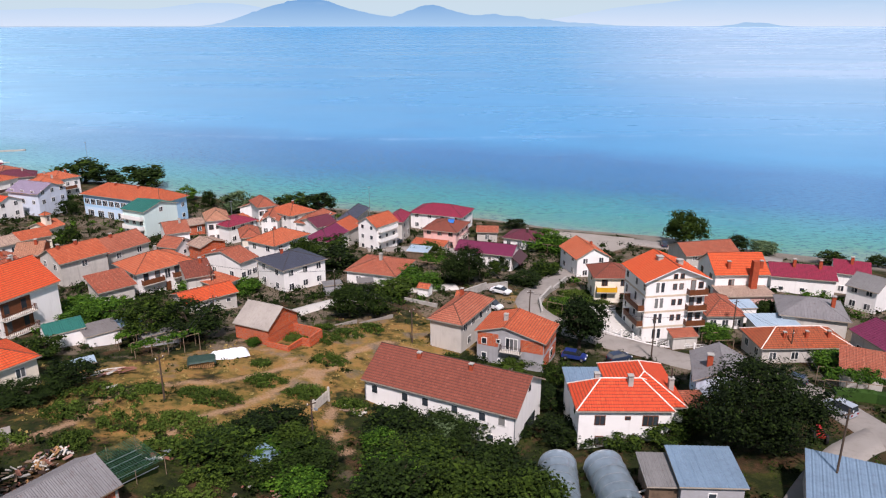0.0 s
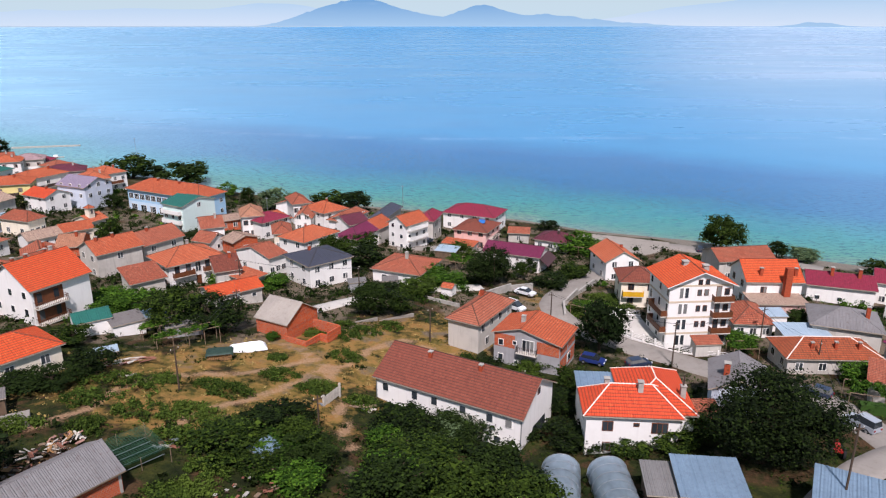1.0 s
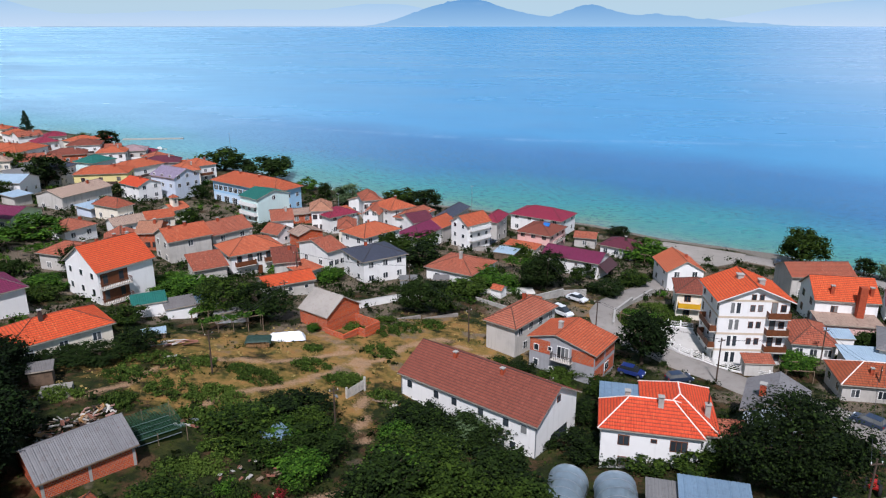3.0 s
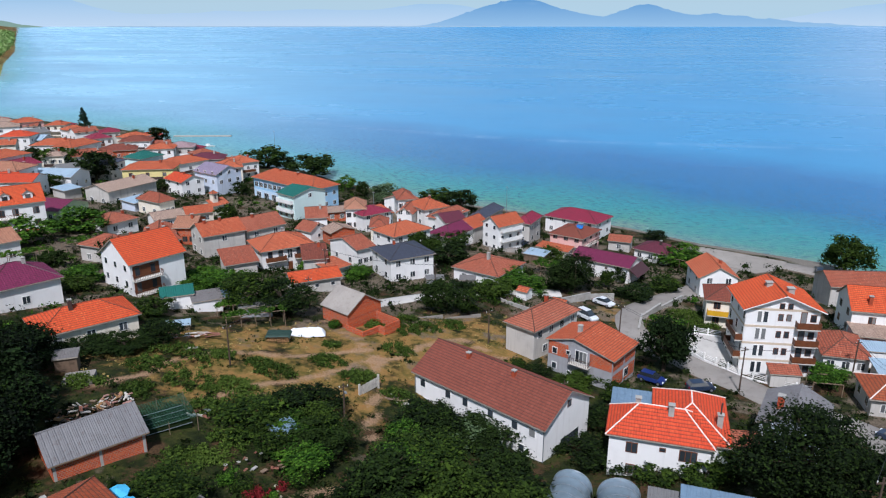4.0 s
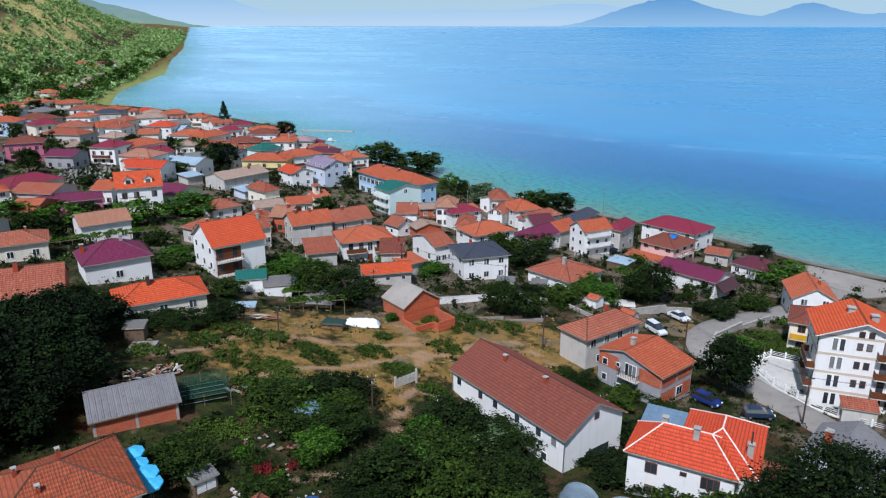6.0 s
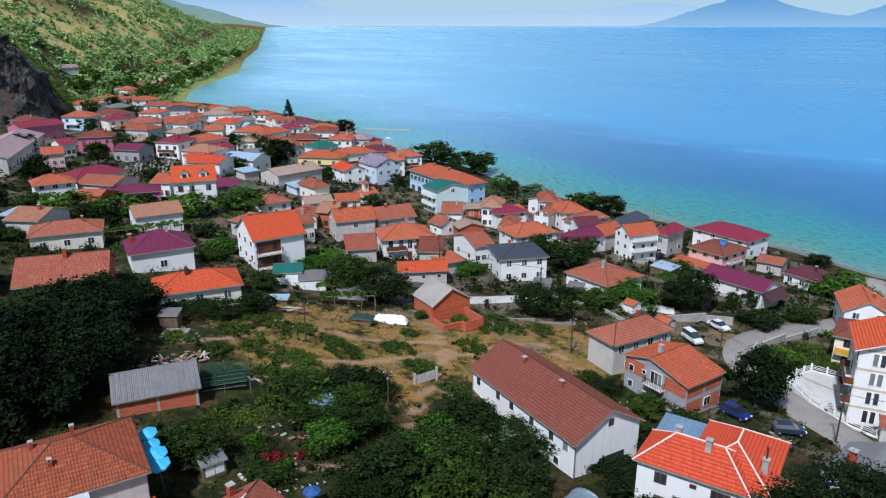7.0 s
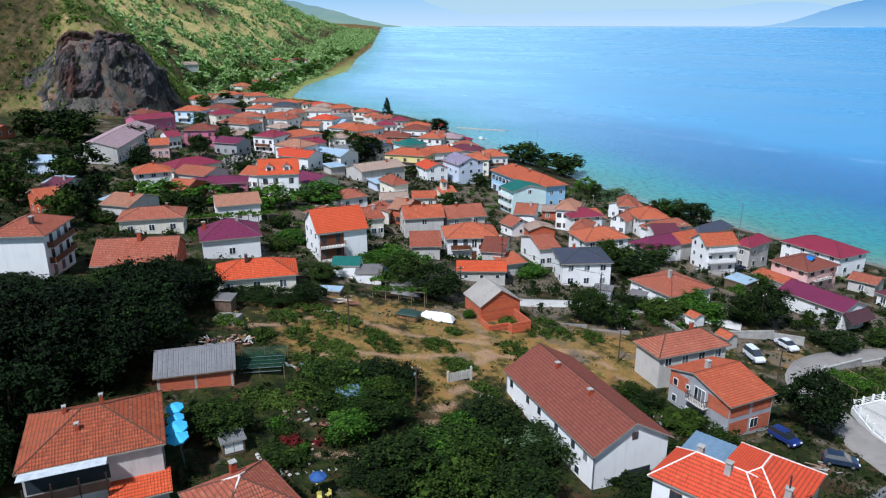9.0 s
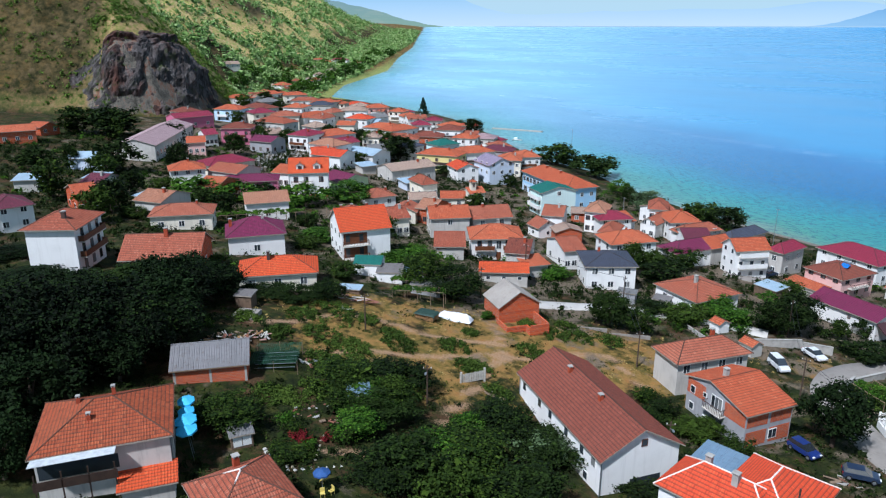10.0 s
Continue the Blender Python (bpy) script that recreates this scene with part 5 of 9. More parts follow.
ob = house(21.1, 182.1, -25.1, 8.9, 7.6, 3.0, "hip", 1.8, "plum", "white", rib=0.42, win="F3x1 R2x1", label="white bungalow with a dark plum hipped roof", chim=((1.2, -1.0, 0.9, 0.5, IRON),))
ob = house(33.2, 134.2, -1.0, 7.5, 7.5, 5.5, "hip", 2.0, "brown", "cream", rib=0.36, label="cream house with a brown roof and yellow balcony")
YELLOW = plain("yellow_paint", "d9a520", 0.6, 0.1)
balcony(ob, 7.5, 7.5, "F", -3.5, 0.5, 2.7, 1.0, YELLOW, SLAB, True)
windows(ob, 7.5, 7.5, "F2x2 R2x2 L1x2", TRIM_BROWN)
ob = house(58.6, 135.9, 2.0, 10.6, 9.0, 5.5, "gx", 3.2, "bright", "white", rib=0.36, label="white house with a steep bright orange roof")
for u in (-2.0, 2.6):
    window(ob, on_side("F", 10.6, 9.0, u, 3.2), 1.2, 1.3, TRIM_BROWN)
windows(ob, 10.6, 9.0, "L2x2 R2x2", TRIM_BROWN)
for cx in (-2.4, 4.2):
    chimney(ob, cx, -3.4, 6.3, 1.5, 0.6)
wing(ob, -0.5, -7.0, 0, 10.0, 5.0, 2.9, "mono", 0.3, "tan", "pink", rib=0.6)
bm = bmesh.new()
box(bm, 1.2, 2.4, -6.4, -5.2, -2, 8.8)
part("tall_chimney", bm, BRICKP, ob, "tall brick chimney stack")

# houses on the coast below the hill
house(-496, 350, 75, 11.3, 9, 3.2, 'gx', 2.0, 'tan', 'white', label='white house on the coast below the hill', rib=0, win='F3x1')
house(-771, 586, 91, 21.3, 9, 3.2, 'hip', 2.0, 'orange', 'white', label='white house on the coast below the hill', rib=0, win='F3x1')
house(-865, 690, 80, 22.0, 9, 5, 'hip', 2.0, 'crimson', 'white', label='white house on the coast below the hill', rib=0, win='F3x1')
house(-636, 508, 99, 14.4, 9, 3, 'gx', 2.0, 'tan', 'white', label='white house on the coast below the hill', rib=0, win='F3x1')
house(-654, 491, 92, 14.0, 9, 3, 'gx', 2.0, 'tan', 'white', label='white house on the coast below the hill', rib=0, win='F3x1')
house(-554, 427, 75, 14.7, 9, 3, 'gx', 2.0, 'tan', 'grey', label='grey house on the coast below the hill', rib=0, win='F3x1')
house(-473, 295, 80, 11.4, 9, 3, 'gx', 2.0, 'tan', 'grey', label='grey house on the coast below the hill', rib=0, win='F3x1')
house(-483, 350, 89, 7.2, 9, 3, 'gx', 2.0, 'rust', 'white', label='white house on the coast below the hill', rib=0, win='F3x1')
house(-457, 314, 73, 9.6, 9, 3.2, 'hip', 2.0, 'orange', 'white', label='white house on the coast below the hill', rib=0, win='F3x1')
house(-421, 285, 66, 10.9, 9, 3.2, 'gx', 2.0, 'rust', 'white', label='white house on the coast below the hill', rib=0, win='F3x1')
for x, y, r, w, ti in ((-489, 350, 36, 13, 'orange'), (-580, 453, 36, 11, 'tan'), (-712, 559, 36, 11, 'red'), (-760, 614, 36, 23, 'crimson'), (-532, 413, 36, 6, 'orange'), (-520, 384, 36, 8, 'rust'), (-731, 618, 36, 12, 'orange')):
    house(x, y, r, w, 10, 5, "hip", 2.4, ti, "white", label="white house by the reeds below the hill", rib=0, win="F3x2")

# ---- houses of the village ----
house(2.3, 109.4, -27.5, 5.6, 12.0, 5.5, 'hip', 2.0, 'rust', 'grey', label='grey rendered two-storey house with a weathered tiled roof', win='R4x1@1 R2x1 B2x2', chim=((-1.2, 2.5),))
house(-14.2, 142.1, -19.1, 10.9, 10.8, 3.2, 'hip', 1.9, 'rust', 'white', label='low white house with a red hipped tile roof', win='F2x1 R2x1 L2x1', chim=((0.5, -1.0, 1.2, 0.6, CONCRETE),))
house(-32.5, 138.1, -45.1, 9.8, 10.0, 5.5, 'hip', 1.8, 'dark', 'white', label='white two-storey house with a dark slate-grey roof', win='F2x2 R3x2 L2x2', chim=((-1.0, -1.5, 0.8, 0.5),))
house(-77.5, 82.6, 62.0, 10.4, 9.0, 4.1, 'hip', 2.6, 'magenta', 'white', label='white house with a plum-red hipped roof', win='F1x1 R2x1', chim=((1.5, -0.6, 0.8, 0.5, CONCRETE), (-4.6, 1.0, 1.4, 0.6)))
house(-58.4, 75.7, 56.0, 12.6, 8.0, 3, 'hip', 2.0, 'bright', 'cream', label='low house with a bright orange hipped roof among trees', win='F3x1 R2x1', chim=((-1.5, -0.8, 1.3, 0.5, IRON),))
house(-74.1, 63.5, 51.4, 12.7, 10.5, 3.6, 'gx', 3.0, 'rust', 'brick', label='brick house with a wide rust-red gabled roof', win='F3x1@0 R1x1', chim=((0.3, -0.7, 1.3, 0.6),))
house(-102.7, 79.8, 57.1, 12.5, 8.0, 3.5, 'hip', 1.7, 'rust', 'cream', label='cream single-storey house with a weathered tile roof', win='F3x1 R2x1', chim=((3.0, -0.5, 0.7, 0.4),))
house(-136.8, 115.2, 55.2, 16.1, 8.0, 3.2, 'hip', 1.4, 'magenta', 'rose', label='rose-pink low house with a magenta roof', win='F4x1 R2x1')
house(-150.0, 103.2, 68.3, 9.3, 8.0, 5, 'hip', 2.0, 'orange', 'white', label='white two-storey house with an orange pyramid roof', win='F3x2 R2x2', chim=((0.5, -0.5, 0.7, 0.5),))
house(-161.7, 121.4, 87.0, 14.8, 10.0, 4, 'hip', 2.0, 'crimson', 'cream', label='long hall with a crimson two-level roof and glazed front', win='F6x1 R2x1', size=(2.0, 2.0), base=0.6)
house(-180.0, 87.4, 45.2, 10.2, 7.0, 3.6, 'gx', 1.5, 'bluesheet', 'paleblue', label='shed with a pale blue sheet roof', rib=0.8)
house(-157.5, 64.7, 57.8, 5.5, 6.0, 3, 'mono', 0.6, 'bluesheet', 'grey', label='shed with a flat pale metal roof', rib=0.8, name='shed', category='shed')
house(-119.7, 50.6, 88.7, 7.1, 9.3, 5, 'hip', 1.8, 'plum', 'white', label='white house with a dark plum tiled roof', win='F2x2 R3x2')
house(-228.6, 80.9, 78.1, 11.2, 8.0, 4, 'gx', 1.8, 'orange', 'brick', label='brick farmhouse with an orange roof below the hillside', win='F3x1')
house(-244.0, 93.4, 116.7, 8.5, 7.0, 3, 'gy', 1.5, 'orange', 'brick', label='small brick house with an orange gabled roof', win='F2x1')
house(-128.7, 142.9, 90.6, 10.2, 10.1, 3.2, 'gy', 1.8, 'magenta', 'green', label='pale green house with a magenta gabled roof', win='F2x1 L2x1')
house(-88.4, 115.4, -6.3, 9.0, 7.0, 4, 'hip', 1.8, 'rust', 'grey', label='grey house with an old tiled roof beside trees', win='F2x1')
house(-107.5, 138.1, 72.2, 7.9, 8.0, 3, 'hip', 1.8, 'rust', 'white', label='small white house with a rust tile roof', win='F2x1', chim=((2.4, -0.5, 0.8, 0.5),))
house(-91.1, 134.3, 36.3, 6.4, 7.0, 3, 'gy', 1.6, 'rust', 'cream', label='cream cottage with a gabled brown tile roof', win='F2x1', chim=((0.8, -1.0, 0.9, 0.5),))
house(-100.7, 149.0, 54.4, 7.4, 6.0, 3, 'gx', 1.4, 'tan', 'white', label='long low house with a grey-brown tile roof', win='F3x1', rib=0.5)
house(-99.1, 160.0, 45.2, 6.8, 7.0, 3, 'gx', 1.4, 'orange', 'cream', label='low cream house with an orange roof', win='F2x1 R1x1')
house(-101.8, 171.8, 67.9, 4.9, 6.0, 3, 'gx', 1.4, 'orange', 'cream', label='cream house with a small tiled turret', win='F2x1 R1x1')
house(-75.2, 133.8, 53.8, 9.4, 8.0, 5.5, 'gx', 2.2, 'orange', 'grey', label='grey rendered house with an orange gabled roof', win='F1x1@1 L2x2 B3x2', chim=((-3.0, -0.5, 0.7, 0.5), (0.5, -0.4, 0.7, 0.5)))
house(-71.2, 144.0, 59.4, 9.9, 8.0, 5.5, 'gx', 2.3, 'rust', 'grey', label='grey rendered house with a rust tile roof', win='F2x1@1 R2x2', chim=((-1.5, -0.5, 0.7, 0.5),))
house(-62.6, 121.8, 45.2, 6.1, 6.0, 3, 'mono', 1.6, 'rust', 'grey', label='lean-to with a long rust tile roof', name='shed', category='shed')
house(-44.3, 118.9, 41.1, 9.4, 6.0, 2.8, 'gx', 1.2, 'bright', 'grey', label='low outbuilding with a bright orange tile roof', win='F3x1', size=(0.9, 0.8), base=1.2)
house(-127.9, 194.3, -23.4, 10.1, 7.8, 5, 'gx', 1.8, 'red', 'white', label='white house with a red gabled roof', win='R2x2 F2x2', chim=((1.0, -0.4, 0.7, 0.5),))
house(-121.6, 203.9, -20.2, 11.9, 9.8, 7, 'gx', 2.4, 'lilac', 'paleblue', label='tall pale blue house with a lilac-grey roof', win='R3x2@1 F3x2@1')
house(-56.5, 157.6, -38.2, 4.9, 6.5, 3.5, 'gx', 1.2, 'tan', 'brick', label='unrendered brick house with a faded tan roof', win='R1x1')
house(-63.8, 157.2, -19.7, 5.1, 5.5, 3, 'gx', 1.8, 'rust', 'white', label='small white gabled house with a rust roof', win='R1x2 F1x1', size=(0.9, 1.0))
house(-69.4, 183.1, 35.9, 5.8, 6.0, 3, 'gx', 1.0, 'tan', 'brick', label='open brick shed with a faded tile roof', win='F2x1', name='shed', category='shed')
house(-55.8, 176.4, 54.5, 8.8, 8.0, 5, 'hip', 1.6, 'crimson', 'white', label='white lakeside house with a crimson roof', win='F3x2')
house(-43.4, 190.9, -41.6, 9.8, 8.2, 5.5, 'hip', 2.0, 'orange', 'white', label='white lakeside house with an orange hipped roof', win='F2x2 R2x2', chim=((0.5, 0.2, 0.7, 0.5),))
house(-48.1, 186.5, 4.4, 4.3, 8.0, 4, 'gy', 1.8, 'rust', 'white', label='narrow white gabled house with a small balcony', win='F2x2')
house(-39.5, 157.3, -31.6, 8.3, 11.1, 5.5, 'hip', 2.0, 'orange', 'white', label='white two-storey house with an orange hipped roof', win='R3x2 F2x2', chim=((-2.0, 1.0, 0.7, 0.4),))
house(-48.4, 165.0, 18.8, 4.0, 8.0, 4.5, 'hip', 1.6, 'rust', 'cream', label='cream house with an old tiled roof', win='F2x1')
house(-35.8, 185.8, -24.5, 4.4, 12.0, 4.5, 'hip', 1.8, 'rust', 'white', label='white house with a brown tile roof near the water', win='R3x1@1 F1x1')
house(-26.2, 191.6, -11.9, 4.2, 13.7, 5, 'hip', 1.8, 'dark', 'grey', label='grey house with a dark slate-coloured roof', win='R3x1 F1x1')
house(-13.0, 184.9, -9.7, 4.0, 9.1, 6, 'hip', 1.8, 'crimson', 'grey', label='grey-brown house with a crimson roof and balcony', win='R2x2 F1x2')
house(11.6, 188.8, -5.3, 5.5, 6.0, 3, 'gx', 1.0, 'rust', 'grey', label='low grey boathouse with a rust tile roof', win='F1x1', name='shed', category='shed')
house(32.2, 155.8, 12.5, 7.7, 10.0, 5, 'gy', 2.4, 'orange', 'white', label='white house with an orange gabled roof near the beach', win='F2x2 L2x2', chim=((1.5, 0, 0.8, 0.5),))
house(60.2, 156.8, 11.9, 13.1, 8.0, 5, 'gx', 2.0, 'rust', 'grey', label='wide house with a rust tile roof near the beach', win='F3x2')
house(74.8, 140.0, -15.2, 12.2, 8.0, 4, 'gx', 1.8, 'crimson', 'white', label='long white house with a crimson roof', win='F3x1 R1x1', size=(1.0, 0.9), chim=((-1.5, -1.0, 1.5, 0.6), (3.5, -1.0, 1.6, 0.6)))
house(86.4, 141.6, -24.4, 6.5, 8.0, 5, 'gx', 1.8, 'crimson', 'white', label='white house with a crimson gabled roof', win='F2x1', chim=((0, -1.0, 1.3, 0.6),))
house(83.1, 128.6, -51.8, 5.4, 8.0, 5, 'gx', 1.8, 'grey', 'white', label='white house with a grey sheet roof and covered terrace', win='F2x2')
house(63.6, 113.8, -18.3, 10.2, 9.0, 4, 'hip', 2.0, 'asbestos', 'grey', label='old house with a wide grey fibre-cement roof', win='F2x1', chim=((3.2, -1.0, 1.8, 0.6),), rib=0.5)
house(49.0, 118.4, 0.1, 6.4, 9.0, 3, 'hip', 2.0, 'rust', 'white', label='small house with a rust tile roof and wooden porch', win='F3x1')
house(55.6, 110.6, 2.0, 6.9, 4.0, 2.8, 'mono', 0.3, 'bluesheet', 'grey', label='shed with a flat pale sheet roof', name='shed', category='shed', rib=0.8)
house(55.2, 101.6, -88.4, 6.9, 13.8, 3, 'hip', 2.0, 'terracotta', 'grey', label='single-storey house with a weathered red hipped roof', win='R4x1 F2x1', chim=((2.0, -3.0, 0.8, 0.42), (2.0, 0.5, 0.9, 0.42), (2.0, 4.0, 0.9, 0.42)), ridge_mat=RIDGE_WHITE)
house(69.1, 98.9, -82.8, 8.3, 8.0, 4, 'gx', 1.8, 'magenta', 'grey', label='house with a magenta sheet roof', win='F2x1', rib=0.6)
house(59.1, 90.1, -27.2, 5.1, 6.0, 3, 'mono', 1.0, 'rust', 'grey', label='lean-to with a dusty red tile roof', name='shed', category='shed')
house(36.2, 84.0, -15.8, 6.5, 8.5, 4.5, 'gy', 1.8, 'asbestos', 'paleblue', label='pale blue house with a grey gabled sheet roof', win='L2x1', rib=0.5, chim=((-1.6, -1.5, 1.4, 0.7),))
house(-356.7, 236.0, 14.6, 16.2, 8.8, 6.1, 'hip', 2.0, 'orange', 'white', label='two-storey white house with a orange tile roof in the village', rib=0.45, win='F3x2 R2x2 L1x1')
house(-274.2, 185.3, 32.6, 13.4, 8.9, 6.1, 'hip', 2.0, 'orange', 'blue', label='two-storey pale blue house with a orange tile roof in the village', rib=0.45, win='F3x2 R2x2 L1x1')
house(-281.4, 205.6, 6.1, 17.0, 9.5, 6.2, 'hip', 2.0, 'brown', 'grey', label='two-storey grey house with a brown tile roof in the village', rib=0.45, win='F3x2 R2x2 L1x1')
house(-273.0, 189.3, 96.1, 6.5, 10.5, 4.3, 'gx', 1.7, 'tan', 'concrete', label='low unpainted grey house with a faded tan roof in the village', rib=0.45, win='F3x1 R2x1 L2x1')
house(-262.0, 194.3, 80.0, 10.8, 9.1, 6.0, 'hip', 2.0, 'crimson', 'cream', label='two-storey cream house with a crimson roof in the village', rib=0.45, win='F3x2 R2x2 L1x1')
house(-215.3, 156.0, 49.5, 11.6, 9.2, 6.2, 'hip', 2.0, 'brown', 'rose', label='two-storey pink house with a brown tile roof in the village', rib=0.45, win='F3x2 R2x2 L1x1')
house(-227.9, 181.3, 15.1, 17.0, 8.8, 6.5, 'hip', 2.0, 'rust', 'grey', label='two-storey grey house with a rust-red tile roof in the village', rib=0.45, win='F3x2 R2x2 L1x1')
house(-195.1, 174.3, 19.5, 9.5, 10.8, 6.4, 'hip', 2.0, 'crimson', 'white', label='two-storey white house with a crimson roof in the village', rib=0.45, win='F3x2 R2x2 L1x1')
house(-258.6, 156.8, 87.7, 17.0, 10.5, 4.6, 'gx', 1.7, 'crimson', 'rose', label='low pink house with a crimson roof in the village', rib=0.45, win='F3x1 R2x1 L2x1')
house(-213.1, 141.8, 79.5, 4.8, 9.0, 4.3, 'gx', 1.7, 'crimson', 'white', label='low white house with a crimson roof in the village', rib=0.45, win='F3x1 R2x1 L2x1')
house(-376.7, 254.2, 21.0, 13.4, 10.1, 4.5, 'gx', 1.7, 'tan', 'white', label='low white house with a faded tan roof in the village', rib=0.45, win='F3x1 R2x1 L2x1')
house(-334.1, 242.4, 80.0, 11.6, 10.6, 6.1, 'hip', 2.0, 'grey', 'concrete', label='two-storey unpainted grey house with a grey sheet roof in the village', rib=0.45, win='F3x2 R2x2 L1x1')
house(-399.3, 286.7, 100.6, 17.0, 8.7, 6.1, 'hip', 2.0, 'orange', 'white', label='two-storey white house with a orange tile roof in the village', rib=0.45, win='F3x2 R2x2 L1x1')
house(-388.3, 296.1, 62.8, 16.2, 10.2, 6.1, 'hip', 2.0, 'orange', 'cream', label='two-storey cream house with a orange tile roof in the village', rib=0.45, win='F3x2 R2x2 L1x1')
house(-342.2, 273.7, 46.1, 17.0, 8.9, 6.1, 'hip', 2.0, 'rust', 'white', label='two-storey white house with a rust-red tile roof in the village', rib=0.45, win='F3x2 R2x2 L1x1')
house(-306.4, 260.2, 41.6, 13.4, 8.7, 6.5, 'hip', 2.0, 'dark', 'grey', label='two-storey grey house with a dark grey roof in the village', rib=0.45, win='F3x2 R2x2 L1x1')
house(-324.8, 276.5, 98.2, 15.3, 10.7, 6.4, 'hip', 2.0, 'orange', 'grey', label='two-storey grey house with a orange tile roof in the village', rib=0.45, win='F3x2 R2x2 L1x1')
house(-248.2, 198.9, 51.3, 13.2, 9.3, 6.4, 'hip', 2.0, 'rust', 'cream', label='two-storey cream house with a rust-red tile roof in the village', rib=0.45, win='F3x2 R2x2 L1x1')
house(-246.7, 213.2, 91.4, 17.0, 9.9, 6.4, 'hip', 2.0, 'orange', 'white', label='two-storey white house with a orange tile roof in the village', rib=0.45, win='F3x2 R2x2 L1x1')
house(-196.1, 187.9, 84.0, 15.7, 10.6, 6.1, 'hip', 2.0, 'orange', 'white', label='two-storey white house with a orange tile roof in the village', rib=0.45, win='F3x2 R2x2 L1x1')
house(-271.8, 257.9, 46.3, 14.6, 9.5, 6.2, 'hip', 2.0, 'tan', 'white', label='two-storey white house with a faded tan roof in the village', rib=0.45, win='F3x2 R2x2 L1x1')
house(-287.1, 287.1, 58.8, 12.5, 9.6, 6.3, 'hip', 2.0, 'orange', 'pink', label='two-storey pale pink house with a orange tile roof in the village', rib=0.45, win='F3x2 R2x2 L1x1')
house(-236.7, 242.8, 12.3, 10.4, 9.3, 4.6, 'gx', 1.7, 'bluesheet', 'white', label='low white house with a pale metal roof in the village', rib=0.45, win='F3x1 R2x1 L2x1')
house(-256.2, 261.2, 80.6, 9.4, 8.6, 4.6, 'gx', 1.7, 'grey', 'white', label='low white house with a grey sheet roof in the village', rib=0.45, win='F3x1 R2x1 L2x1')
house(-278.8, 299.6, 1.3, 10.6, 10.1, 4.6, 'hip', 2.0, 'crimson', 'white', label='low white house with a crimson roof in the village', rib=0.45, win='F3x1 R2x1 L2x1')
house(-211.6, 228.8, 22.4, 17.0, 9.8, 6.0, 'hip', 2.0, 'orange', 'white', label='two-storey white house with a orange tile roof in the village', rib=0.45, win='F3x2 R2x2 L1x1')
house(-181.2, 211.5, 42.3, 15.9, 9.4, 6.3, 'hip', 2.0, 'rust', 'white', label='two-storey white house with a rust-red tile roof in the village', rib=0.45, win='F3x2 R2x2 L1x1')
house(-203.6, 230.5, 90.9, 16.0, 9.0, 6.3, 'hip', 2.0, 'orange', 'white', label='two-storey white house with a orange tile roof in the village', rib=0.45, win='F3x2 R2x2 L1x1')
house(-184.7, 231.7, 36.1, 12.8, 9.0, 6.3, 'hip', 2.0, 'brown', 'brick', label='two-storey brick house with a brown tile roof in the village', rib=0.45, win='F3x2 R2x2 L1x1')
house(-218.2, 258.4, 60.4, 8.4, 9.2, 6.1, 'hip', 2.0, 'crimson', 'white', label='two-storey white house with a crimson roof in the village', rib=0.45, win='F3x2 R2x2 L1x1')
house(-201.8, 262.8, 29.4, 12.8, 10.4, 6.2, 'hip', 2.0, 'brown', 'white', label='two-storey white house with a brown tile roof in the village', rib=0.45, win='F3x2 R2x2 L1x1')
house(-180.3, 251.6, 26.7, 10.8, 9.9, 6.0, 'hip', 2.0, 'orange', 'white', label='two-storey white house with a orange tile roof in the village', rib=0.45, win='F3x2 R2x2 L1x1')
house(-164.3, 220.4, 80.2, 10.4, 8.8, 6.5, 'hip', 2.0, 'teal', 'mint', label='two-storey mint green house with a green roof in the village', rib=0.45, win='F3x2 R2x2 L1x1')
house(-178.1, 267.7, 5.7, 9.3, 9.1, 4.6, 'hip', 2.0, 'crimson', 'cream', label='low cream house with a crimson roof in the village', rib=0.45, win='F3x1 R2x1 L2x1')
house(-147.4, 220.2, 68.2, 15.6, 10.0, 6.3, 'hip', 2.0, 'orange', 'white', label='two-storey white house with a orange tile roof in the village', rib=0.45, win='F3x2 R2x2 L1x1')
house(-147.1, 202.7, 22.6, 16.5, 9.3, 6.2, 'hip', 2.0, 'orange', 'yellow', label='two-storey yellow house with a orange tile roof in the village', rib=0.45, win='F3x2 R2x2 L1x1')
house(-162.6, 163.6, 19.8, 12.0, 9.6, 4.7, 'gx', 1.7, 'red', 'white', label='low white house with a red tile roof in the village', rib=0.45, win='F3x1 R2x1 L2x1')
house(-163.5, 180.0, 10.9, 13.4, 10.2, 4.5, 'gx', 1.7, 'bluesheet', 'white', label='low white house with a pale metal roof in the village', rib=0.45, win='F3x1 R2x1 L2x1')
house(-150.3, 168.4, 78.1, 5.4, 5.5, 2.8, 'mono', 0.5, 'bluesheet', 'grey', label='grey shed with a pale metal roof in the village', name='shed', category='shed', rib=0.6, )
house(-135.8, 174.6, 78.6, 17.0, 10.3, 4.6, 'gx', 1.7, 'tan', 'grey', label='low grey house with a faded tan roof in the village', rib=0.45, win='F3x1 R2x1 L2x1')
house(-120.8, 164.2, 77.1, 8.1, 5.5, 2.8, 'mono', 0.5, 'bluesheet', 'paleblue', label='pale blue shed with a pale metal roof in the village', name='shed', category='shed', rib=0.6, )
house(-173.4, 170.1, 8.8, 12.9, 9.2, 6.4, 'hip', 2.0, 'old', 'white', label='two-storey white house with a weathered tile roof in the village', rib=0.45, win='F3x2 R2x2 L1x1')
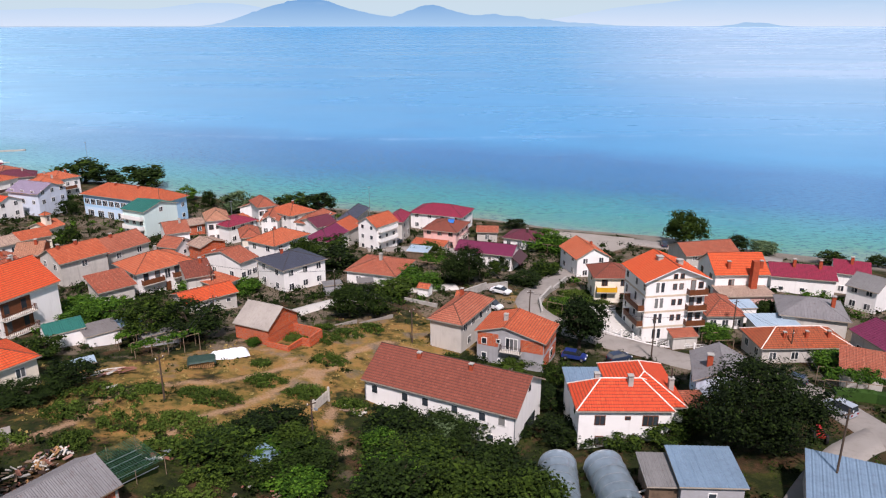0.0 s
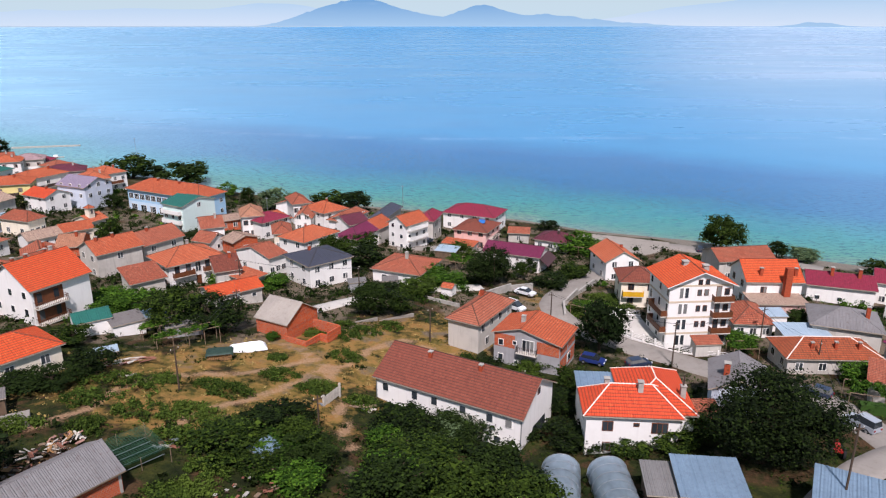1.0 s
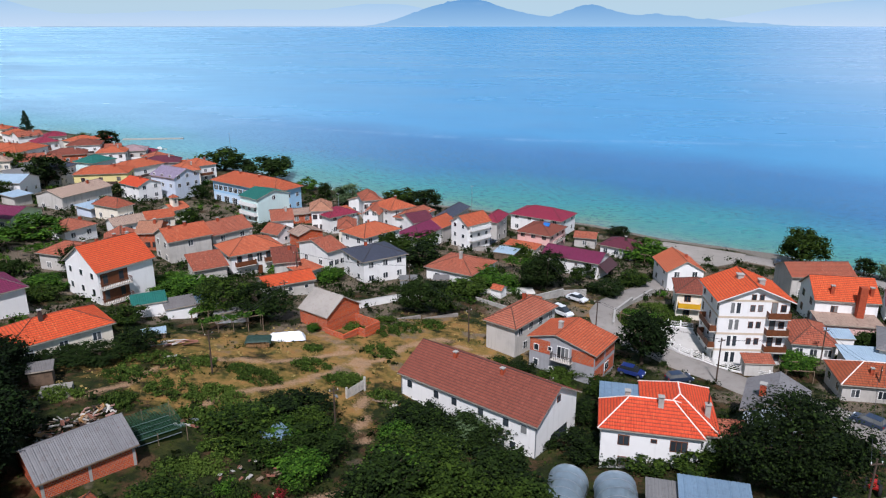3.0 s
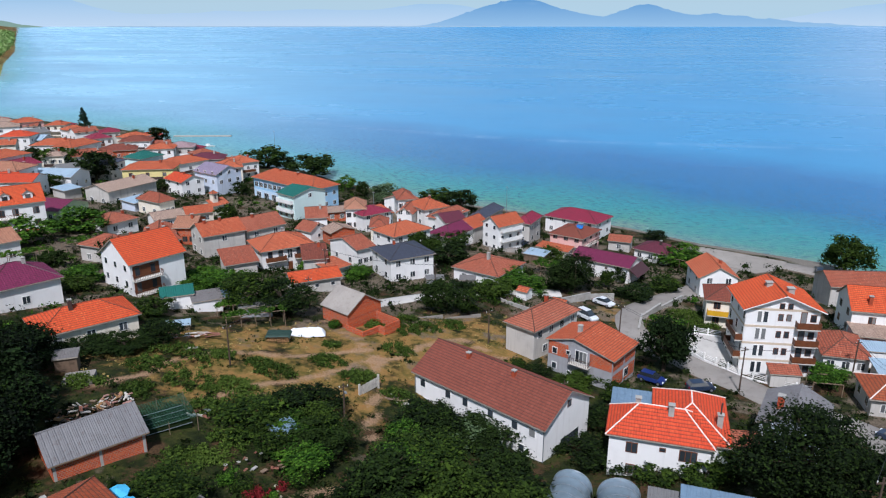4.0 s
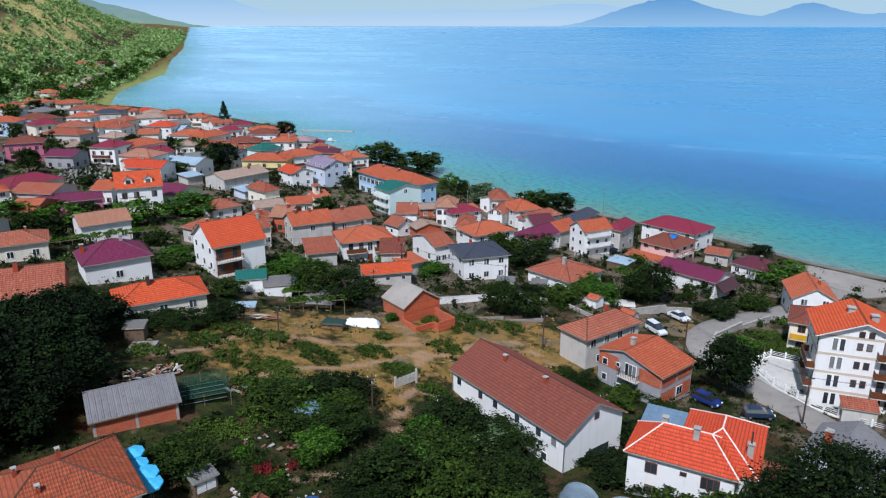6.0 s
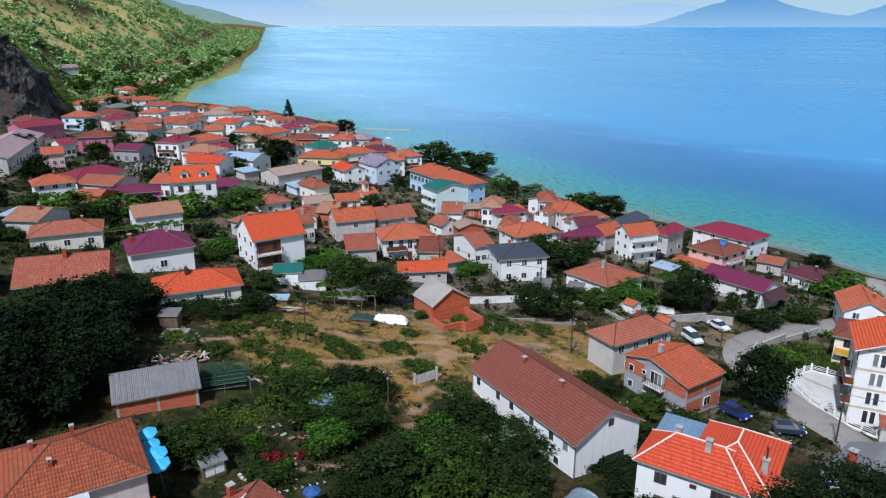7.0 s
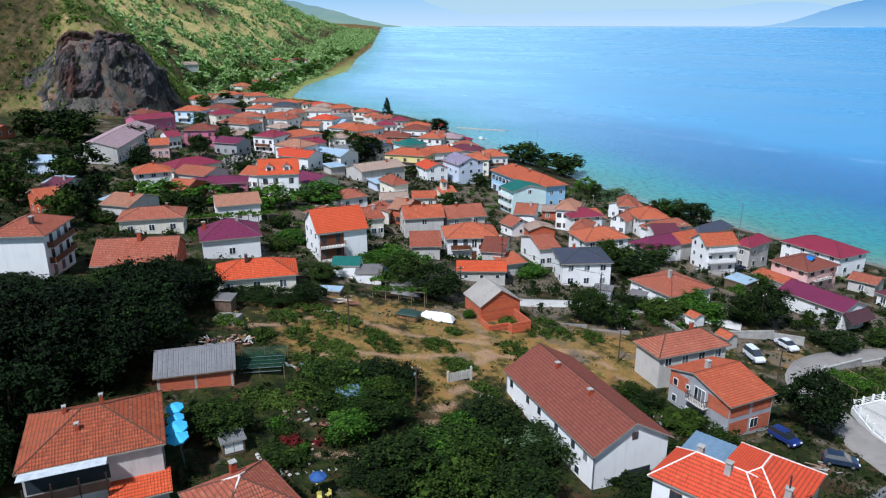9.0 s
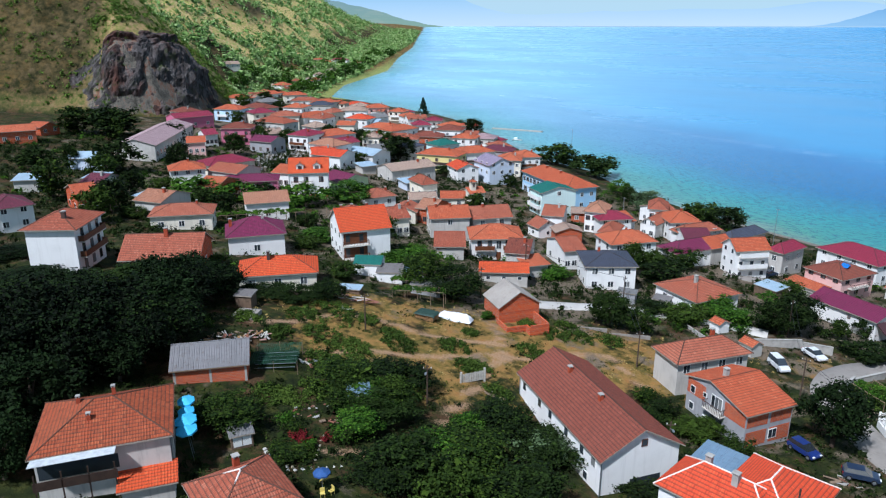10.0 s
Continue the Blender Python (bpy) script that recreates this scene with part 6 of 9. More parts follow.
house(-186.1, 184.8, 87.7, 10.4, 10.4, 4.5, 'gx', 1.7, 'crimson', 'white', label='low white house with a crimson roof in the village', rib=0.45, win='F3x1 R2x1 L2x1')
house(-128.9, 221.9, 37.4, 8.1, 10.9, 6.2, 'hip', 2.0, 'orange', 'cream', label='two-storey cream house with a orange tile roof in the village', rib=0.45, win='F3x2 R2x2 L1x1')
house(-131.4, 234.3, 55.7, 8.6, 10.5, 6.3, 'hip', 2.0, 'orange', 'white', label='two-storey white house with a orange tile roof in the village', rib=0.45, win='F3x2 R2x2 L1x1')
house(-147.4, 235.8, 25.8, 12.8, 9.0, 6.2, 'hip', 2.0, 'plum', 'concrete', label='two-storey unpainted grey house with a plum roof in the village', rib=0.45, win='F3x2 R2x2 L1x1')
house(-232.0, 223.0, 38.9, 8.2, 8.8, 4.3, 'gx', 1.7, 'orange', 'cream', label='low cream house with a orange tile roof in the village', rib=0.45, win='F3x1 R2x1 L2x1')
house(-285.4, 229.9, 30.2, 11.1, 10.9, 6.2, 'hip', 2.0, 'orange', 'white', label='two-storey white house with a orange tile roof in the village', rib=0.45, win='F3x2 R2x2 L1x1')
house(-186.8, 202.4, 28.4, 7.4, 8.5, 6.4, 'hip', 2.0, 'tan', 'cream', label='two-storey cream house with a faded tan roof in the village', rib=0.45, win='F3x2 R2x2 L1x1')
house(-165.7, 201.9, 8.3, 10.0, 8.9, 6.0, 'hip', 2.0, 'dark', 'white', label='two-storey white house with a dark grey roof in the village', rib=0.45, win='F3x2 R2x2 L1x1')
house(-213.1, 169.3, 76.6, 7.7, 9.4, 4.2, 'gx', 1.7, 'tan', 'grey', label='low grey house with a faded tan roof in the village', rib=0.45, win='F3x1 R2x1 L2x1')
house(-238.7, 236.3, 22.3, 11.8, 8.7, 6.3, 'hip', 2.0, 'red', 'white', label='two-storey white house with a red tile roof in the village', rib=0.45, win='F3x2 R2x2 L1x1')
house(-228.1, 202.2, 93.8, 8.6, 9.6, 4.3, 'hip', 2.0, 'tan', 'white', label='low white house with a faded tan roof in the village', rib=0.45, win='F3x1 R2x1 L2x1')
house(-194.3, 156.3, 20.5, 10.0, 8.6, 4.5, 'gx', 1.7, 'magenta', 'concrete', label='low unpainted grey house with a magenta roof in the village', rib=0.45, win='F3x1 R2x1 L2x1')
house(-276.5, 163.9, 8.9, 12.9, 8.9, 4.4, 'hip', 2.0, 'brown', 'grey', label='low grey house with a brown tile roof in the village', rib=0.45, win='F3x1 R2x1 L2x1')
house(-196.9, 129.1, 64.4, 5.9, 8.9, 4.4, 'gx', 1.7, 'orange', 'pink', label='low pale pink house with a orange tile roof in the village', rib=0.45, win='F3x1 R2x1 L2x1')
house(-144.8, 115.1, 17.5, 11.3, 9.7, 4.7, 'gx', 1.7, 'rust', 'grey', label='low grey house with a rust-red tile roof in the village', rib=0.45, win='F3x1 R2x1 L2x1')
house(-128.5, 101.4, 29.6, 5.8, 11.0, 4.3, 'gx', 1.7, 'orange', 'brick', label='low brick house with a orange tile roof in the village', rib=0.45, win='F3x1 R2x1 L2x1')
house(-115.2, 80.9, 25.1, 7.3, 9.8, 4.4, 'gx', 1.7, 'old', 'grey', label='low grey house with a weathered tile roof in the village', rib=0.45, win='F3x1 R2x1 L2x1')
house(-106.6, 102.4, 63.7, 9.9, 9.5, 4.3, 'gx', 1.7, 'old', 'white', label='low white house with a weathered tile roof in the village', rib=0.45, win='F3x1 R2x1 L2x1')
house(-129.7, 68.3, 84.7, 4.8, 9.7, 4.5, 'gx', 1.7, 'orange', 'brick', label='low brick house with a orange tile roof in the village', rib=0.45, win='F3x1 R2x1 L2x1')
house(-142.6, 77.4, 29.2, 5.3, 9.5, 4.3, 'gx', 1.7, 'plum', 'grey', label='low grey house with a plum roof in the village', rib=0.45, win='F3x1 R2x1 L2x1')
house(-127.2, 82.8, 20.7, 4.8, 5.5, 2.8, 'mono', 0.5, 'bluesheet', 'grey', label='grey shed with a pale metal roof in the village', name='shed', category='shed', rib=0.6, )
house(-155.7, 80.7, 39.3, 4.8, 5.5, 2.8, 'mono', 0.5, 'bluesheet', 'grey', label='grey shed with a pale metal roof in the village', name='shed', category='shed', rib=0.6, )
house(-140.3, 130.9, 27.4, 5.4, 10.7, 4.4, 'gx', 1.7, 'orange', 'white', label='low white house with a orange tile roof in the village', rib=0.45, win='F3x1 R2x1 L2x1')
house(-82.8, 123.0, 64.5, 4.8, 9.7, 4.6, 'gx', 1.7, 'rust', 'cream', label='low cream house with a rust-red tile roof in the village', rib=0.45, win='F3x1 R2x1 L2x1')
house(-87.2, 140.3, 18.3, 4.8, 9.1, 4.4, 'gx', 1.7, 'old', 'brick', label='low brick house with a weathered tile roof in the village', rib=0.45, win='F3x1 R2x1 L2x1')
house(-53.0, 197.1, 28.2, 4.8, 9.0, 6.3, 'hip', 2.0, 'rust', 'white', label='two-storey white house with a rust-red tile roof in the village', rib=0.45, win='F3x2 R2x2 L1x1')
house(-67.8, 167.9, 28.9, 5.3, 10.7, 4.7, 'gx', 1.7, 'rust', 'white', label='low white house with a rust-red tile roof in the village', rib=0.45, win='F3x1 R2x1 L2x1')
house(-60.1, 176.9, 22.6, 5.3, 8.6, 6.1, 'hip', 2.0, 'old', 'white', label='two-storey white house with a weathered tile roof in the village', rib=0.45, win='F3x2 R2x2 L1x1')
house(-56.0, 178.6, 66.8, 6.5, 9.9, 4.2, 'gx', 1.7, 'orange', 'white', label='low white house with a orange tile roof in the village', rib=0.45, win='F3x1 R2x1 L2x1')
house(-55.5, 202.0, 69.7, 5.5, 9.5, 4.3, 'gx', 1.7, 'rust', 'white', label='low white house with a rust-red tile roof in the village', rib=0.45, win='F3x1 R2x1 L2x1')
house(-92.6, 200.5, 69.7, 5.1, 10.1, 4.6, 'gx', 1.7, 'rust', 'brick', label='low brick house with a rust-red tile roof in the village', rib=0.45, win='F3x1 R2x1 L2x1')
house(-46.6, 143.2, 59.1, 4.8, 10.4, 4.5, 'gx', 1.7, 'rust', 'white', label='low white house with a rust-red tile roof in the village', rib=0.45, win='F3x1 R2x1 L2x1')
house(-34.4, 180.9, 44.9, 6.3, 8.7, 4.3, 'gx', 1.7, 'plum', 'white', label='low white house with a plum roof in the village', rib=0.45, win='F3x1 R2x1 L2x1')
house(-50.7, 132.1, 30.7, 4.8, 10.7, 4.4, 'gx', 1.7, 'brown', 'grey', label='low grey house with a brown tile roof in the village', rib=0.45, win='F3x1 R2x1 L2x1')
house(-45.1, 129.2, 63.4, 4.8, 5.5, 2.8, 'mono', 0.5, 'orange', 'grey', label='grey shed with a orange tile roof in the village', name='shed', category='shed', rib=0.6, )
house(-112.7, 160.8, 73.8, 4.8, 9.3, 4.3, 'hip', 2.0, 'rust', 'cream', label='low cream house with a rust-red tile roof in the village', rib=0.45, win='F3x1 R2x1 L2x1')
house(-169.2, 163.8, 60.2, 8.2, 10.5, 4.4, 'gx', 1.7, 'red', 'cream', label='low cream house with a red tile roof in the village', rib=0.45, win='F3x1 R2x1 L2x1')
house(-179.5, 180.1, 59.4, 4.9, 10.5, 4.2, 'gx', 1.7, 'crimson', 'white', label='low white house with a crimson roof in the village', rib=0.45, win='F3x1 R2x1 L2x1')
house(-160.6, 179.4, 47.8, 4.8, 5.5, 2.8, 'mono', 0.5, 'plum', 'grey', label='grey shed with a plum roof in the village', name='shed', category='shed', rib=0.6, )
house(-169.7, 189.5, 60.0, 7.0, 10.2, 4.5, 'gx', 1.7, 'grey', 'white', label='low white house with a grey sheet roof in the village', rib=0.45, win='F3x1 R2x1 L2x1')
house(-240.7, 213.6, 20.8, 9.7, 10.8, 6.4, 'hip', 2.0, 'rust', 'white', label='two-storey white house with a rust-red tile roof in the village', rib=0.45, win='F3x2 R2x2 L1x1')
house(-276.0, 247.2, 95.3, 9.8, 8.7, 4.7, 'hip', 2.0, 'rust', 'cream', label='low cream house with a rust-red tile roof in the village', rib=0.45, win='F3x1 R2x1 L2x1')
house(-328.6, 302.2, 98.5, 15.9, 10.9, 4.6, 'hip', 2.0, 'red', 'grey', label='low grey house with a red tile roof in the village', rib=0.45, win='F3x1 R2x1 L2x1')
house(-258.6, 287.0, 65.5, 9.6, 8.6, 4.7, 'hip', 2.0, 'orange', 'white', label='low white house with a orange tile roof in the village', rib=0.45, win='F3x1 R2x1 L2x1')
house(-222.0, 294.9, 83.0, 11.5, 8.8, 4.2, 'gx', 1.7, 'red', 'white', label='low white house with a red tile roof in the village', rib=0.45, win='F3x1 R2x1 L2x1')

# houses at the water's edge of the old village
for i, (x, y, ti) in enumerate(((-271, 290, "orange"), (-251, 285, "rust"), (-232, 281, "crimson"), (-215, 277, "orange"), (-195, 269, "rust"), (-177, 260, "pinkish"), (-159, 250, "rust"), (-142, 239, "orange"), (-302, 286, "tan"), (-324, 286, "orange"), (-285, 287, "rust"))):
    house(x, y, (28, 62, 44, 75, 35)[i % 5], (9.5, 11, 8.5, 12)[i % 4], 9, (5.8, 4.4, 6.2)[i % 3], ("hip", "gx")[i % 3 == 1], 1.9, ti, ("cream", "white", "grey")[i % 3],
          label="old village house at the water's edge", rib=0.45, win="F3x1@1 R2x1@1 L2x1")

# ---- trees and undergrowth ----
def leaf_mesh(name, centers, radii, per, size, mat, squash=0.85, up=0.35, seed=3, core=9):
    """Clumps of small leaf sprays: crossed, tilted quads round each centre."""
    rng = np.random.default_rng(seed)
    centers, radii = np.asarray(centers, float), np.asarray(radii, float)
    inner = np.tile(np.arange(per + core) < core, len(centers))   # large leaves close the heart of each clump
    per += core
    n = len(centers) * per
    c, r = np.repeat(centers, per, 0), np.repeat(radii, per)
    dirs = rng.normal(size=(n, 3))
    dirs /= np.linalg.norm(dirs, axis=1)[:, None]
    rad = r * np.where(inner, rng.uniform(0.0, 0.45, n), rng.uniform(0.66, 1.08, n))
    pos = c + dirs * rad[:, None] * np.array([1, 1, squash])
    nrm = dirs * 0.7 + rng.normal(size=(n, 3)) * 0.5 + np.array([0, 0, up])
    nrm /= np.linalg.norm(nrm, axis=1)[:, None]
    a = np.cross(nrm, rng.normal(size=(n, 3)))
    a /= np.linalg.norm(a, axis=1)[:, None]
    b = np.cross(nrm, a)
    s = (np.asarray(size) if np.ndim(size) == 0 else np.repeat(size, per)) * rng.uniform(0.6, 1.25, n)
    s = np.where(inner, np.minimum(r * 0.46, s * 2.6), s)[:, None]
    bend = nrm * s * 0.25
    v = np.stack([pos - a * s - bend, pos - b * s * 0.6, pos + a * s - bend, pos + b * s * 0.6], 1).reshape(-1, 3)
    me = bpy.data.meshes.new(name)
    me.vertices.add(4 * n)
    me.vertices.foreach_set("co", v.astype(np.float32).ravel())
    me.loops.add(4 * n)
    me.loops.foreach_set("vertex_index", np.arange(4 * n, dtype=np.int32))
    me.polygons.add(n)
    me.polygons.foreach_set("loop_start", np.arange(0, 4 * n, 4, dtype=np.int32))
    me.polygons.foreach_set("loop_total", np.full(n, 4, dtype=np.int32))
    me.update(calc_edges=True)
    me.materials.append(mat)
    return me


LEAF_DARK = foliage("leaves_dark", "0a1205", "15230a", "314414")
# near-black copy of the dark leaves, with shade in the colour
LEAF_SHADED = foliage("leaves_shaded", "050a03", "0d1807", "243814")
LEAF_MID = foliage("leaves_mid", "101d06", "22340d", "475b1a")
LEAF_LIGHT = foliage("leaves_light", "1a300b", "325412", "5a7d24")
LEAF_PALE = foliage("leaves_pale", "2f402a", "4a5e3e", "70835a")
LEAF_CON = foliage("needles", "12201a", "1d3326", "2f4a35")
HEDGE = foliage("hedge_leaves", "1d3015", "2f4a1e", "456529")


def crown_points(kind, rng, count):
    """Clump centres of a crown in a unit tree, one high and one wide."""
    out, rad = [], []
    for _ in range(count):
        if kind == "conifer":
            z = rng.uniform(0.15, 0.98)
            k = (1 - z) * 0.46 * rng.uniform(0.5, 1)
            t = rng.uniform(0, 6.283)
            out.append((k * math.cos(t), k * math.sin(t), z))
            rad.append(0.06 + 0.06 * (1 - z))
            continue
        d = rng.normal(size=3)
        d /= np.linalg.norm(d)
        k = rng.uniform(0.35, 1.0) ** 0.5
        low, half = (0.54, 0.44) if kind in ("broad", "willow", "poplar") else (0.46, 0.46)
        wide = 0.36 * (1 + 0.22 * math.sin(3 * math.atan2(d[1], d[0]) + count)) * rng.uniform(0.8, 1.12)
        out.append((d[0] * k * wide, d[1] * k * wide, low + d[2] * k * half * (0.9 if d[2] > 0 else 0.8)))
        rad.append(rng.uniform(0.1, 0.18) if count < 90 else rng.uniform(0.08, 0.15))
    return out, rad


TREES = {}


def tree_template(kind, n, mat, clumps, per, leaf, name="tree"):
    rng = np.random.default_rng(10 + n)
    ob = new(name)
    ob.empty_display_size = 0.3
    pts, rad = crown_points(kind, rng, clumps)
    bm = bmesh.new()
    top = 0.9 if kind == "conifer" else 0.5
    tube(bm, (0, 0, -0.12), (0.01, 0.0, 0.2), 0.035, 0.026, 7, False)
    tube(bm, (0.01, 0, 0.2), (0.0, 0.01, top), 0.026, 0.012, 7, False)
    if kind != "conifer":
        for i in range(0, len(pts), max(len(pts) // 9, 1)):
            p = Vector(pts[i])
            k = Vector((0.01, 0, rng.uniform(0.18, 0.4)))
            mid = k.lerp(p, 0.55) + Vector((0, 0, 0.04))
            tube(bm, k, mid, 0.014, 0.009, 5, False)
            tube(bm, mid, p, 0.009, 0.004, 5, False)
    part("trunk", bm, BARK, ob)
    me = leaf_mesh("crown", pts, rad, per, leaf, mat, seed=20 + n)
    o = new("crown", me)
    o.parent = ob
    return ob


KINDS = {
    "far": [("broad", LEAF_DARK, 44, 30, 0.036), ("broad", LEAF_MID, 42, 30, 0.036), ("broad", LEAF_DARK, 46, 30, 0.036)],
    "walnut": [("broad", LEAF_SHADED, 90, 50, 0.02), ("broad", LEAF_SHADED, 96, 50, 0.02)],
    "giant": [("broad", LEAF_DARK, 190, 150, 0.0098)],
    "far_light": [("bush", LEAF_LIGHT, 36, 32, 0.036)],
    "big": [("broad", LEAF_DARK, 94, 70, 0.016), ("broad", LEAF_MID, 90, 70, 0.016), ("broad", LEAF_DARK, 96, 68, 0.016)],
    "broad": [("broad", LEAF_DARK, 64, 46, 0.023), ("broad", LEAF_MID, 60, 46, 0.024), ("broad", LEAF_DARK, 66, 44, 0.023), ("broad", LEAF_MID, 62, 44, 0.024)],
    "light": [("bush", LEAF_LIGHT, 56, 50, 0.027), ("bush", LEAF_LIGHT, 60, 50, 0.026)],
    "bush": [("bush", LEAF_MID, 54, 46, 0.028), ("bush", LEAF_DARK, 54, 46, 0.028)],
    "pale": [("broad", LEAF_PALE, 60, 50, 0.023)],
    "willow": [("willow", LEAF_MID, 90, 56, 0.02)],
    "poplar": [("poplar", LEAF_MID, 50, 42, 0.03)],
    "conifer": [("conifer", LEAF_CON, 70, 26, 0.03)],
}
WORDS = {
    "giant": ("tree", "huge spreading dark green tree beside the street"),
    "walnut": ("tree", "dense leafy tree with shade put into its dark leaves"),
    "broad": ("tree", "broad dark green leafy tree among the houses"), "light": ("vine_canopy", "fresh light green vines, shrubs and pale far trees"),
    "bush": ("bush", "wild green bush with ragged outline"), "pale": ("tree", "grey-green tree with an airy crown"),
    "willow": ("tree", "tall round green willow standing on the shore"), "poplar": ("tree", "slim upright green garden tree"),
    "conifer": ("conifer", "dark layered conifer near the water"),
}
tree_count = 0


def tree(kind, x, y, w, h):
    """A tree of that crown width and height."""
    global tree_count
    tree_count += 1
    name, label = WORDS[kind]
    away = math.hypot(x - 20, y)
    if away > 145:
        h *= 1.2
        kind = {"broad": "far", "light": "far_light"}.get(kind, kind)
    elif kind == "broad" and w > 8:
        kind = "big"
    opts = KINDS[kind]
    i = tree_count % len(opts)
    m = pose(x, y, gz(x, y) - 0.1, 0, 0, tree_count * 77 % 360) @ Matrix.Diagonal((w / 0.82, w / 0.82, h, 1))
    if (kind, i) not in TREES:
        k, mat, clumps, per, leaf = opts[i]
        ob = tree_template(k, len(TREES), mat, clumps, per, leaf, name)
        ob.matrix_basis = m
        TREES[kind, i] = ob
        tagged(ob, label, name.replace("_", " "))
        return ob
    src = TREES[kind, i]
    keep = src.matrix_basis.copy()
    src.matrix_basis = Matrix.Identity(4)
    ob = copy_thing(src, m)
    src.matrix_basis = keep
    return ob


tree("giant", 35.0, 69.2, 14.2, 11.2)
tree("broad", -7.0, 74.2, 8.0, 4.3)
tree("broad", 0.0, 75.5, 9.2, 3.9)
tree("broad", -4.0, 64.6, 11.6, 4.9)
tree("bush", 4.6, 63.4, 10.4, 4.8)
tree("broad", 13.6, 84.8, 5.6, 3.4)
tree("bush", 14.1, 76.1, 7.2, 3.0)
tree("broad", 16.4, 74.9, 5.7, 2.6)
tree("broad", 11.3, 99.6, 5.1, 2.6)
tree("broad", -46.1, 98.6, 10.2, 7.1)
tree("broad", -40.2, 100.2, 11.2, 6.5)
tree("broad", -17.5, 116.0, 8.0, 6.5)
tree("broad", -12.4, 117.5, 6.0, 5.0)
tree("broad", 2.8, 139.5, 9.4, 7.7)
tree("broad", -24.6, 148.3, 10.4, 4.6)
tree("broad", -31.6, 155.7, 6.9, 3.9)
tree("light", -4.6, 136.3, 8.5, 3.6)
tree("light", 30.0, 176.6, 9.9, 4.2)
tree("broad", -137.7, 263.6, 18.9, 7.9)
tree("broad", -128.3, 261.9, 11.2, 4.7)
tree("broad", -111.6, 254.7, 18.3, 7.7)
tree("light", -88.9, 235.0, 8.1, 4.6)
tree("broad", -76.8, 221.5, 5.0, 4.8)
tree("pale", -65.3, 213.1, 10.7, 6.3)
tree("broad", -47.6, 215.1, 12.0, 5.6)
tree("broad", -39.6, 214.3, 12.0, 5.8)
tree("broad", 20.8, 201.2, 6.3, 2.7)
tree("willow", 64.1, 181.4, 12.3, 8.9)
tree("broad", 78.0, 179.1, 5.7, 3.8)
tree("pale", 83.2, 175.4, 8.5, 3.6)
tree("broad", 96.5, 166.7, 7.1, 3.0)
tree("broad", 108.3, 166.4, 5.9, 2.5)
tree("light", -58.5, 107.2, 9.6, 4.0)
tree("light", -64.5, 112.5, 5.1, 2.8)
tree("broad", -50.1, 73.9, 8.2, 2.6)
tree("broad", -47.5, 78.0, 6.5, 3.9)
tree("broad", -56.5, 88.4, 6.5, 3.1)
tree("broad", -19.6, 71.4, 6.6, 3.1)
tree("broad", -24.4, 63.2, 7.8, 3.3)
tree("broad", -16.4, 63.0, 7.3, 3.0)
tree("broad", 25.8, 73.1, 6.9, 2.9)
tree("bush", 20.7, 72.8, 5.6, 2.3)
tree("broad", 28.4, 74.0, 5.2, 4.0)
tree("broad", 59.7, 119.6, 7.7, 3.2)
tree("broad", 64.9, 119.0, 4.9, 2.8)
tree("broad", 70.9, 120.3, 7.1, 3.0)
tree("broad", 75.7, 145.4, 4.6, 3.3)
tree("light", 58.3, 95.0, 7.9, 3.3)
tree("light", 45.7, 110.4, 6.3, 2.6)
tree("broad", 56.9, 100.7, 5.6, 2.3)
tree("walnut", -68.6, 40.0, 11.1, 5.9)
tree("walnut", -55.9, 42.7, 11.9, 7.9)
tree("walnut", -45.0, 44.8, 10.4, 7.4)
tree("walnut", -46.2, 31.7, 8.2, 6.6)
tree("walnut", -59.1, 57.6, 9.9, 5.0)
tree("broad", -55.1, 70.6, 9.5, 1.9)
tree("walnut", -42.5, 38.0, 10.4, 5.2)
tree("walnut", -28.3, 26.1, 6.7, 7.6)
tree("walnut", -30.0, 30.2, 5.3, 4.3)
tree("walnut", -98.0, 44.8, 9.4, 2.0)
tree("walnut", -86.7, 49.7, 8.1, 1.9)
tree("broad", -81.3, 61.2, 6.3, 2.2)
tree("broad", -71.7, 69.3, 6.3, 2.1)
tree("broad", -243.5, 105.3, 16.6, 9.0)
tree("broad", -231.8, 114.2, 19.7, 10.1)
tree("broad", -172.3, 91.5, 13.9, 8.5)
tree("broad", -142.9, 65.7, 9.7, 9.0)
tree("broad", -121.1, 71.3, 8.0, 7.2)
tree("broad", -180.9, 82.1, 5.9, 6.3)
tree("broad", -138.8, 91.6, 7.8, 4.2)
tree("broad", -182.3, 72.7, 10.1, 5.3)
tree("bush", -115.1, 74.6, 6.6, 2.8)
tree("light", -127.2, 93.7, 14.9, 6.2)
tree("light", -122.9, 104.0, 12.2, 5.1)
tree("broad", -129.8, 115.7, 5.6, 2.9)
tree("bush", -103.8, 74.7, 6.3, 2.1)
tree("light", -112.7, 132.6, 13.9, 5.8)
tree("light", -114.1, 117.3, 13.2, 5.6)
tree("broad", -187.1, 202.9, 13.8, 7.8)
tree("broad", -163.1, 194.4, 12.8, 9.3)
tree("broad", -159.7, 148.2, 7.2, 3.7)
tree("broad", -200.2, 169.2, 8.0, 6.8)
tree("broad", -202.3, 207.5, 11.4, 5.7)
tree("broad", -162.5, 140.4, 6.7, 3.3)
tree("broad", -116.6, 163.0, 6.3, 5.1)
tree("broad", -135.6, 193.3, 8.6, 3.6)
tree("broad", -111.8, 201.6, 6.2, 4.2)
tree("conifer", -288.7, 326.2, 8.4, 10.1)
tree("broad", -215.0, 293.3, 10.8, 8.0)
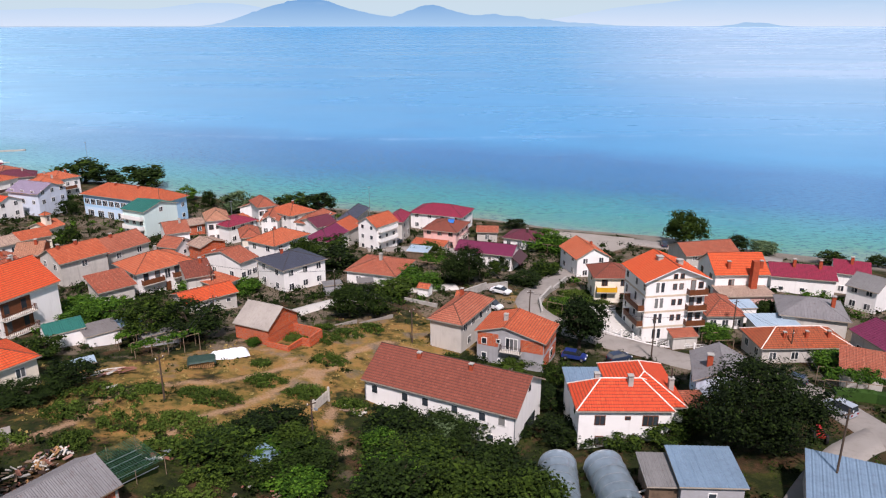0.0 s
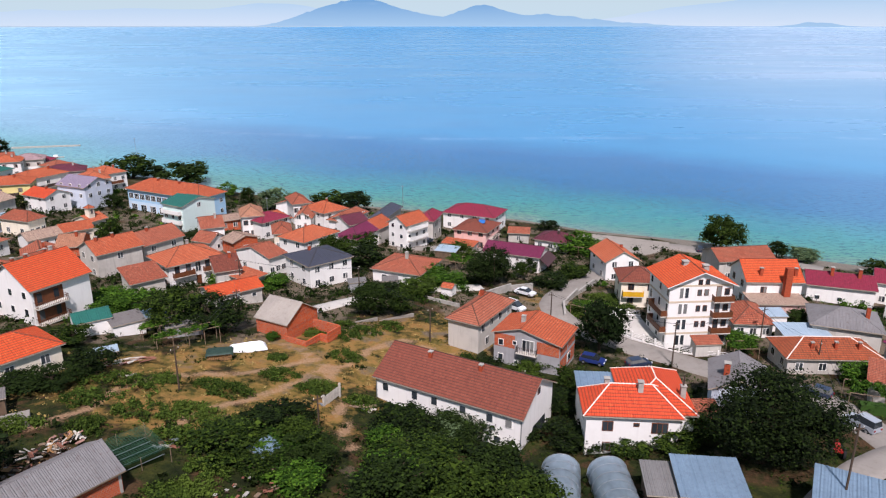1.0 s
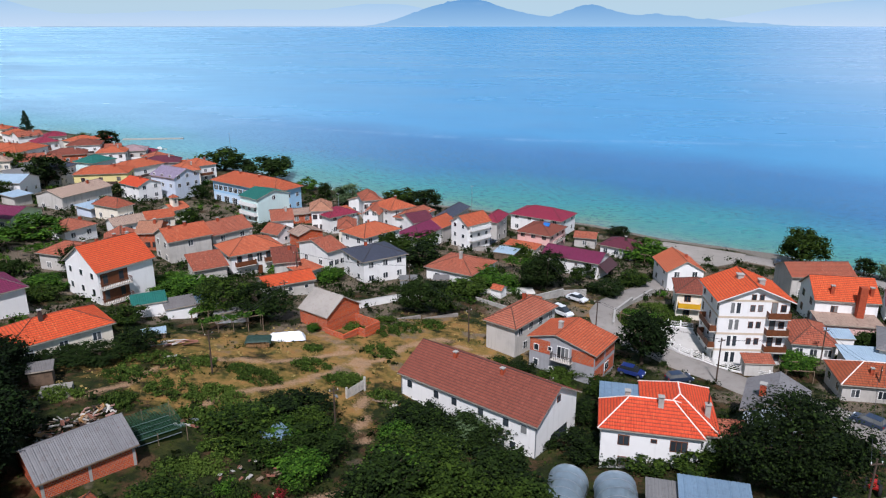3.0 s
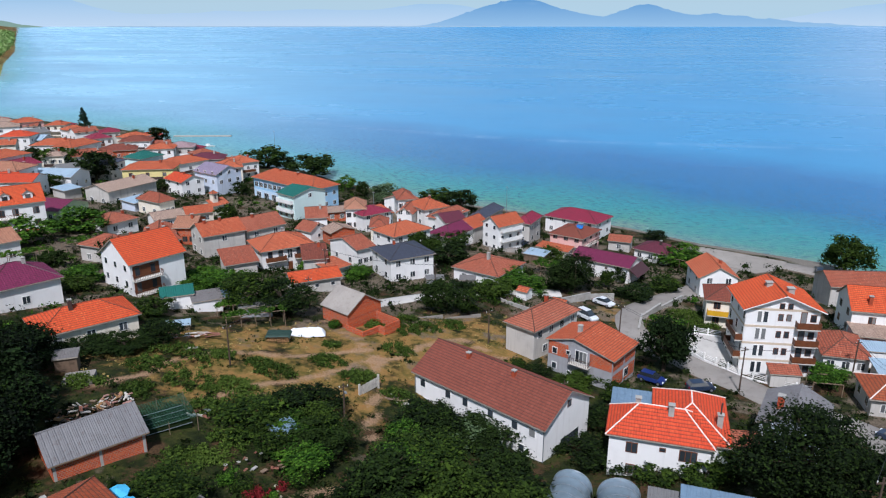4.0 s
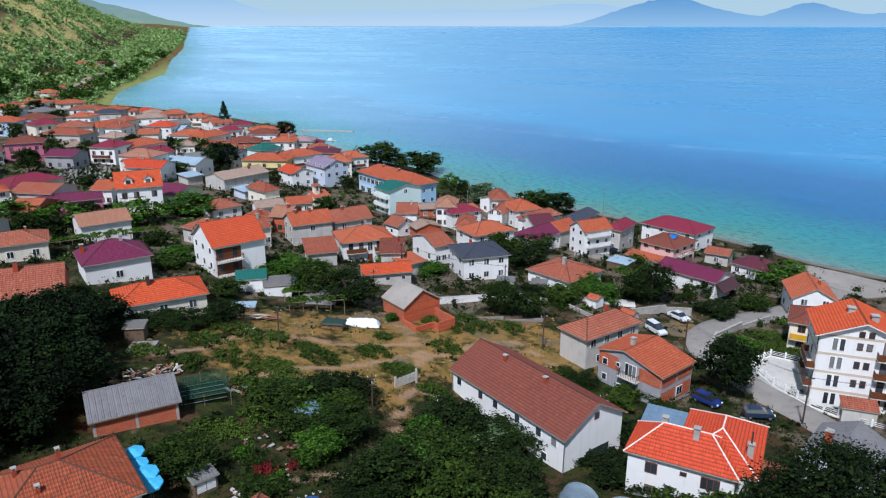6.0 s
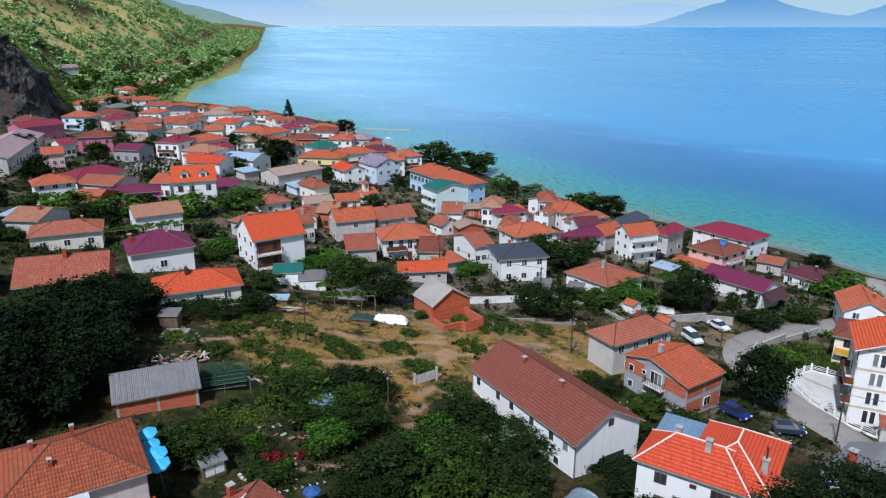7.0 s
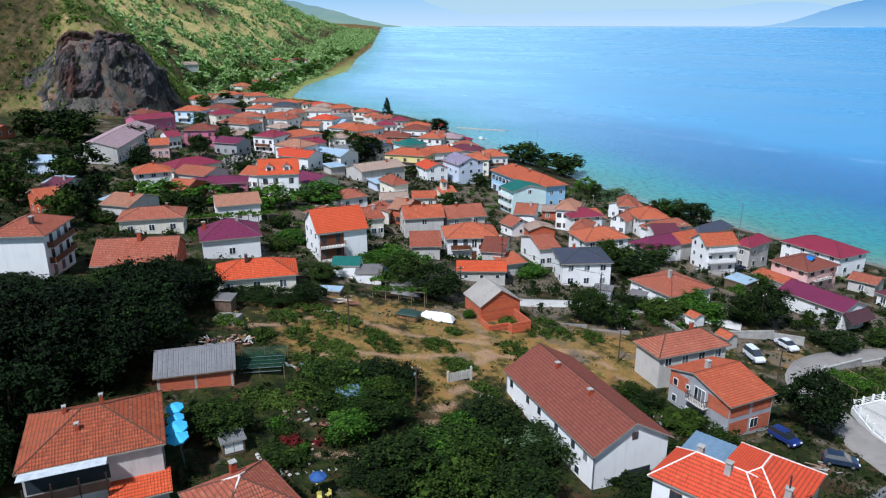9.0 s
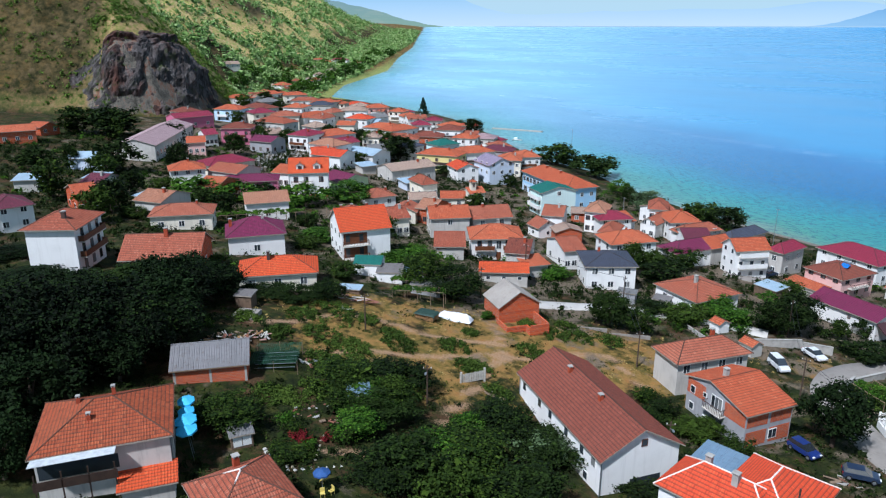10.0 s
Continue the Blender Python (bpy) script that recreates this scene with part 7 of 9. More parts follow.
tree("pale", -245.1, 314.6, 9.0, 3.8)
tree("light", -117.4, 143.2, 7.0, 2.9)
tree("broad", -16.1, 63.9, 8.8, 4.3)
tree("light", -15.1, 58.8, 6.1, 3.3)
tree("light", -5.4, 62.9, 9.0, 4.4)
tree("broad", -6.8, 55.9, 9.0, 3.8)
tree("broad", -5.8, 74.9, 6.5, 4.3)
tree("pale", -1.0, 75.1, 6.6, 3.6)
tree("broad", -22.2, 68.2, 6.9, 3.5)
tree("light", -19.2, 63.3, 7.9, 3.3)
tree("broad", -23.9, 47.1, 8.4, 3.5)
tree("broad", 9.1, 94.8, 6.5, 2.7)
tree("broad", 3.5, 96.1, 4.5, 2.9)
tree("broad", 0.0, 97.6, 3.7, 2.3)
tree("bush", -15.3, 49.0, 4.4, 1.8)
tree("bush", 8.2, 77.7, 4.7, 2.0)
tree("light", -49.4, 129.8, 7.7, 3.2)
tree("light", -40.3, 131.0, 7.5, 3.1)
tree("poplar", -32.6, 148.8, 6.3, 6.6)
tree("broad", -28.1, 163.8, 9.5, 4.0)
tree("bush", -33.6, 160.6, 5.5, 2.8)
tree("light", -9.6, 139.9, 10.0, 4.2)
tree("bush", -10.7, 130.5, 8.5, 3.6)
tree("broad", 4.4, 143.2, 9.5, 8.0)
tree("broad", 13.1, 153.7, 4.3, 3.2)
tree("bush", -16.7, 130.1, 6.6, 2.8)
tree("light", -58.6, 101.9, 7.0, 4.1)
tree("light", -63.8, 112.0, 7.6, 3.2)
tree("broad", -78.8, 117.7, 4.2, 4.6)
tree("light", -80.1, 98.1, 7.6, 3.2)
tree("bush", -76.2, 93.3, 6.1, 2.6)
tree("bush", -93.6, 105.2, 5.6, 3.0)
tree("bush", 22.4, 150.9, 7.2, 3.0)
tree("bush", 16.8, 140.8, 8.0, 3.4)
tree("poplar", 10.5, 147.3, 3.7, 3.2)
tree("light", 26.1, 178.6, 11.1, 4.7)
tree("light", 28.4, 187.1, 8.7, 3.7)
tree("bush", 37.0, 127.3, 5.9, 2.5)
tree("bush", -4.4, 162.8, 8.3, 3.5)

tree("walnut", 22.0, 106.8, 8.4, 9.6)
# coast trees: the light leaves stand in for distance haze on them
for x, y, w, h in ((-640, 480, 14, 10), (-700, 545, 14, 10), (-610, 440, 12, 9), (-740, 600, 16, 11), (-560, 400, 12, 9), (-590, 410, 12, 9), (-800, 640, 16, 11), (-860, 690, 18, 12), (-520, 372, 10, 8)):
    tree("light", x, y, w, h)

def bramble(x, y, w, h, seed):
    """A low rambling thicket of brambles and weeds."""
    rng = random.Random(seed)
    pts, rad = [], []
    for _ in range(int(14 + w * 5)):
        t, k = rng.uniform(0, 6.283), rng.random() ** 0.5
        r = rng.uniform(0.35, 0.8)
        px, py = x + math.cos(t) * k * w * 0.5, y + math.sin(t) * k * w * 0.36
        pts.append((px, py, gz(px, py) + h * (1 - k * k) * rng.uniform(0.3, 0.8) + 0.1))
        rad.append(r)
    o = new("bramble_thicket", leaf_mesh("bramble_thicket", pts, rad, 40, 0.13, LEAF_BRAMBLE, 0.75, 0.5, seed, 5))
    return tagged(o, "low green bramble thicket growing in the dry field", "brambles")


LEAF_BRAMBLE = foliage("bramble_leaves", "1c2c0b", "374b16", "60742c")
for i, (x, y, w, h) in enumerate(((-42.5, 75.2, 11.2, 1.6), (-36.4, 69.0, 7.3, 1.6), (-28.2, 68.7, 9.5, 1.6), (-29.2, 77.4, 6.3, 1.4), (-30.6, 64.3, 5.4, 1.3), (-25.0, 84.6, 5.7, 0.8),
        (-27.1, 90.5, 2.7, 0.5), (-31.7, 71.4, 4.6, 0.8), (-44.3, 70.3, 5.8, 0.9), (-19.7, 82.2, 4.5, 0.7), (-32.3, 78.7, 4.3, 0.6), (-38.1, 79.1, 4.3, 0.5))):
    bramble(x, y, w, h, 50 + i)
# more of them round the brick shed and along the field's lower edge
for i, (x, y, w, h) in enumerate(((-24.8, 55.7, 5, 0.9), (-26.5, 53.9, 5, 1.0), (-24.9, 59.5, 5, 1.1), (-25.8, 68.3, 5, 1.2), (-19.5, 70.3, 5, 1.4), (-18.5, 83.0, 5, 1.2), (-12.8, 80.7, 5, 1.3), (-17.7, 94.3, 5, 1.4), (-35.6, 54.7, 4, 1.3), (-39.9, 64.2, 5, 1.4), (-49.1, 56.5, 5, 0.9), (-47.3, 63.2, 5, 1.0))):
    bramble(x, y, w, h, 90 + i)
for i, (x, y) in enumerate(((22.5, 123.5), (25, 128), (27.5, 132.5), (23.5, 130.5), (28.5, 127), (30, 136), (20.5, 126.5), (25.5, 124.5), (26, 135), (29.5, 131))):
    bramble(x, y, 6.5, 0.7, 120 + i)
for i, (x, y, w) in enumerate(((-24.4, 102.0, 3.6), (-20.0, 102.5, 6.0), (-17.0, 106.0, 6.0), (-13.5, 110.0, 5.0), (-20.5, 107.5, 5.0))):
    bramble(x, y, w, 1.2, 140 + i)
# more coast trees, paled for haze by the same light leaves
for x, y, w, h in ((-514, 348, 12, 8), (-581, 473, 18, 11), (-645, 551, 24, 15), (-443, 284, 16, 10), (-746, 647, 20, 12), (-531, 418, 16, 10), (-491, 381, 17, 11), (-468, 356, 19, 12), (-951, 865, 26, 15), (-498, 361, 15, 9), (-507, 352, 17, 10), (-893, 785, 26, 15), (-612, 510, 19, 12), (-549, 439, 19, 12), (-483, 317, 18, 11)):
    tree("light", x, y, w, h)
# the dark grove at the left of the field, shade put into its leaves
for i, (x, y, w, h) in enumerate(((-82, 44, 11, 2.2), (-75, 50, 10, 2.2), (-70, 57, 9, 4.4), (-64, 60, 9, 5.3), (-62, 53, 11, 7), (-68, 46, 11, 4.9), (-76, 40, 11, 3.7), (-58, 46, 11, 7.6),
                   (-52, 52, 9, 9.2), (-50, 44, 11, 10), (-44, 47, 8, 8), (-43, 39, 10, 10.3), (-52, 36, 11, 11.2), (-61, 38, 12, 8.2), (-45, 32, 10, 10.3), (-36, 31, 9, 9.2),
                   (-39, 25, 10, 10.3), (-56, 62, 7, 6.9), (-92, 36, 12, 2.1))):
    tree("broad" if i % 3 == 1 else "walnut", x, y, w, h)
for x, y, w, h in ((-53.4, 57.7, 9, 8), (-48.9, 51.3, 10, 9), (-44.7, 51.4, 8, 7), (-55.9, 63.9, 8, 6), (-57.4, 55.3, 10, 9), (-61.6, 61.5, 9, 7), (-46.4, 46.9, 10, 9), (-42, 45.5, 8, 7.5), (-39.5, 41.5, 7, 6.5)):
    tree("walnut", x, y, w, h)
# the thickets below the field and round the gardens
for k, x, y, w, h in (("bush", -22, 63, 5, 3.4), ("broad", -17.2, 65.5, 5.5, 4.6), ("light", -8.0, 69.5, 5, 4.2), ("bush", -6, 67, 6, 4),
                      ("broad", -6, 58, 8, 6), ("broad", 1, 58, 8, 6), 
                      ("bush", -20, 60, 4, 3), ("broad", 8, 58, 7, 5.4), ("broad", 5, 66, 7, 5.6), 
                      ("light", -30, 98, 2.5, 1.5),
                      ("bush", -6, 88, 3.5, 2.4), ("bush", -2, 91, 3.2, 2.2), ("broad", 4, 92, 4, 3.4), ("broad", 16, 92, 5, 4)):
    tree(k, x, y, w, h)
# trees along the shore and between the far houses
for x, y, w, h in ((-205, 238, 8, 6), (-190, 215, 8, 6), (-170, 196, 7, 5), (-160, 172, 7, 5), (-215, 200, 8, 6), (-232, 176, 8, 6), (-205, 160, 8, 7), (-190, 140, 8, 7), (-215, 130, 9, 7),
                   (-225, 112, 10, 8), (-240, 120, 9, 7), (-175, 112, 8, 7), (-160, 84, 8, 7), (-140, 84, 7, 6), (-128, 74, 7, 6), (-115, 66, 8, 7), (-108, 92, 6, 5), (-118, 92, 6, 5),
                   (-260, 180, 8, 6), (-300, 215, 8, 7), (-320, 240, 9, 7), (-345, 232, 10, 8), (-370, 262, 10, 8), (-400, 290, 10, 8), (-90, 160, 6, 5), (-85, 112, 6, 5), (-150, 146, 6, 5)):
    tree("broad", x, y, w, h)



def built_on(x, y, margin=0.4):
    for hx, hy, rot, w, d in FOOT:
        dx, dy = x - hx, y - hy
        if dx * dx + dy * dy > (w + d) ** 2:
            continue
        c, s = math.cos(radians(rot)), math.sin(radians(rot))
        u, v = dx * c + dy * s, -dx * s + dy * c
        if abs(u) < w / 2 + margin and abs(v) < d / 2 + margin:
            return True
    return False


def seg_dist(x, y, pts):
    best = 1e9
    for (x0, y0), (x1, y1) in zip(pts, pts[1:]):
        ux, uy = x1 - x0, y1 - y0
        k = min(max(((x - x0) * ux + (y - y0) * uy) / (ux * ux + uy * uy), 0), 1)
        best = min(best, math.hypot(x - x0 - k * ux, y - y0 - k * uy))
    return best


def open_ground(x, y):
    if inland(x, y) < 6 or built_on(x, y):
        return False
    return all(seg_dist(x, y, pts) > wd / 2 + 0.3 for pts, wd in ROADS)


def dryness(x, y):
    v = 0.0
    for cx, cy, r in ((-25, 88, 9), (-14, 97, 9), (-38, 80, 8), (-8, 108, 8), (12, 130, 7), (-48, 76, 7)):
        v += math.exp(-((x - cx) ** 2 + (y - cy) ** 2) / (2 * r * r))
    return v


rng = random.Random(11)
spots, radii = [], []
tufts, tuft_r = [], []
dry_t, dry_r = [], []
while len(spots) < 4600:
    x, y = rng.uniform(-230, 95), rng.uniform(25, 230)
    if not open_ground(x, y):
        continue
    v = dryness(x, y)
    patch = noise.noise(Vector((x, y, 0)) * 0.09) + 0.4 * noise.noise(Vector((x, y, 4)) * 0.3)
    in_field = -60 < x < -6 and 68 < y < 112
    if v > 0.3 and patch < 0.02 + 0.12 * v or patch < -0.3 or in_field and patch < 0.22:
        continue
    r = rng.uniform(0.5, 1.5) * (0.6 if v > 0.3 else 1.35 if math.hypot(x - 20, y) > 120 else 1)
    spots.append((x, y, gz(x, y) + r * 0.3))
    radii.append(r)
while len(tufts) < 6500:
    x, y = rng.uniform(-80, 60), rng.uniform(30, 140)
    if not open_ground(x, y):
        continue
    v = dryness(x, y)
    if any(seg_dist(x, y, pts) < 1.0 for pts in FIELD_TRACKS):
        continue
    patch = noise.noise(Vector((x, y, 0)) * 0.15)
    r = rng.uniform(0.18, 0.45)
    if v > 0.4 and patch < 0.12:
        if rng.random() < 0.5:
            dry_t.append((x, y, gz(x, y) + 0.05))
            dry_r.append(r)
        continue
    tufts.append((x, y, gz(x, y) + 0.1))
    tuft_r.append(r)
shrubs, shrub_r, sun_shrubs, sun_r = [], [], [], []
while len(shrubs) + len(sun_shrubs) < 1500:
    x, y = rng.uniform(-250, 90), rng.uniform(60, 240)
    if math.hypot(x - 20, y) < 105 or not open_ground(x, y) or dryness(x, y) > 0.12 or inland(x, y) < 12 or built_on(x, y, 1.0):
        continue
    r = rng.uniform(0.8, 1.9)
    near_light = noise.noise(Vector((x, y, 0)) * 0.06) > 0.15
    (sun_shrubs if near_light else shrubs).append((x, y, gz(x, y) + r * 0.5))
    (sun_r if near_light else shrub_r).append(r)
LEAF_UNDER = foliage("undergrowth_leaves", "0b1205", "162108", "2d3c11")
DRYLEAF = foliage("dry_grass", "7d6c3c", "9c8650", "b89f66")
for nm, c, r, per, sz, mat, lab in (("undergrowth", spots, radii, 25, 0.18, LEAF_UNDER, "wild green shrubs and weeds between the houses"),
                                    ("garden_shrubs", shrubs, shrub_r, 48, 0.24, LEAF_DARK, "dark garden shrubs crowded between the houses"),
                                    ("vine_shrubs", sun_shrubs, sun_r, 48, 0.24, LEAF_LIGHT, "fresh green vines and shrubs between the houses"),
                                    ("weeds", tufts, tuft_r, 9, 0.14, LEAF_MID, "tufts of green weeds and grass"),
                                    ("dry_grass", dry_t, dry_r, 9, 0.15, DRYLEAF, "tufts of straw-coloured dry grass")):
    o = new(nm, leaf_mesh(nm, c, r, per, sz, mat, 0.6, 0.5, 31, 0 if nm in ("weeds", "dry_grass") else 6))
    tagged(o, lab, "vegetation", kind="stuff")

# scrub and woods on the hillside; far leaf colours have the haze painted in
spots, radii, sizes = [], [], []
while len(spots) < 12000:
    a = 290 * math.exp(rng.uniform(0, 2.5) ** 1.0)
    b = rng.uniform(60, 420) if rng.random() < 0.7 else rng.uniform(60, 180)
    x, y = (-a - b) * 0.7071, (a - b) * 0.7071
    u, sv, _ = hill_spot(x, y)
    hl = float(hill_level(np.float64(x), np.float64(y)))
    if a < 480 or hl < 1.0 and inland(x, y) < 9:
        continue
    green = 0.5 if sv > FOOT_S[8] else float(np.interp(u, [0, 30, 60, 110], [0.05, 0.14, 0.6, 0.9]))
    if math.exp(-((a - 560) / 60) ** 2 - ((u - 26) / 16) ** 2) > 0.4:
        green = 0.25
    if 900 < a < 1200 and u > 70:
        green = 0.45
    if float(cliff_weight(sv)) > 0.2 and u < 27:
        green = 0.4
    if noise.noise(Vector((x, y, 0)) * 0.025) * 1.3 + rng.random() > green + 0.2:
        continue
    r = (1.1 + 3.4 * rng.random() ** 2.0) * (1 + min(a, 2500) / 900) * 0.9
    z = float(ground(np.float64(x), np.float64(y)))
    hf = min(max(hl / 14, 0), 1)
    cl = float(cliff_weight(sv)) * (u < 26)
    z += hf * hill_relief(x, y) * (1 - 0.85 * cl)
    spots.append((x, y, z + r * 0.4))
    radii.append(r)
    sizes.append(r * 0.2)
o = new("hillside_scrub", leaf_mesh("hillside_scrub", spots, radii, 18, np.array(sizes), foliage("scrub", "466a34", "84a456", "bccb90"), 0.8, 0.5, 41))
tagged(o, "far hillside scrub and trees, haze put into their green", "vegetation", kind="stuff")
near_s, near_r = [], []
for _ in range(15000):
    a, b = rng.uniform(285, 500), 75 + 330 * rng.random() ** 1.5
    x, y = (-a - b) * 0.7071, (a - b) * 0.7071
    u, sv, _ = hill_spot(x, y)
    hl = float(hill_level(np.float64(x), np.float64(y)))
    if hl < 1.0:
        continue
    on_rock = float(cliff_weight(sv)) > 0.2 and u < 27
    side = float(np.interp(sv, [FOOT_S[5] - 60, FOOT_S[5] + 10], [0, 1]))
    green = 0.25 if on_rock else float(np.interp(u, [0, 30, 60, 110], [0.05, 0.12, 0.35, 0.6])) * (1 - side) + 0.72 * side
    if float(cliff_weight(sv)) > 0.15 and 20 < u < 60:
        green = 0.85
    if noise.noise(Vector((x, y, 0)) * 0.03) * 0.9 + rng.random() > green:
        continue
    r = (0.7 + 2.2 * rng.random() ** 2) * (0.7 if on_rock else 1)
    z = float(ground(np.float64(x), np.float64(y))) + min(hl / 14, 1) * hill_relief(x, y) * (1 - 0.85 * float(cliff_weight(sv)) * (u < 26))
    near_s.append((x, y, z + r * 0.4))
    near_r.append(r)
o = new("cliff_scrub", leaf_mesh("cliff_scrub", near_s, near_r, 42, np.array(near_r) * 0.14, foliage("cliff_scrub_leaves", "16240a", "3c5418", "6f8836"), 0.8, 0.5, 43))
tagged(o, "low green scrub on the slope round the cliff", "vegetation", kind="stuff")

# ---- poles and wires ----
POLE_WOOD = plain("pole_wood", "4f4034", 0.9, 0.25, 2.0)


def utility_pole(x, y, h=7.0, lamp=False, label="weathered wooden utility pole with crossarm"):
    ob = thing("utility_pole", x, y, gz(x, y), (x * 37) % 90, label, "pole")
    bm = bmesh.new()
    tube(bm, (0, 0, -0.6), (0.05, 0.03, h), 0.13, 0.085, 9)
    part("post", bm, POLE_WOOD, ob)
    bm = bmesh.new()
    box(bm, -0.55, 0.65, -0.05, 0.05, h - 0.55, h - 0.43)
    part("crossarm", bm, POLE_WOOD, ob)
    for u in (-0.45, 0.05, 0.55):
        bm = bmesh.new()
        tube(bm, (u, 0, h - 0.43), (u, 0, h - 0.25), 0.035, 0.05, 6)
        part("insulator", bm, TRIM, ob)
    if lamp:
        bm = bmesh.new()
        tube(bm, (0, 0, h - 1.0), (0, -1.0, h - 0.6), 0.03, 0.03, 6)
        box(bm, -0.12, 0.12, -1.45, -0.9, h - 0.66, h - 0.54)
        part("street_lamp_head", bm, STEEL, ob)
    return (x, y, gz(x, y) + h - 0.25)


def wire(a, b, sag=0.8, off=0.0):
    cu = bpy.data.curves.new("cable", "CURVE")
    cu.dimensions, cu.bevel_depth, cu.bevel_resolution = "3D", 0.018, 1
    sp = cu.splines.new("POLY")
    n = 14
    sp.points.add(n)
    for i in range(n + 1):
        k = i / n
        sp.points[i].co = (a[0] + (b[0] - a[0]) * k + off, a[1] + (b[1] - a[1]) * k, a[2] + (b[2] - a[2]) * k - 4 * sag * k * (1 - k), 1)
    cu.materials.append(plain("cable", "2a2a2c", 0.6, 0.1))
    return tagged(new("cable", cu), "thin dark overhead cable between poles", "cable")


tops = [utility_pole(x, y, h, lamp) for x, y, h, lamp in (
    (-35.0, 75.8, 6.2, False), (-16.0, 70.6, 5.5, True), (32.4, 101.2, 7.4, False), (-6.0, 105.8, 6.0, False), (37.0, 57.2, 10.5, False), (53.0, 98.4, 5.5, False),
    (49.5, 111.6, 6.5, False), (4.6, 139.1, 7.0, False), (14.6, 116.2, 7.0, False), (-46.0, 128.0, 6.5, False), (8.5, 88.6, 4.6, True), (-38.0, 105.0, 6.0, True), (-22.0, 128.0, 6.0, False))]
for i, j in ((2, 8), (8, 7), (2, 6), (6, 5), (5, 4), (0, 11), (3, 12), (11, 9), (9, 12)):
    for off in (-0.4, 0.4):
        wire(tops[i], tops[j], 0.9, off)
for x, y, h in ((-23, 205, 11), (-150, 292, 14), (-60, 190, 8)):
    ob = thing("mast", x, y, gz(x, y), 0, "slender grey mast standing near the shore", "mast")
    bm = bmesh.new()
    tube(bm, (0, 0, -0.5), (0, 0, h), 0.09, 0.05, 7)
    part("post", bm, STEEL, ob)
    bm = bmesh.new()
    box(bm, -0.5, 0.5, -0.04, 0.04, h - 0.3, h - 0.2)
    part("crossarm", bm, STEEL, ob)

# ---- vehicles ----
TYRE = plain("tyre_rubber", "1c1c1d", 0.9, 0.1)
RIM = plain("wheel_rim", "a9adb0", 0.35, 0.05, metal=0.7)
LAMP_RED = plain("tail_lamp", "8c1414", 0.3, 0.05)
LAMP_WHITE = plain("head_lamp", "e6e8ea", 0.2, 0.05)


def car_paint(name, col):
    k = Mat(name)
    k.b.inputs["Coat Weight"].default_value = 0.5
    v = k.coords()
    c = k.mix(k.remap(k.noise(v, 3, 4), 0.45, 0.75, 0, 0.15), hexcol(col), hexcol("6b6258"))
    return k.done(c, 0.35, None, 0.2, 0.5)


def extrude_profile(bm, pts, y0, y1, inset=0.0, mi=0):
    """A side outline (x, z) swept across a car; inset narrows the points above the belt line."""
    rows = []
    for y, s in ((y0, 1), (y1, -1)):
        rows.append([bm.verts.new((x, y + s * inset * max(z - pts[0][1], 0), z)) for x, z in pts])
    n = len(pts)
    for i in range(n):
        bm.faces.new((rows[0][i], rows[0][(i + 1) % n], rows[1][(i + 1) % n], rows[1][i]))
    bm.faces.new(list(reversed(rows[0])))
    bm.faces.new(rows[1])
    bmesh.ops.recalc_face_normals(bm, faces=bm.faces)


SHAPES = {
    "saloon": ([(-2.15, 0.3), (-2.2, 0.62), (-2.05, 0.9), (-1.2, 0.96), (1.0, 0.94), (1.9, 0.8), (2.15, 0.6), (2.12, 0.3)],
               [(-1.55, 0.93), (-0.95, 1.4), (0.35, 1.42), (1.15, 0.92)]),
    "hatch": ([(-1.95, 0.3), (-2.0, 0.7), (-1.92, 0.95), (1.0, 0.95), (1.75, 0.82), (1.98, 0.6), (1.95, 0.3)],
              [(-1.85, 0.94), (-1.6, 1.42), (0.3, 1.46), (1.1, 0.94)]),
    "van": ([(-2.1, 0.32), (-2.12, 1.05), (1.0, 1.05), (1.75, 0.95), (2.08, 0.7), (2.05, 0.32)],
            [(-2.08, 1.04), (-2.0, 1.78), (0.25, 1.82), (1.2, 1.04)]),
}


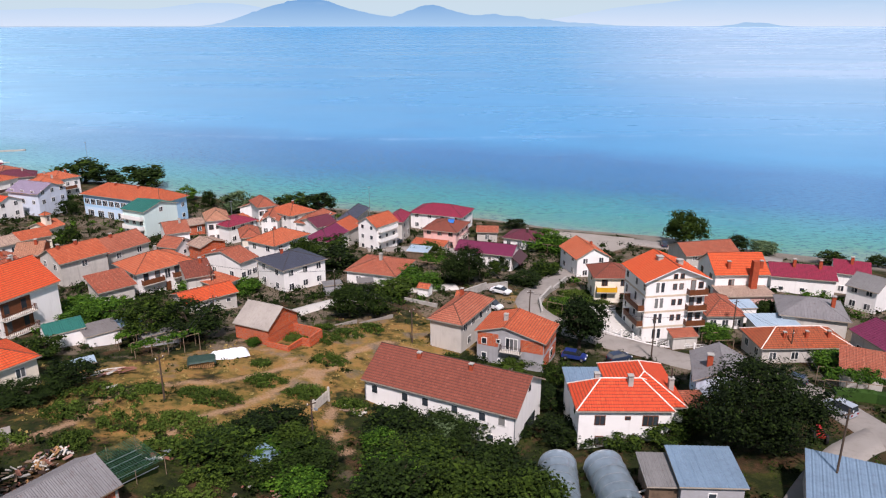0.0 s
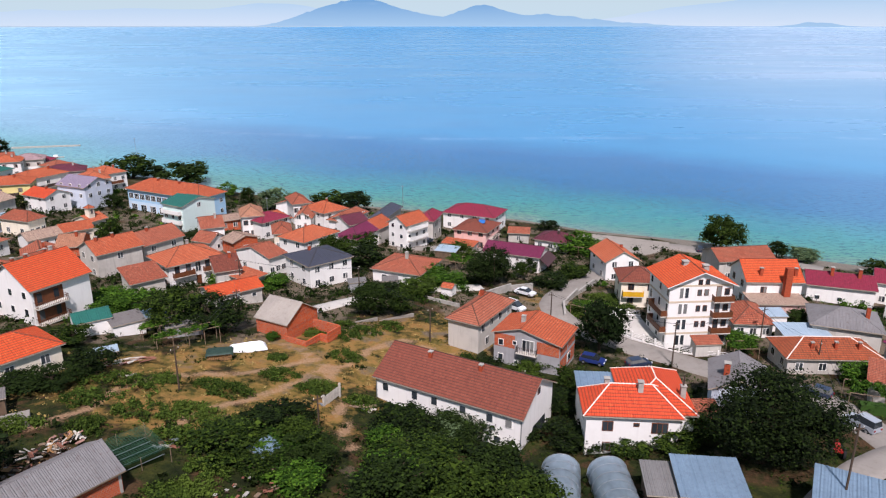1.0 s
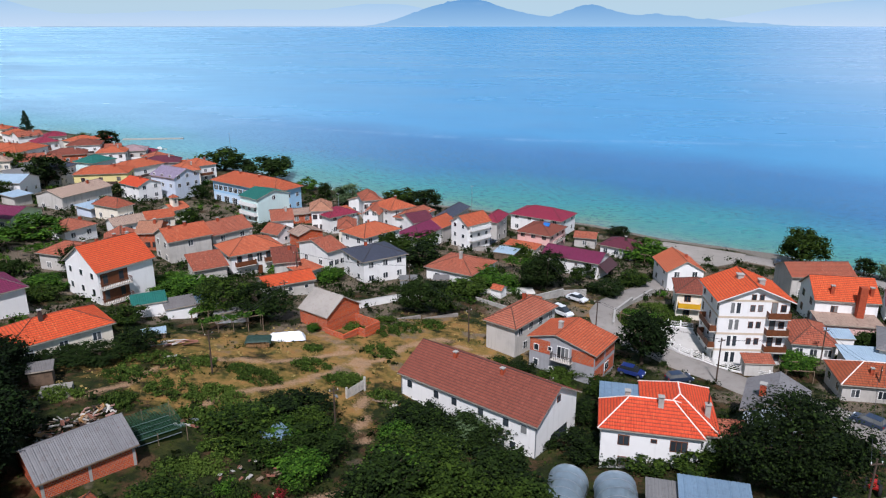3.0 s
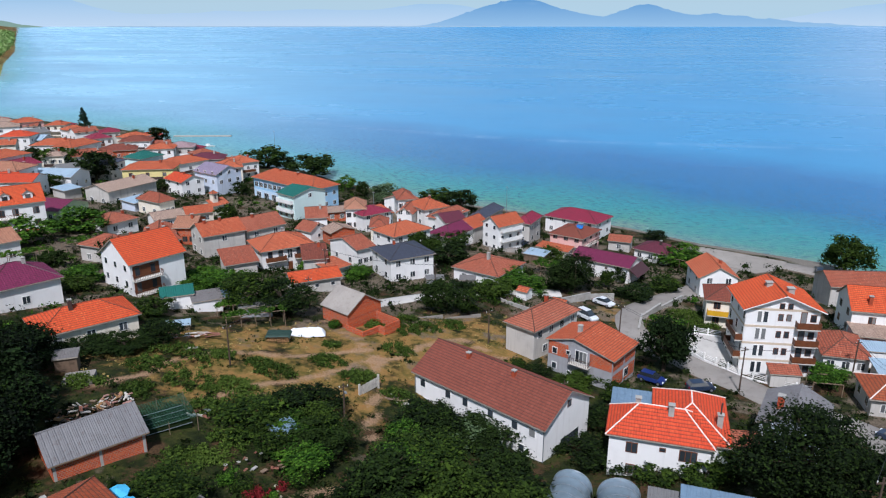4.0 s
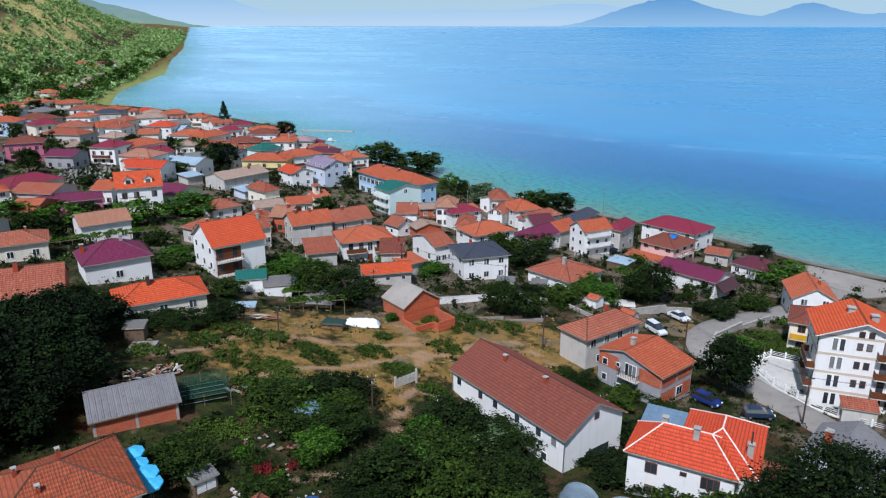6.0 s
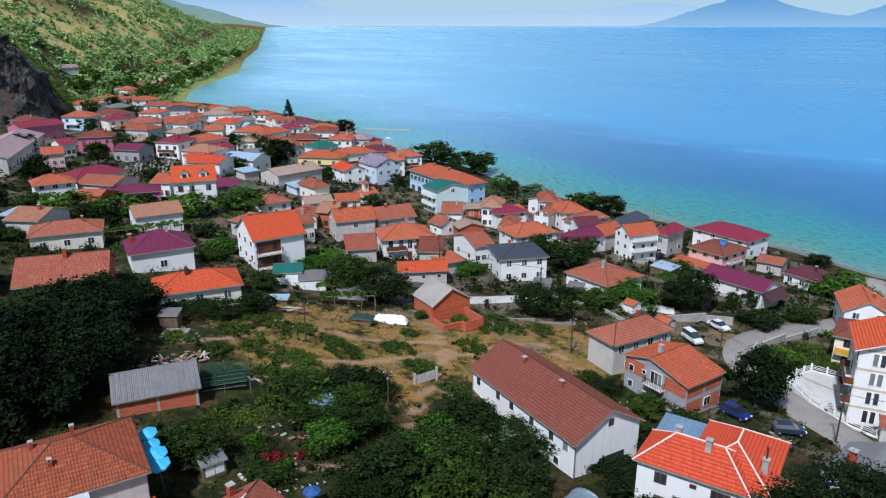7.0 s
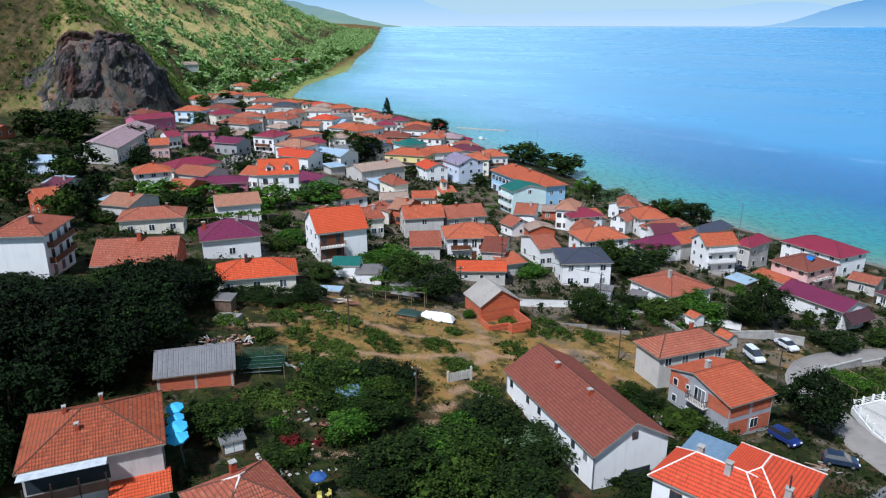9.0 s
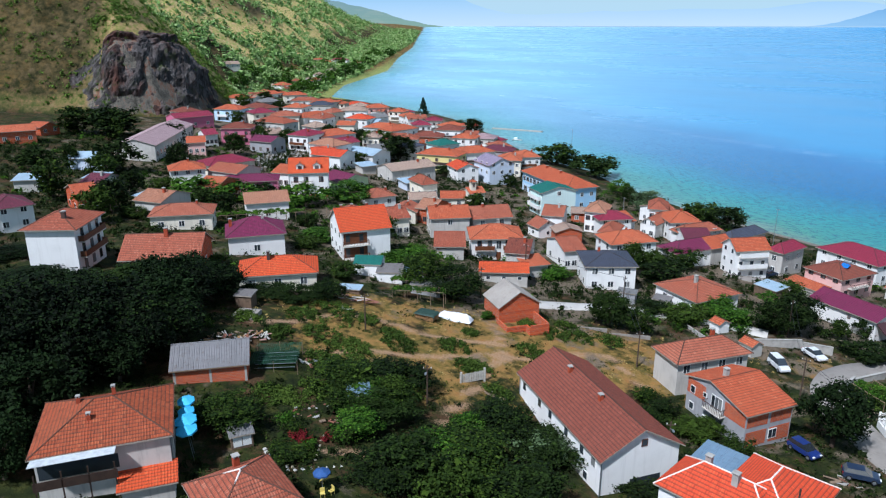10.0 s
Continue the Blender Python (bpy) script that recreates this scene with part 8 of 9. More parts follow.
def car(x, y, rot, paint, shape="saloon", label="", z=None):
    z = gz(x, y) + 0.22 if z is None else z
    ob = thing("car" if shape != "van" else "van", x, y, z, rot, label, "car" if shape != "van" else "van", "parked cars")
    low, high = SHAPES[shape]
    bm = bmesh.new()
    extrude_profile(bm, low, -0.84, 0.84, 0.06)
    bmesh.ops.bevel(bm, geom=list(bm.edges), offset=0.05, segments=2, affect="EDGES")
    body = part("body", bm, paint, ob, smooth=False)
    bm = bmesh.new()
    extrude_profile(bm, high, -0.76, 0.76, 0.22)
    part("glazing", bm, PANE, ob, "dark tinted glass")
    bm = bmesh.new()
    t = [p for p in high if p[1] > 1.2]
    box(bm, t[0][0] + 0.02, t[-1][0] - 0.02, -0.62, 0.62, max(p[1] for p in t) - 0.03, max(p[1] for p in t) + 0.03)
    part("roof", bm, paint, ob)
    for u in (-1.3, 1.3):
        for s in (-0.78, 0.78):
            bm = bmesh.new()
            tube(bm, (u, s - 0.1, 0.31), (u, s + 0.1, 0.31), 0.31, 0.31, 16)
            w = part("wheel", bm, TYRE, ob)
            bm = bmesh.new()
            tube(bm, (u, s * 1.02 - 0.1, 0.31), (u, s * 1.02 + 0.1, 0.31), 0.19, 0.19, 12)
            part("rim", bm, RIM, w)
    for s in (-0.6, 0.6):
        bm = bmesh.new()
        box(bm, low[0][0] - 0.08, low[0][0] + 0.05, s - 0.14, s + 0.14, 0.66, 0.86)
        part("tail_light", bm, LAMP_RED, ob)
        bm = bmesh.new()
        box(bm, low[-1][0] - 0.1, low[-1][0] + 0.06, s - 0.18, s + 0.18, 0.58, 0.72)
        part("headlight", bm, LAMP_WHITE, ob)
    return ob


P_WHITE, P_BLUE, P_NAVY, P_SILVER = (car_paint(n, c) for n, c in (("paint_white", "eceeee"), ("paint_blue", "22387a"), ("paint_navy", "2a3a52"), ("paint_silver", "aeb6be")))
car(10.9, 133.4, -32, P_WHITE, "saloon", "white saloon car parked on dry ground beside a wall")
car(8.6, 124.2, -40, P_WHITE, "van", "white pick-up van parked behind a grey house")
car(20.2, 101.6, -22, P_BLUE, "hatch", "dark blue hatchback parked under a tree")
car(27.0, 100.2, 22, P_NAVY, "hatch", "grey-blue hatchback parked at the street corner", gz(27, 100.2) + 0.3)
car(49.3, 78.2, 118, P_SILVER, "van", "silver van parked on the village street", gz(49.3, 78.2) + 0.4)
car(48.6, 88.6, 140, P_NAVY, "hatch", "dark car parked by a hedge on the street", gz(48.6, 88.6) + 0.4)
car(64.0, 178.0, 80, P_WHITE, "hatch", "white car parked on the beach promenade", 1.5)
car(58.8, 180.6, 80, P_NAVY, "hatch", "dark car parked on the beach promenade", 1.5)
car(-33.8, 108.6, 60, P_BLUE, "hatch", "blue car parked behind the barn")
car(-13.0, 176.6, 70, P_NAVY, "saloon", "dark car parked between lakeside houses")

# red tractor by the street
ob = thing("tractor", 43.0, 70.8, gz(43, 70.8), 70, "small red tractor parked under a tree", "tractor")
RED = plain("tractor_red", "a5221c", 0.45, 0.15)
bm = bmesh.new()
extrude_profile(bm, [(-0.2, 0.7), (-0.2, 1.2), (1.5, 1.15), (1.6, 0.65)], -0.3, 0.3)
part("bonnet", bm, RED, ob)
bm = bmesh.new()
extrude_profile(bm, [(-1.0, 0.8), (-1.05, 1.05), (-0.35, 1.05), (-0.3, 0.8)], -0.5, 0.5)
part("mudguard", bm, RED, ob)
for u, s, r in ((-0.7, 0.65, 0.65), (-0.7, -0.65, 0.65), (1.2, 0.55, 0.36), (1.2, -0.55, 0.36)):
    bm = bmesh.new()
    tube(bm, (u, s - 0.14, r), (u, s + 0.14, r), r, r, 16)
    part("wheel", bm, TYRE, ob)
bm = bmesh.new()
tube(bm, (0.9, 0.2, 1.1), (0.9, 0.2, 1.8), 0.04, 0.04, 6)
part("exhaust", bm, IRON, ob)

# ---- poly tunnels ----
def plastic_film():
    k = Mat("tunnel_film")
    v = k.coords()
    c = k.mix(k.remap(k.noise(v, 0.8, 5), 0.4, 0.7, 0, 0.5), hexcol("a9bdca"), hexcol("7d94a0"))
    m = k.done(c, 0.35, k.bump(k.noise(v, 2.5, 3), 0.3, 0.05), 0, 0.5)
    k.b.inputs["Alpha"].default_value = 0.48
    return m


FILM = plastic_film()


def poly_tunnel(x, y, rot, w, L, h):
    ob = thing("poly_tunnel", x, y, gz(x, y), rot, "round plastic poly tunnel with translucent grey-blue film", "greenhouse", "poly tunnels")
    bm = bmesh.new()
    n, rows = 14, []
    for j in range(13):
        yy = -L / 2 + L * j / 12
        k = 1 + 0.012 * math.sin(j * 2.1)
        rows.append([bm.verts.new((-w / 2 * math.cos(math.pi * i / n) * k, yy, h * math.sin(math.pi * i / n) ** 0.8 * k)) for i in range(n + 1)])
    for a, b in zip(rows, rows[1:]):
        for i in range(n):
            bm.faces.new((a[i], a[i + 1], b[i + 1], b[i]))
    bm.faces.new(list(reversed(rows[-1])))
    bmesh.ops.solidify(bm, geom=bm.faces[:], thickness=0.01)
    part("film", bm, FILM, ob, smooth=True)
    for j in range(0, 13, 2):
        yy = -L / 2 + L * j / 12
        bm = bmesh.new()
        p = [(-w / 2 * math.cos(math.pi * i / n) * 1.015, yy, h * math.sin(math.pi * i / n) ** 0.8 * 1.015) for i in range(n + 1)]
        for a, b in zip(p, p[1:]):
            tube(bm, a, b, 0.03, 0.03, 5, False)
        tagged(part("hoop", bm, STEEL, ob), kind="stuff")
    bm = bmesh.new()
    for i in range(9):
        box(bm, -w / 2 + 0.2 + i * w / 10, -w / 2 + 0.2 + i * w / 10 + 0.3, -L / 2 + 0.3, L / 2 - 0.3, 0.02, 0.45 + 0.1 * (i % 3))
    part("crop_row", bm, LEAF_MID, ob)


poly_tunnel(11.6, 63.4, -6, 4.3, 8.2, 2.5)
poly_tunnel(17.2, 62.2, 4, 4.4, 8.4, 2.4)

# ---- things on the field ----
LOG = plain("cut_logs", "a07a50", 0.9, 0.3, 3.0)
TARP = plain("dark_tarp", "2c4238", 0.6, 0.2, 2.0)
ob = thing("woodpile", -34.6, 88.2, gz(-34.6, 88.2), 18, "stack of firewood under a dark green tarpaulin", "woodpile")
rngw = random.Random(5)
bm = bmesh.new()
for i in range(13):
    for j in range(5):
        yy = -1.0 + rngw.uniform(-0.08, 0.08)
        tube(bm, (-1.6 + i * 0.26, yy, 0.14 + j * 0.22), (-1.6 + i * 0.26, yy + 2.0, 0.14 + j * 0.22), 0.12, 0.11, 6)
tagged(part("log", bm, LOG, ob), kind="stuff")
bm = bmesh.new()
bmesh.ops.create_grid(bm, x_segments=14, y_segments=10, size=1.0)
for v in bm.verts:
    x, y = v.co.x, v.co.y
    v.co = (x * 1.9, y * 1.25, 1.22 + 0.07 * noise.noise(Vector((x * 3, y * 3, 1))) - 0.5 * max(abs(x) - 0.86, 0) * 4 - 0.4 * max(abs(y) - 0.8, 0) * 3)
part("tarpaulin", bm, TARP, ob, smooth=True)
ob = thing("covered_stack", -32.2, 92.3, gz(-32.2, 92.3), 24, "long stack covered with white plastic sheeting", "stack")
bm = bmesh.new()
bmesh.ops.create_grid(bm, x_segments=30, y_segments=10, size=1.0)
for v in bm.verts:
    x, y = v.co.x, v.co.y
    hgt = 1.15 * max(1 - abs(y) ** 3, 0) * max(1 - abs(x) ** 8, 0) + 0.16 * noise.noise(Vector((x * 7, y * 3, 2)))
    v.co = (x * 3.0, y * (0.95 + 0.12 * noise.noise(Vector((x * 4, 0, 0)))), max(hgt, -0.05))
part("sheeting", bm, plain("white_plastic", "eef0f2", 0.4, 0.08, 2.0), ob, smooth=True)

ob = thing("gate", -16.6, 79.9, gz(-16.6, 79.9), 68, "whitewashed wooden field gate standing half open", "gate")
GATEWOOD = plain("pale_boards", "c4beb2", 0.9, 0.2, 2.0)
for i in range(9):
    bm = bmesh.new()
    box(bm, -1.6 + i * 0.36, -1.6 + i * 0.36 + 0.3, -0.03, 0.03, 0.15, 1.5 + 0.05 * (i % 2))
    part("board", bm, GATEWOOD, ob)
for z in (0.4, 1.2):
    bm = bmesh.new()
    box(bm, -1.65, 1.65, 0.03, 0.09, z, z + 0.12)
    part("rail", bm, GATEWOOD, ob)
for u in (-1.8, 1.8):
    bm = bmesh.new()
    box(bm, u - 0.12, u + 0.12, -0.12, 0.12, -0.4, 1.9)
    part("gate_post", bm, GATEWOOD, ob)


def pile(name, x, y, rot, count, size, mats, label, category, spread=(1.6, 0.8), seed=1, lean=0.15):
    """A heap of boards, sheets and scrap."""
    ob = thing(name, x, y, gz(x, y), rot, label, category)
    r = random.Random(seed)
    for i in range(count):
        bm = bmesh.new()
        l, w, t = r.uniform(0.5, 1) * size, r.uniform(0.12, 0.45), r.uniform(0.03, 0.12)
        box(bm, -l / 2, l / 2, -w / 2, w / 2, 0, t)
        o = part("plank", bm, mats[i % len(mats)], ob)
        px, py = r.uniform(-1, 1), r.uniform(-1, 1)
        top = 0.03 + min(0.07 * i * r.random(), 1.3 * (1.05 - max(abs(px), abs(py)) ** 2) * (0.3 + 0.7 * r.random()))
        o.matrix_local = pose(px * spread[0], py * spread[1], top, 60 * lean * r.uniform(-1, 1), 80 * lean * r.uniform(-1, 1), r.uniform(-35, 35) if lean < 0.4 else r.uniform(0, 180))
    return ob


RUSTY = plain("rusty_sheet", "8a5a48", 0.8, 0.3, 1.5)
PINKISH = plain("old_tiles_heap", "b58a7c", 0.9, 0.3, 2.0)
pile("plank_pile", -12.6, 79.8, -25, 9, 3.6, (GATEWOOD, WOOD), "stack of weathered planks on the grass", "planks", (0.3, 0.4), 2)
pile("rubble_heap", -46.5, 81.5, 30, 26, 2.4, (PINKISH, GATEWOOD, RUSTY), "long heap of old tiles and boards", "rubble", (4.2, 1.0), 3)
pile("scrap_heap", -41.4, 56.6, 60, 80, 1.1, (WOOD, DARKWOOD, LOG, GATEWOOD, RUSTY, CONCRETE), "heap of branches, boards and white scrap", "scrap", (3.2, 1.3), 4, 0.5)
pile("scrap_heap", -40.4, 60.6, 40, 40, 1.0, (DARKWOOD, LOG, PINKISH, GATEWOOD), "heap of branches and pale boards behind the shed", "scrap", (1.6, 1.0), 15, 0.6)
pile("scrap_heap", -43.6, 78.2, 10, 6, 1.4, (LOG, GATEWOOD), "few scattered boards on the grass", "scrap", (1.2, 0.6), 5)
pile("scrap_heap", -30.8, 62.6, 10, 10, 1.3, (GATEWOOD, RUSTY, STEEL), "scattered boards and plastic on the grass", "scrap", (1.4, 0.8), 6)
pile("board_heap", 20.2, 60.0, 10, 20, 1.8, (WOOD, GATEWOOD, RUSTY), "jumble of boards stacked beside the workshop", "boards", (1.0, 1.6), 7)
pile("scrap_heap", 25.6, 97.8, 40, 12, 1.6, (RUSTY, WOOD, CONCRETE), "building scrap lying beside the street", "scrap", (1.6, 1.0), 8)
pile("scrap_heap", -19.5, 56.0, 40, 14, 1.2, (WOOD, CONCRETE, RUSTY), "stones and boards along the garden bank", "scrap", (4.0, 0.5), 9)

# ---- huts, lean-tos and pergolas on the far side of the field ----
for x, y, r, w, d, h, k, rise, tile, wall, lab in (
        (-57.0, 94.5, 40, 5.0, 4.6, 2.6, "gx", 1.0, "teal", "white", "white hut with a green metal roof"),
        (-52.0, 95.4, 42, 4.6, 3.6, 2.3, "mono", 0.5, "corr", "white", "white lean-to with a grey corrugated roof"),
        (-50.0, 98.6, 42, 4.6, 2.6, 2.4, "mono", 0.3, "zinc", "grey", "small shed with a pale blue metal roof"),
        (-44.0, 97.0, 40, 5.2, 3.2, 2.2, "mono", 0.5, "grey", "concrete", "concrete hut with a grey sheet roof"),
        (-49.6, 84.2, 34, 3.8, 1.8, 0.9, "mono", 0.2, "bluesheet", "planks", "low animal shelter with a pale sheet roof"),
        (-51.8, 65.6, 35, 2.6, 2.0, 2.0, "mono", 0.3, "corr", "planks", "small hut with a red door beside trees"),
        (-19.6, 62.4, 60, 2.6, 2.2, 2.0, "mono", 0.4, "zinc", "white", "little garden shed clad in metal sheets"),
        (-6.6, 160.4, -15, 5.0, 4.0, 2.6, "mono", 0.3, "bluesheet", "planks", "dark blue container shed with a pale roof"),
        (-4.5, 131.4, -20, 2.2, 2.4, 1.8, "gx", 0.7, "orange", "white", "tiny white chapel-like hut with an orange roof"),
        (3.2, 126.2, -20, 2.6, 2.4, 2.0, "gx", 0.8, "orange", "grey", "small tiled garden hut beside a wall"),
        (-20.0, 46.6, 70, 2.3, 1.6, 1.5, "mono", 0.2, "grey", "planks", "dark plank garden shed with white doors under the trees"),
        (30.0, 77.6, 5, 4.0, 3.6, 2.6, "mono", 0.6, "rust", "brick", "small lean-to with faded red tiles"),
        (-16.6, 133.0, 10, 3.0, 2.2, 2.2, "mono", 0.3, "corr", "grey", "small grey porch roof on posts"),
        (-23.0, 131.0, 20, 3.4, 2.0, 2.2, "mono", 0.2, "grey", "concrete", "flat grey canopy beside the dark-roofed house"),
        (39.0, 106.6, 8, 4.2, 2.2, 2.2, "mono", 0.6, "rust", "grey", "round-edged tiled porch below the apartment house"),
        (52.6, 118.6, 4, 6.4, 3.0, 3.0, "mono", 0.4, "bluesheet", "white", "white annex with a pale sheet roof")):
    ob = house(x, y, r, w, d, h, k, rise, tile, wall, label=lab, ov=0.2, rib=0.4, name="hut", category="hut", gov=0.2, below=1.2)
    if "white doors" in lab:
        for u0, u1 in ((-0.95, -0.04), (0.04, 0.95)):
            panel(ob, on_side("F", w, d, 0, 0), u0, u1, 0.1, 0.72, TRIM, "door_panel", 0.03)
            panel(ob, on_side("F", w, d, 0, 0), u0, u1, 0.78, 1.4, TRIM, "door_panel", 0.03)


def pergola(x, y, rot, w, d, h=2.2, label="vine-covered pergola on thin posts", leaf=None):
    ob = thing("pergola", x, y, gz(x, y), rot, label, "pergola")
    nx, ny = max(int(w / 2.2), 1), max(int(d / 2.2), 1)
    for i in range(nx + 1):
        for j in range(ny + 1):
            bm = bmesh.new()
            tube(bm, (-w / 2 + w * i / nx, -d / 2 + d * j / ny, -0.8), (-w / 2 + w * i / nx, -d / 2 + d * j / ny, h), 0.05, 0.05, 6)
            part("post", bm, WOOD, ob)
    for j in range(ny + 1):
        bm = bmesh.new()
        box(bm, -w / 2, w / 2, -d / 2 + d * j / ny - 0.04, -d / 2 + d * j / ny + 0.04, h, h + 0.08)
        part("beam", bm, WOOD, ob)
    r = random.Random(int(abs(x * 10)))
    n = int(w * d * 1.3) + 6
    pts = [(r.uniform(-w / 2, w / 2), r.uniform(-d / 2, d / 2), h + 0.15 + r.uniform(-0.2, 0.25)) for _ in range(n)]
    me = leaf_mesh("vines", pts, [r.uniform(0.4, 0.75) for _ in range(n)], 34, 0.15, leaf or LEAF_LIGHT, 0.5, 0.6, 50)
    o = new("vines", me)
    o.parent = ob
    return ob


pergola(-41.2, 92.6, 36, 9.0, 2.2)
pergola(-46.5, 94.6, 36, 5.0, 2.0)
pergola(-3.4, 152.0, -18, 6.5, 4.5)
pergola(29.5, 176.5, -20, 9.0, 6.0, 2.6)
pergola(22.6, 124.2, -30, 6.0, 4.0)
pergola(55.5, 86.0, -15, 8.0, 4.0, 2.6)
pergola(44.2, 104.8, 5, 4.0, 3.0)
pergola(-58.0, 108.5, 50, 9.0, 5.0)
pergola(-100.5, 97.5, 56, 20.0, 3.0)
pergola(-110.0, 140.0, 54, 9.0, 5.0)
pergola(-100.0, 121.0, 54, 9.0, 4.0)

# ---- walls, fences and the garden ----
def wall_run(name, pts, h, t, mat, label, category="garden wall", cap=None):
    ob = thing(name, pts[0][0], pts[0][1], 0, 0, label, category)
    for (x0, y0), (x1, y1) in zip(pts, pts[1:]):
        L = math.hypot(x1 - x0, y1 - y0)
        z = (gz(x0, y0) + gz(x1, y1)) / 2
        bm = bmesh.new()
        box(bm, 0, L, -t / 2, t / 2, -1.2, h)
        o = part("wall_section", bm, mat, ob)
        o.matrix_local = pose(x0 - pts[0][0], y0 - pts[0][1], z, 0, 0, math.degrees(math.atan2(y1 - y0, x1 - x0)))
        if cap:
            bm = bmesh.new()
            box(bm, -0.02, L + 0.02, -t / 2 - 0.05, t / 2 + 0.05, h, h + 0.08)
            part("coping", bm, cap, o)
    return ob


def balustrade(pts, h=1.0, base=None, label="white concrete balustrade with posts and thin rails"):
    ob = thing("balustrade", pts[0][0], pts[0][1], 0, 0, label, "railing")
    for (x0, y0), (x1, y1) in zip(pts, pts[1:]):
        L = math.hypot(x1 - x0, y1 - y0)
        n = max(round(L / 2.2), 1)
        z = base if base is not None else (gz(x0, y0) + gz(x1, y1)) / 2 + 0.8
        m = pose(x0 - pts[0][0], y0 - pts[0][1], z, 0, 0, math.degrees(math.atan2(y1 - y0, x1 - x0)))
        for i in range(n):
            bm = bmesh.new()
            box(bm, i * L / n - 0.12, i * L / n + 0.12, -0.12, 0.12, -0.05, h + 0.25)
            o = part("pillar", bm, TRIM, ob)
            o.matrix_local = m
        for zz in (0.35, 0.65, 0.95):
            bm = bmesh.new()
            box(bm, 0.1, L - 0.1, -0.03, 0.03, zz * h - 0.03, zz * h + 0.03)
            o = part("rail", bm, TRIM, ob)
            o.matrix_local = m
        bm = bmesh.new()
        box(bm, 0, L, -0.15, 0.15, -2.2, -0.02)
        o = part("base_wall", bm, WALL["white"], ob)
        o.matrix_local = m
    return ob


balustrade(((24.6, 117.2), (28.2, 112.0), (33.2, 107.8), (38.6, 105.6), (42.8, 105.0)), 0.9, 7.4)
balustrade(((24.6, 117.4), (27.2, 122.4), (31.6, 122.0)), 0.9, 7.4)
wall_run("garden_wall", ((17.8, 122.0), (18.2, 129.0), (21.6, 136.4), (26.0, 144.0)), 1.0, 0.3, CONCRETE, "grey concrete wall beside the curving street", cap=CONCRETE)
wall_run("garden_wall", ((2.0, 130.0), (8.0, 135.6), (12.6, 137.2)), 1.4, 0.3, CONCRETE, "grey block wall behind the parked car", cap=CONCRETE)
wall_run("garden_wall", ((-16.0, 130.8), (-9.0, 128.0), (-2.0, 124.2)), 0.6, 0.25, CONCRETE, "low curving concrete garden wall")
wall_run("garden_wall", ((-20.5, 110.0), (-16.0, 113.0), (-10.0, 117.0)), 0.22, 0.3, ASPHALT, "low stone kerb along the field edge")
wall_run("hedge", ((52.0, 84.0), (57.0, 83.0), (64.0, 80.6)), 1.5, 1.2, HEDGE, "clipped dense green hedge along the street", "hedge")
# leafy face of the hedge
pts = []
rr = random.Random(8)
for (x0, y0), (x1, y1) in (((52.0, 84.0), (57.0, 83.0)), ((57.0, 83.0), (64.0, 80.6))):
    for i in range(90):
        k = rr.random()
        x, y = x0 + (x1 - x0) * k, y0 + (y1 - y0) * k + rr.uniform(-0.5, 0.5)
        pts.append((x, y, gz(x, y) + rr.uniform(0.2, 1.55)))
tagged(new("hedge_leaves", leaf_mesh("hedge_leaves", pts, [0.3] * len(pts), 26, 0.09, HEDGE, 1, 0.3, 9)), "dense small leaves of the clipped hedge", "hedge", kind="stuff")

# vegetable garden behind the curving street
rows_pts, rows_r = [], []
for i in range(9):
    for j in range(26):
        x, y = 20.0 + i * 1.0 + j * 0.16, 121.5 + j * 0.62 - i * 0.25
        if rr.random() < 0.85:
            rows_pts.append((x, y, gz(x, y) + 0.2))
            rows_r.append(rr.uniform(0.3, 0.5))
tagged(new("vegetable_rows", leaf_mesh("vegetable_rows", rows_pts, rows_r, 22, 0.09, LEAF_MID, 0.8, 0.5, 12)), "rows of green vegetables in a fenced garden", "vegetables", kind="stuff")
# netted beds beside the brick shed
NET = plain("green_net", "2f5a44", 0.8, 0.2, 2.0)
ob = thing("garden_bed", -32.6, 59.0, gz(-32.6, 59.0), 50, "netted vegetable beds with pale plastic hoops", "garden bed")
for i in range(5):
    bm = bmesh.new()
    tube(bm, (-2.6, -2.2 + i * 1.1, 0.4), (2.6, -2.2 + i * 1.1, 0.42), 0.035, 0.035, 5)
    part("hoop", bm, STEEL, ob)
    bm = bmesh.new()
    box(bm, -2.5, 2.5, -2.1 + i * 1.1, -1.4 + i * 1.1, -0.5, 0.3)
    part("bed", bm, LEAF_DARK, ob)
for i in range(22):
    bm = bmesh.new()
    tube(bm, (-3 + i * 6 / 21, -2.8, 1.35), (-3 + i * 6 / 21, 3.2, 1.3), 0.02, 0.02, 4)
    tube(bm, (-3, -2.8 + i * 6 / 21, 1.33), (3, -2.8 + i * 6 / 21, 1.36), 0.02, 0.02, 4)
    part("net_cord", bm, NET, ob)
for x, y in ((-3, -2.8), (3, -2.8), (3, 3.2), (-3, 3.2), (0, 3.2), (0, -2.8)):
    bm = bmesh.new()
    tube(bm, (x, y, -0.5), (x, y, 1.6), 0.04, 0.04, 5)
    part("fence_post", bm, WOOD, ob)

# ---- parasols beside the near house ----
PARASOL = plain("parasol_blue", "4fb4dc", 0.7, 0.12, 1.5)


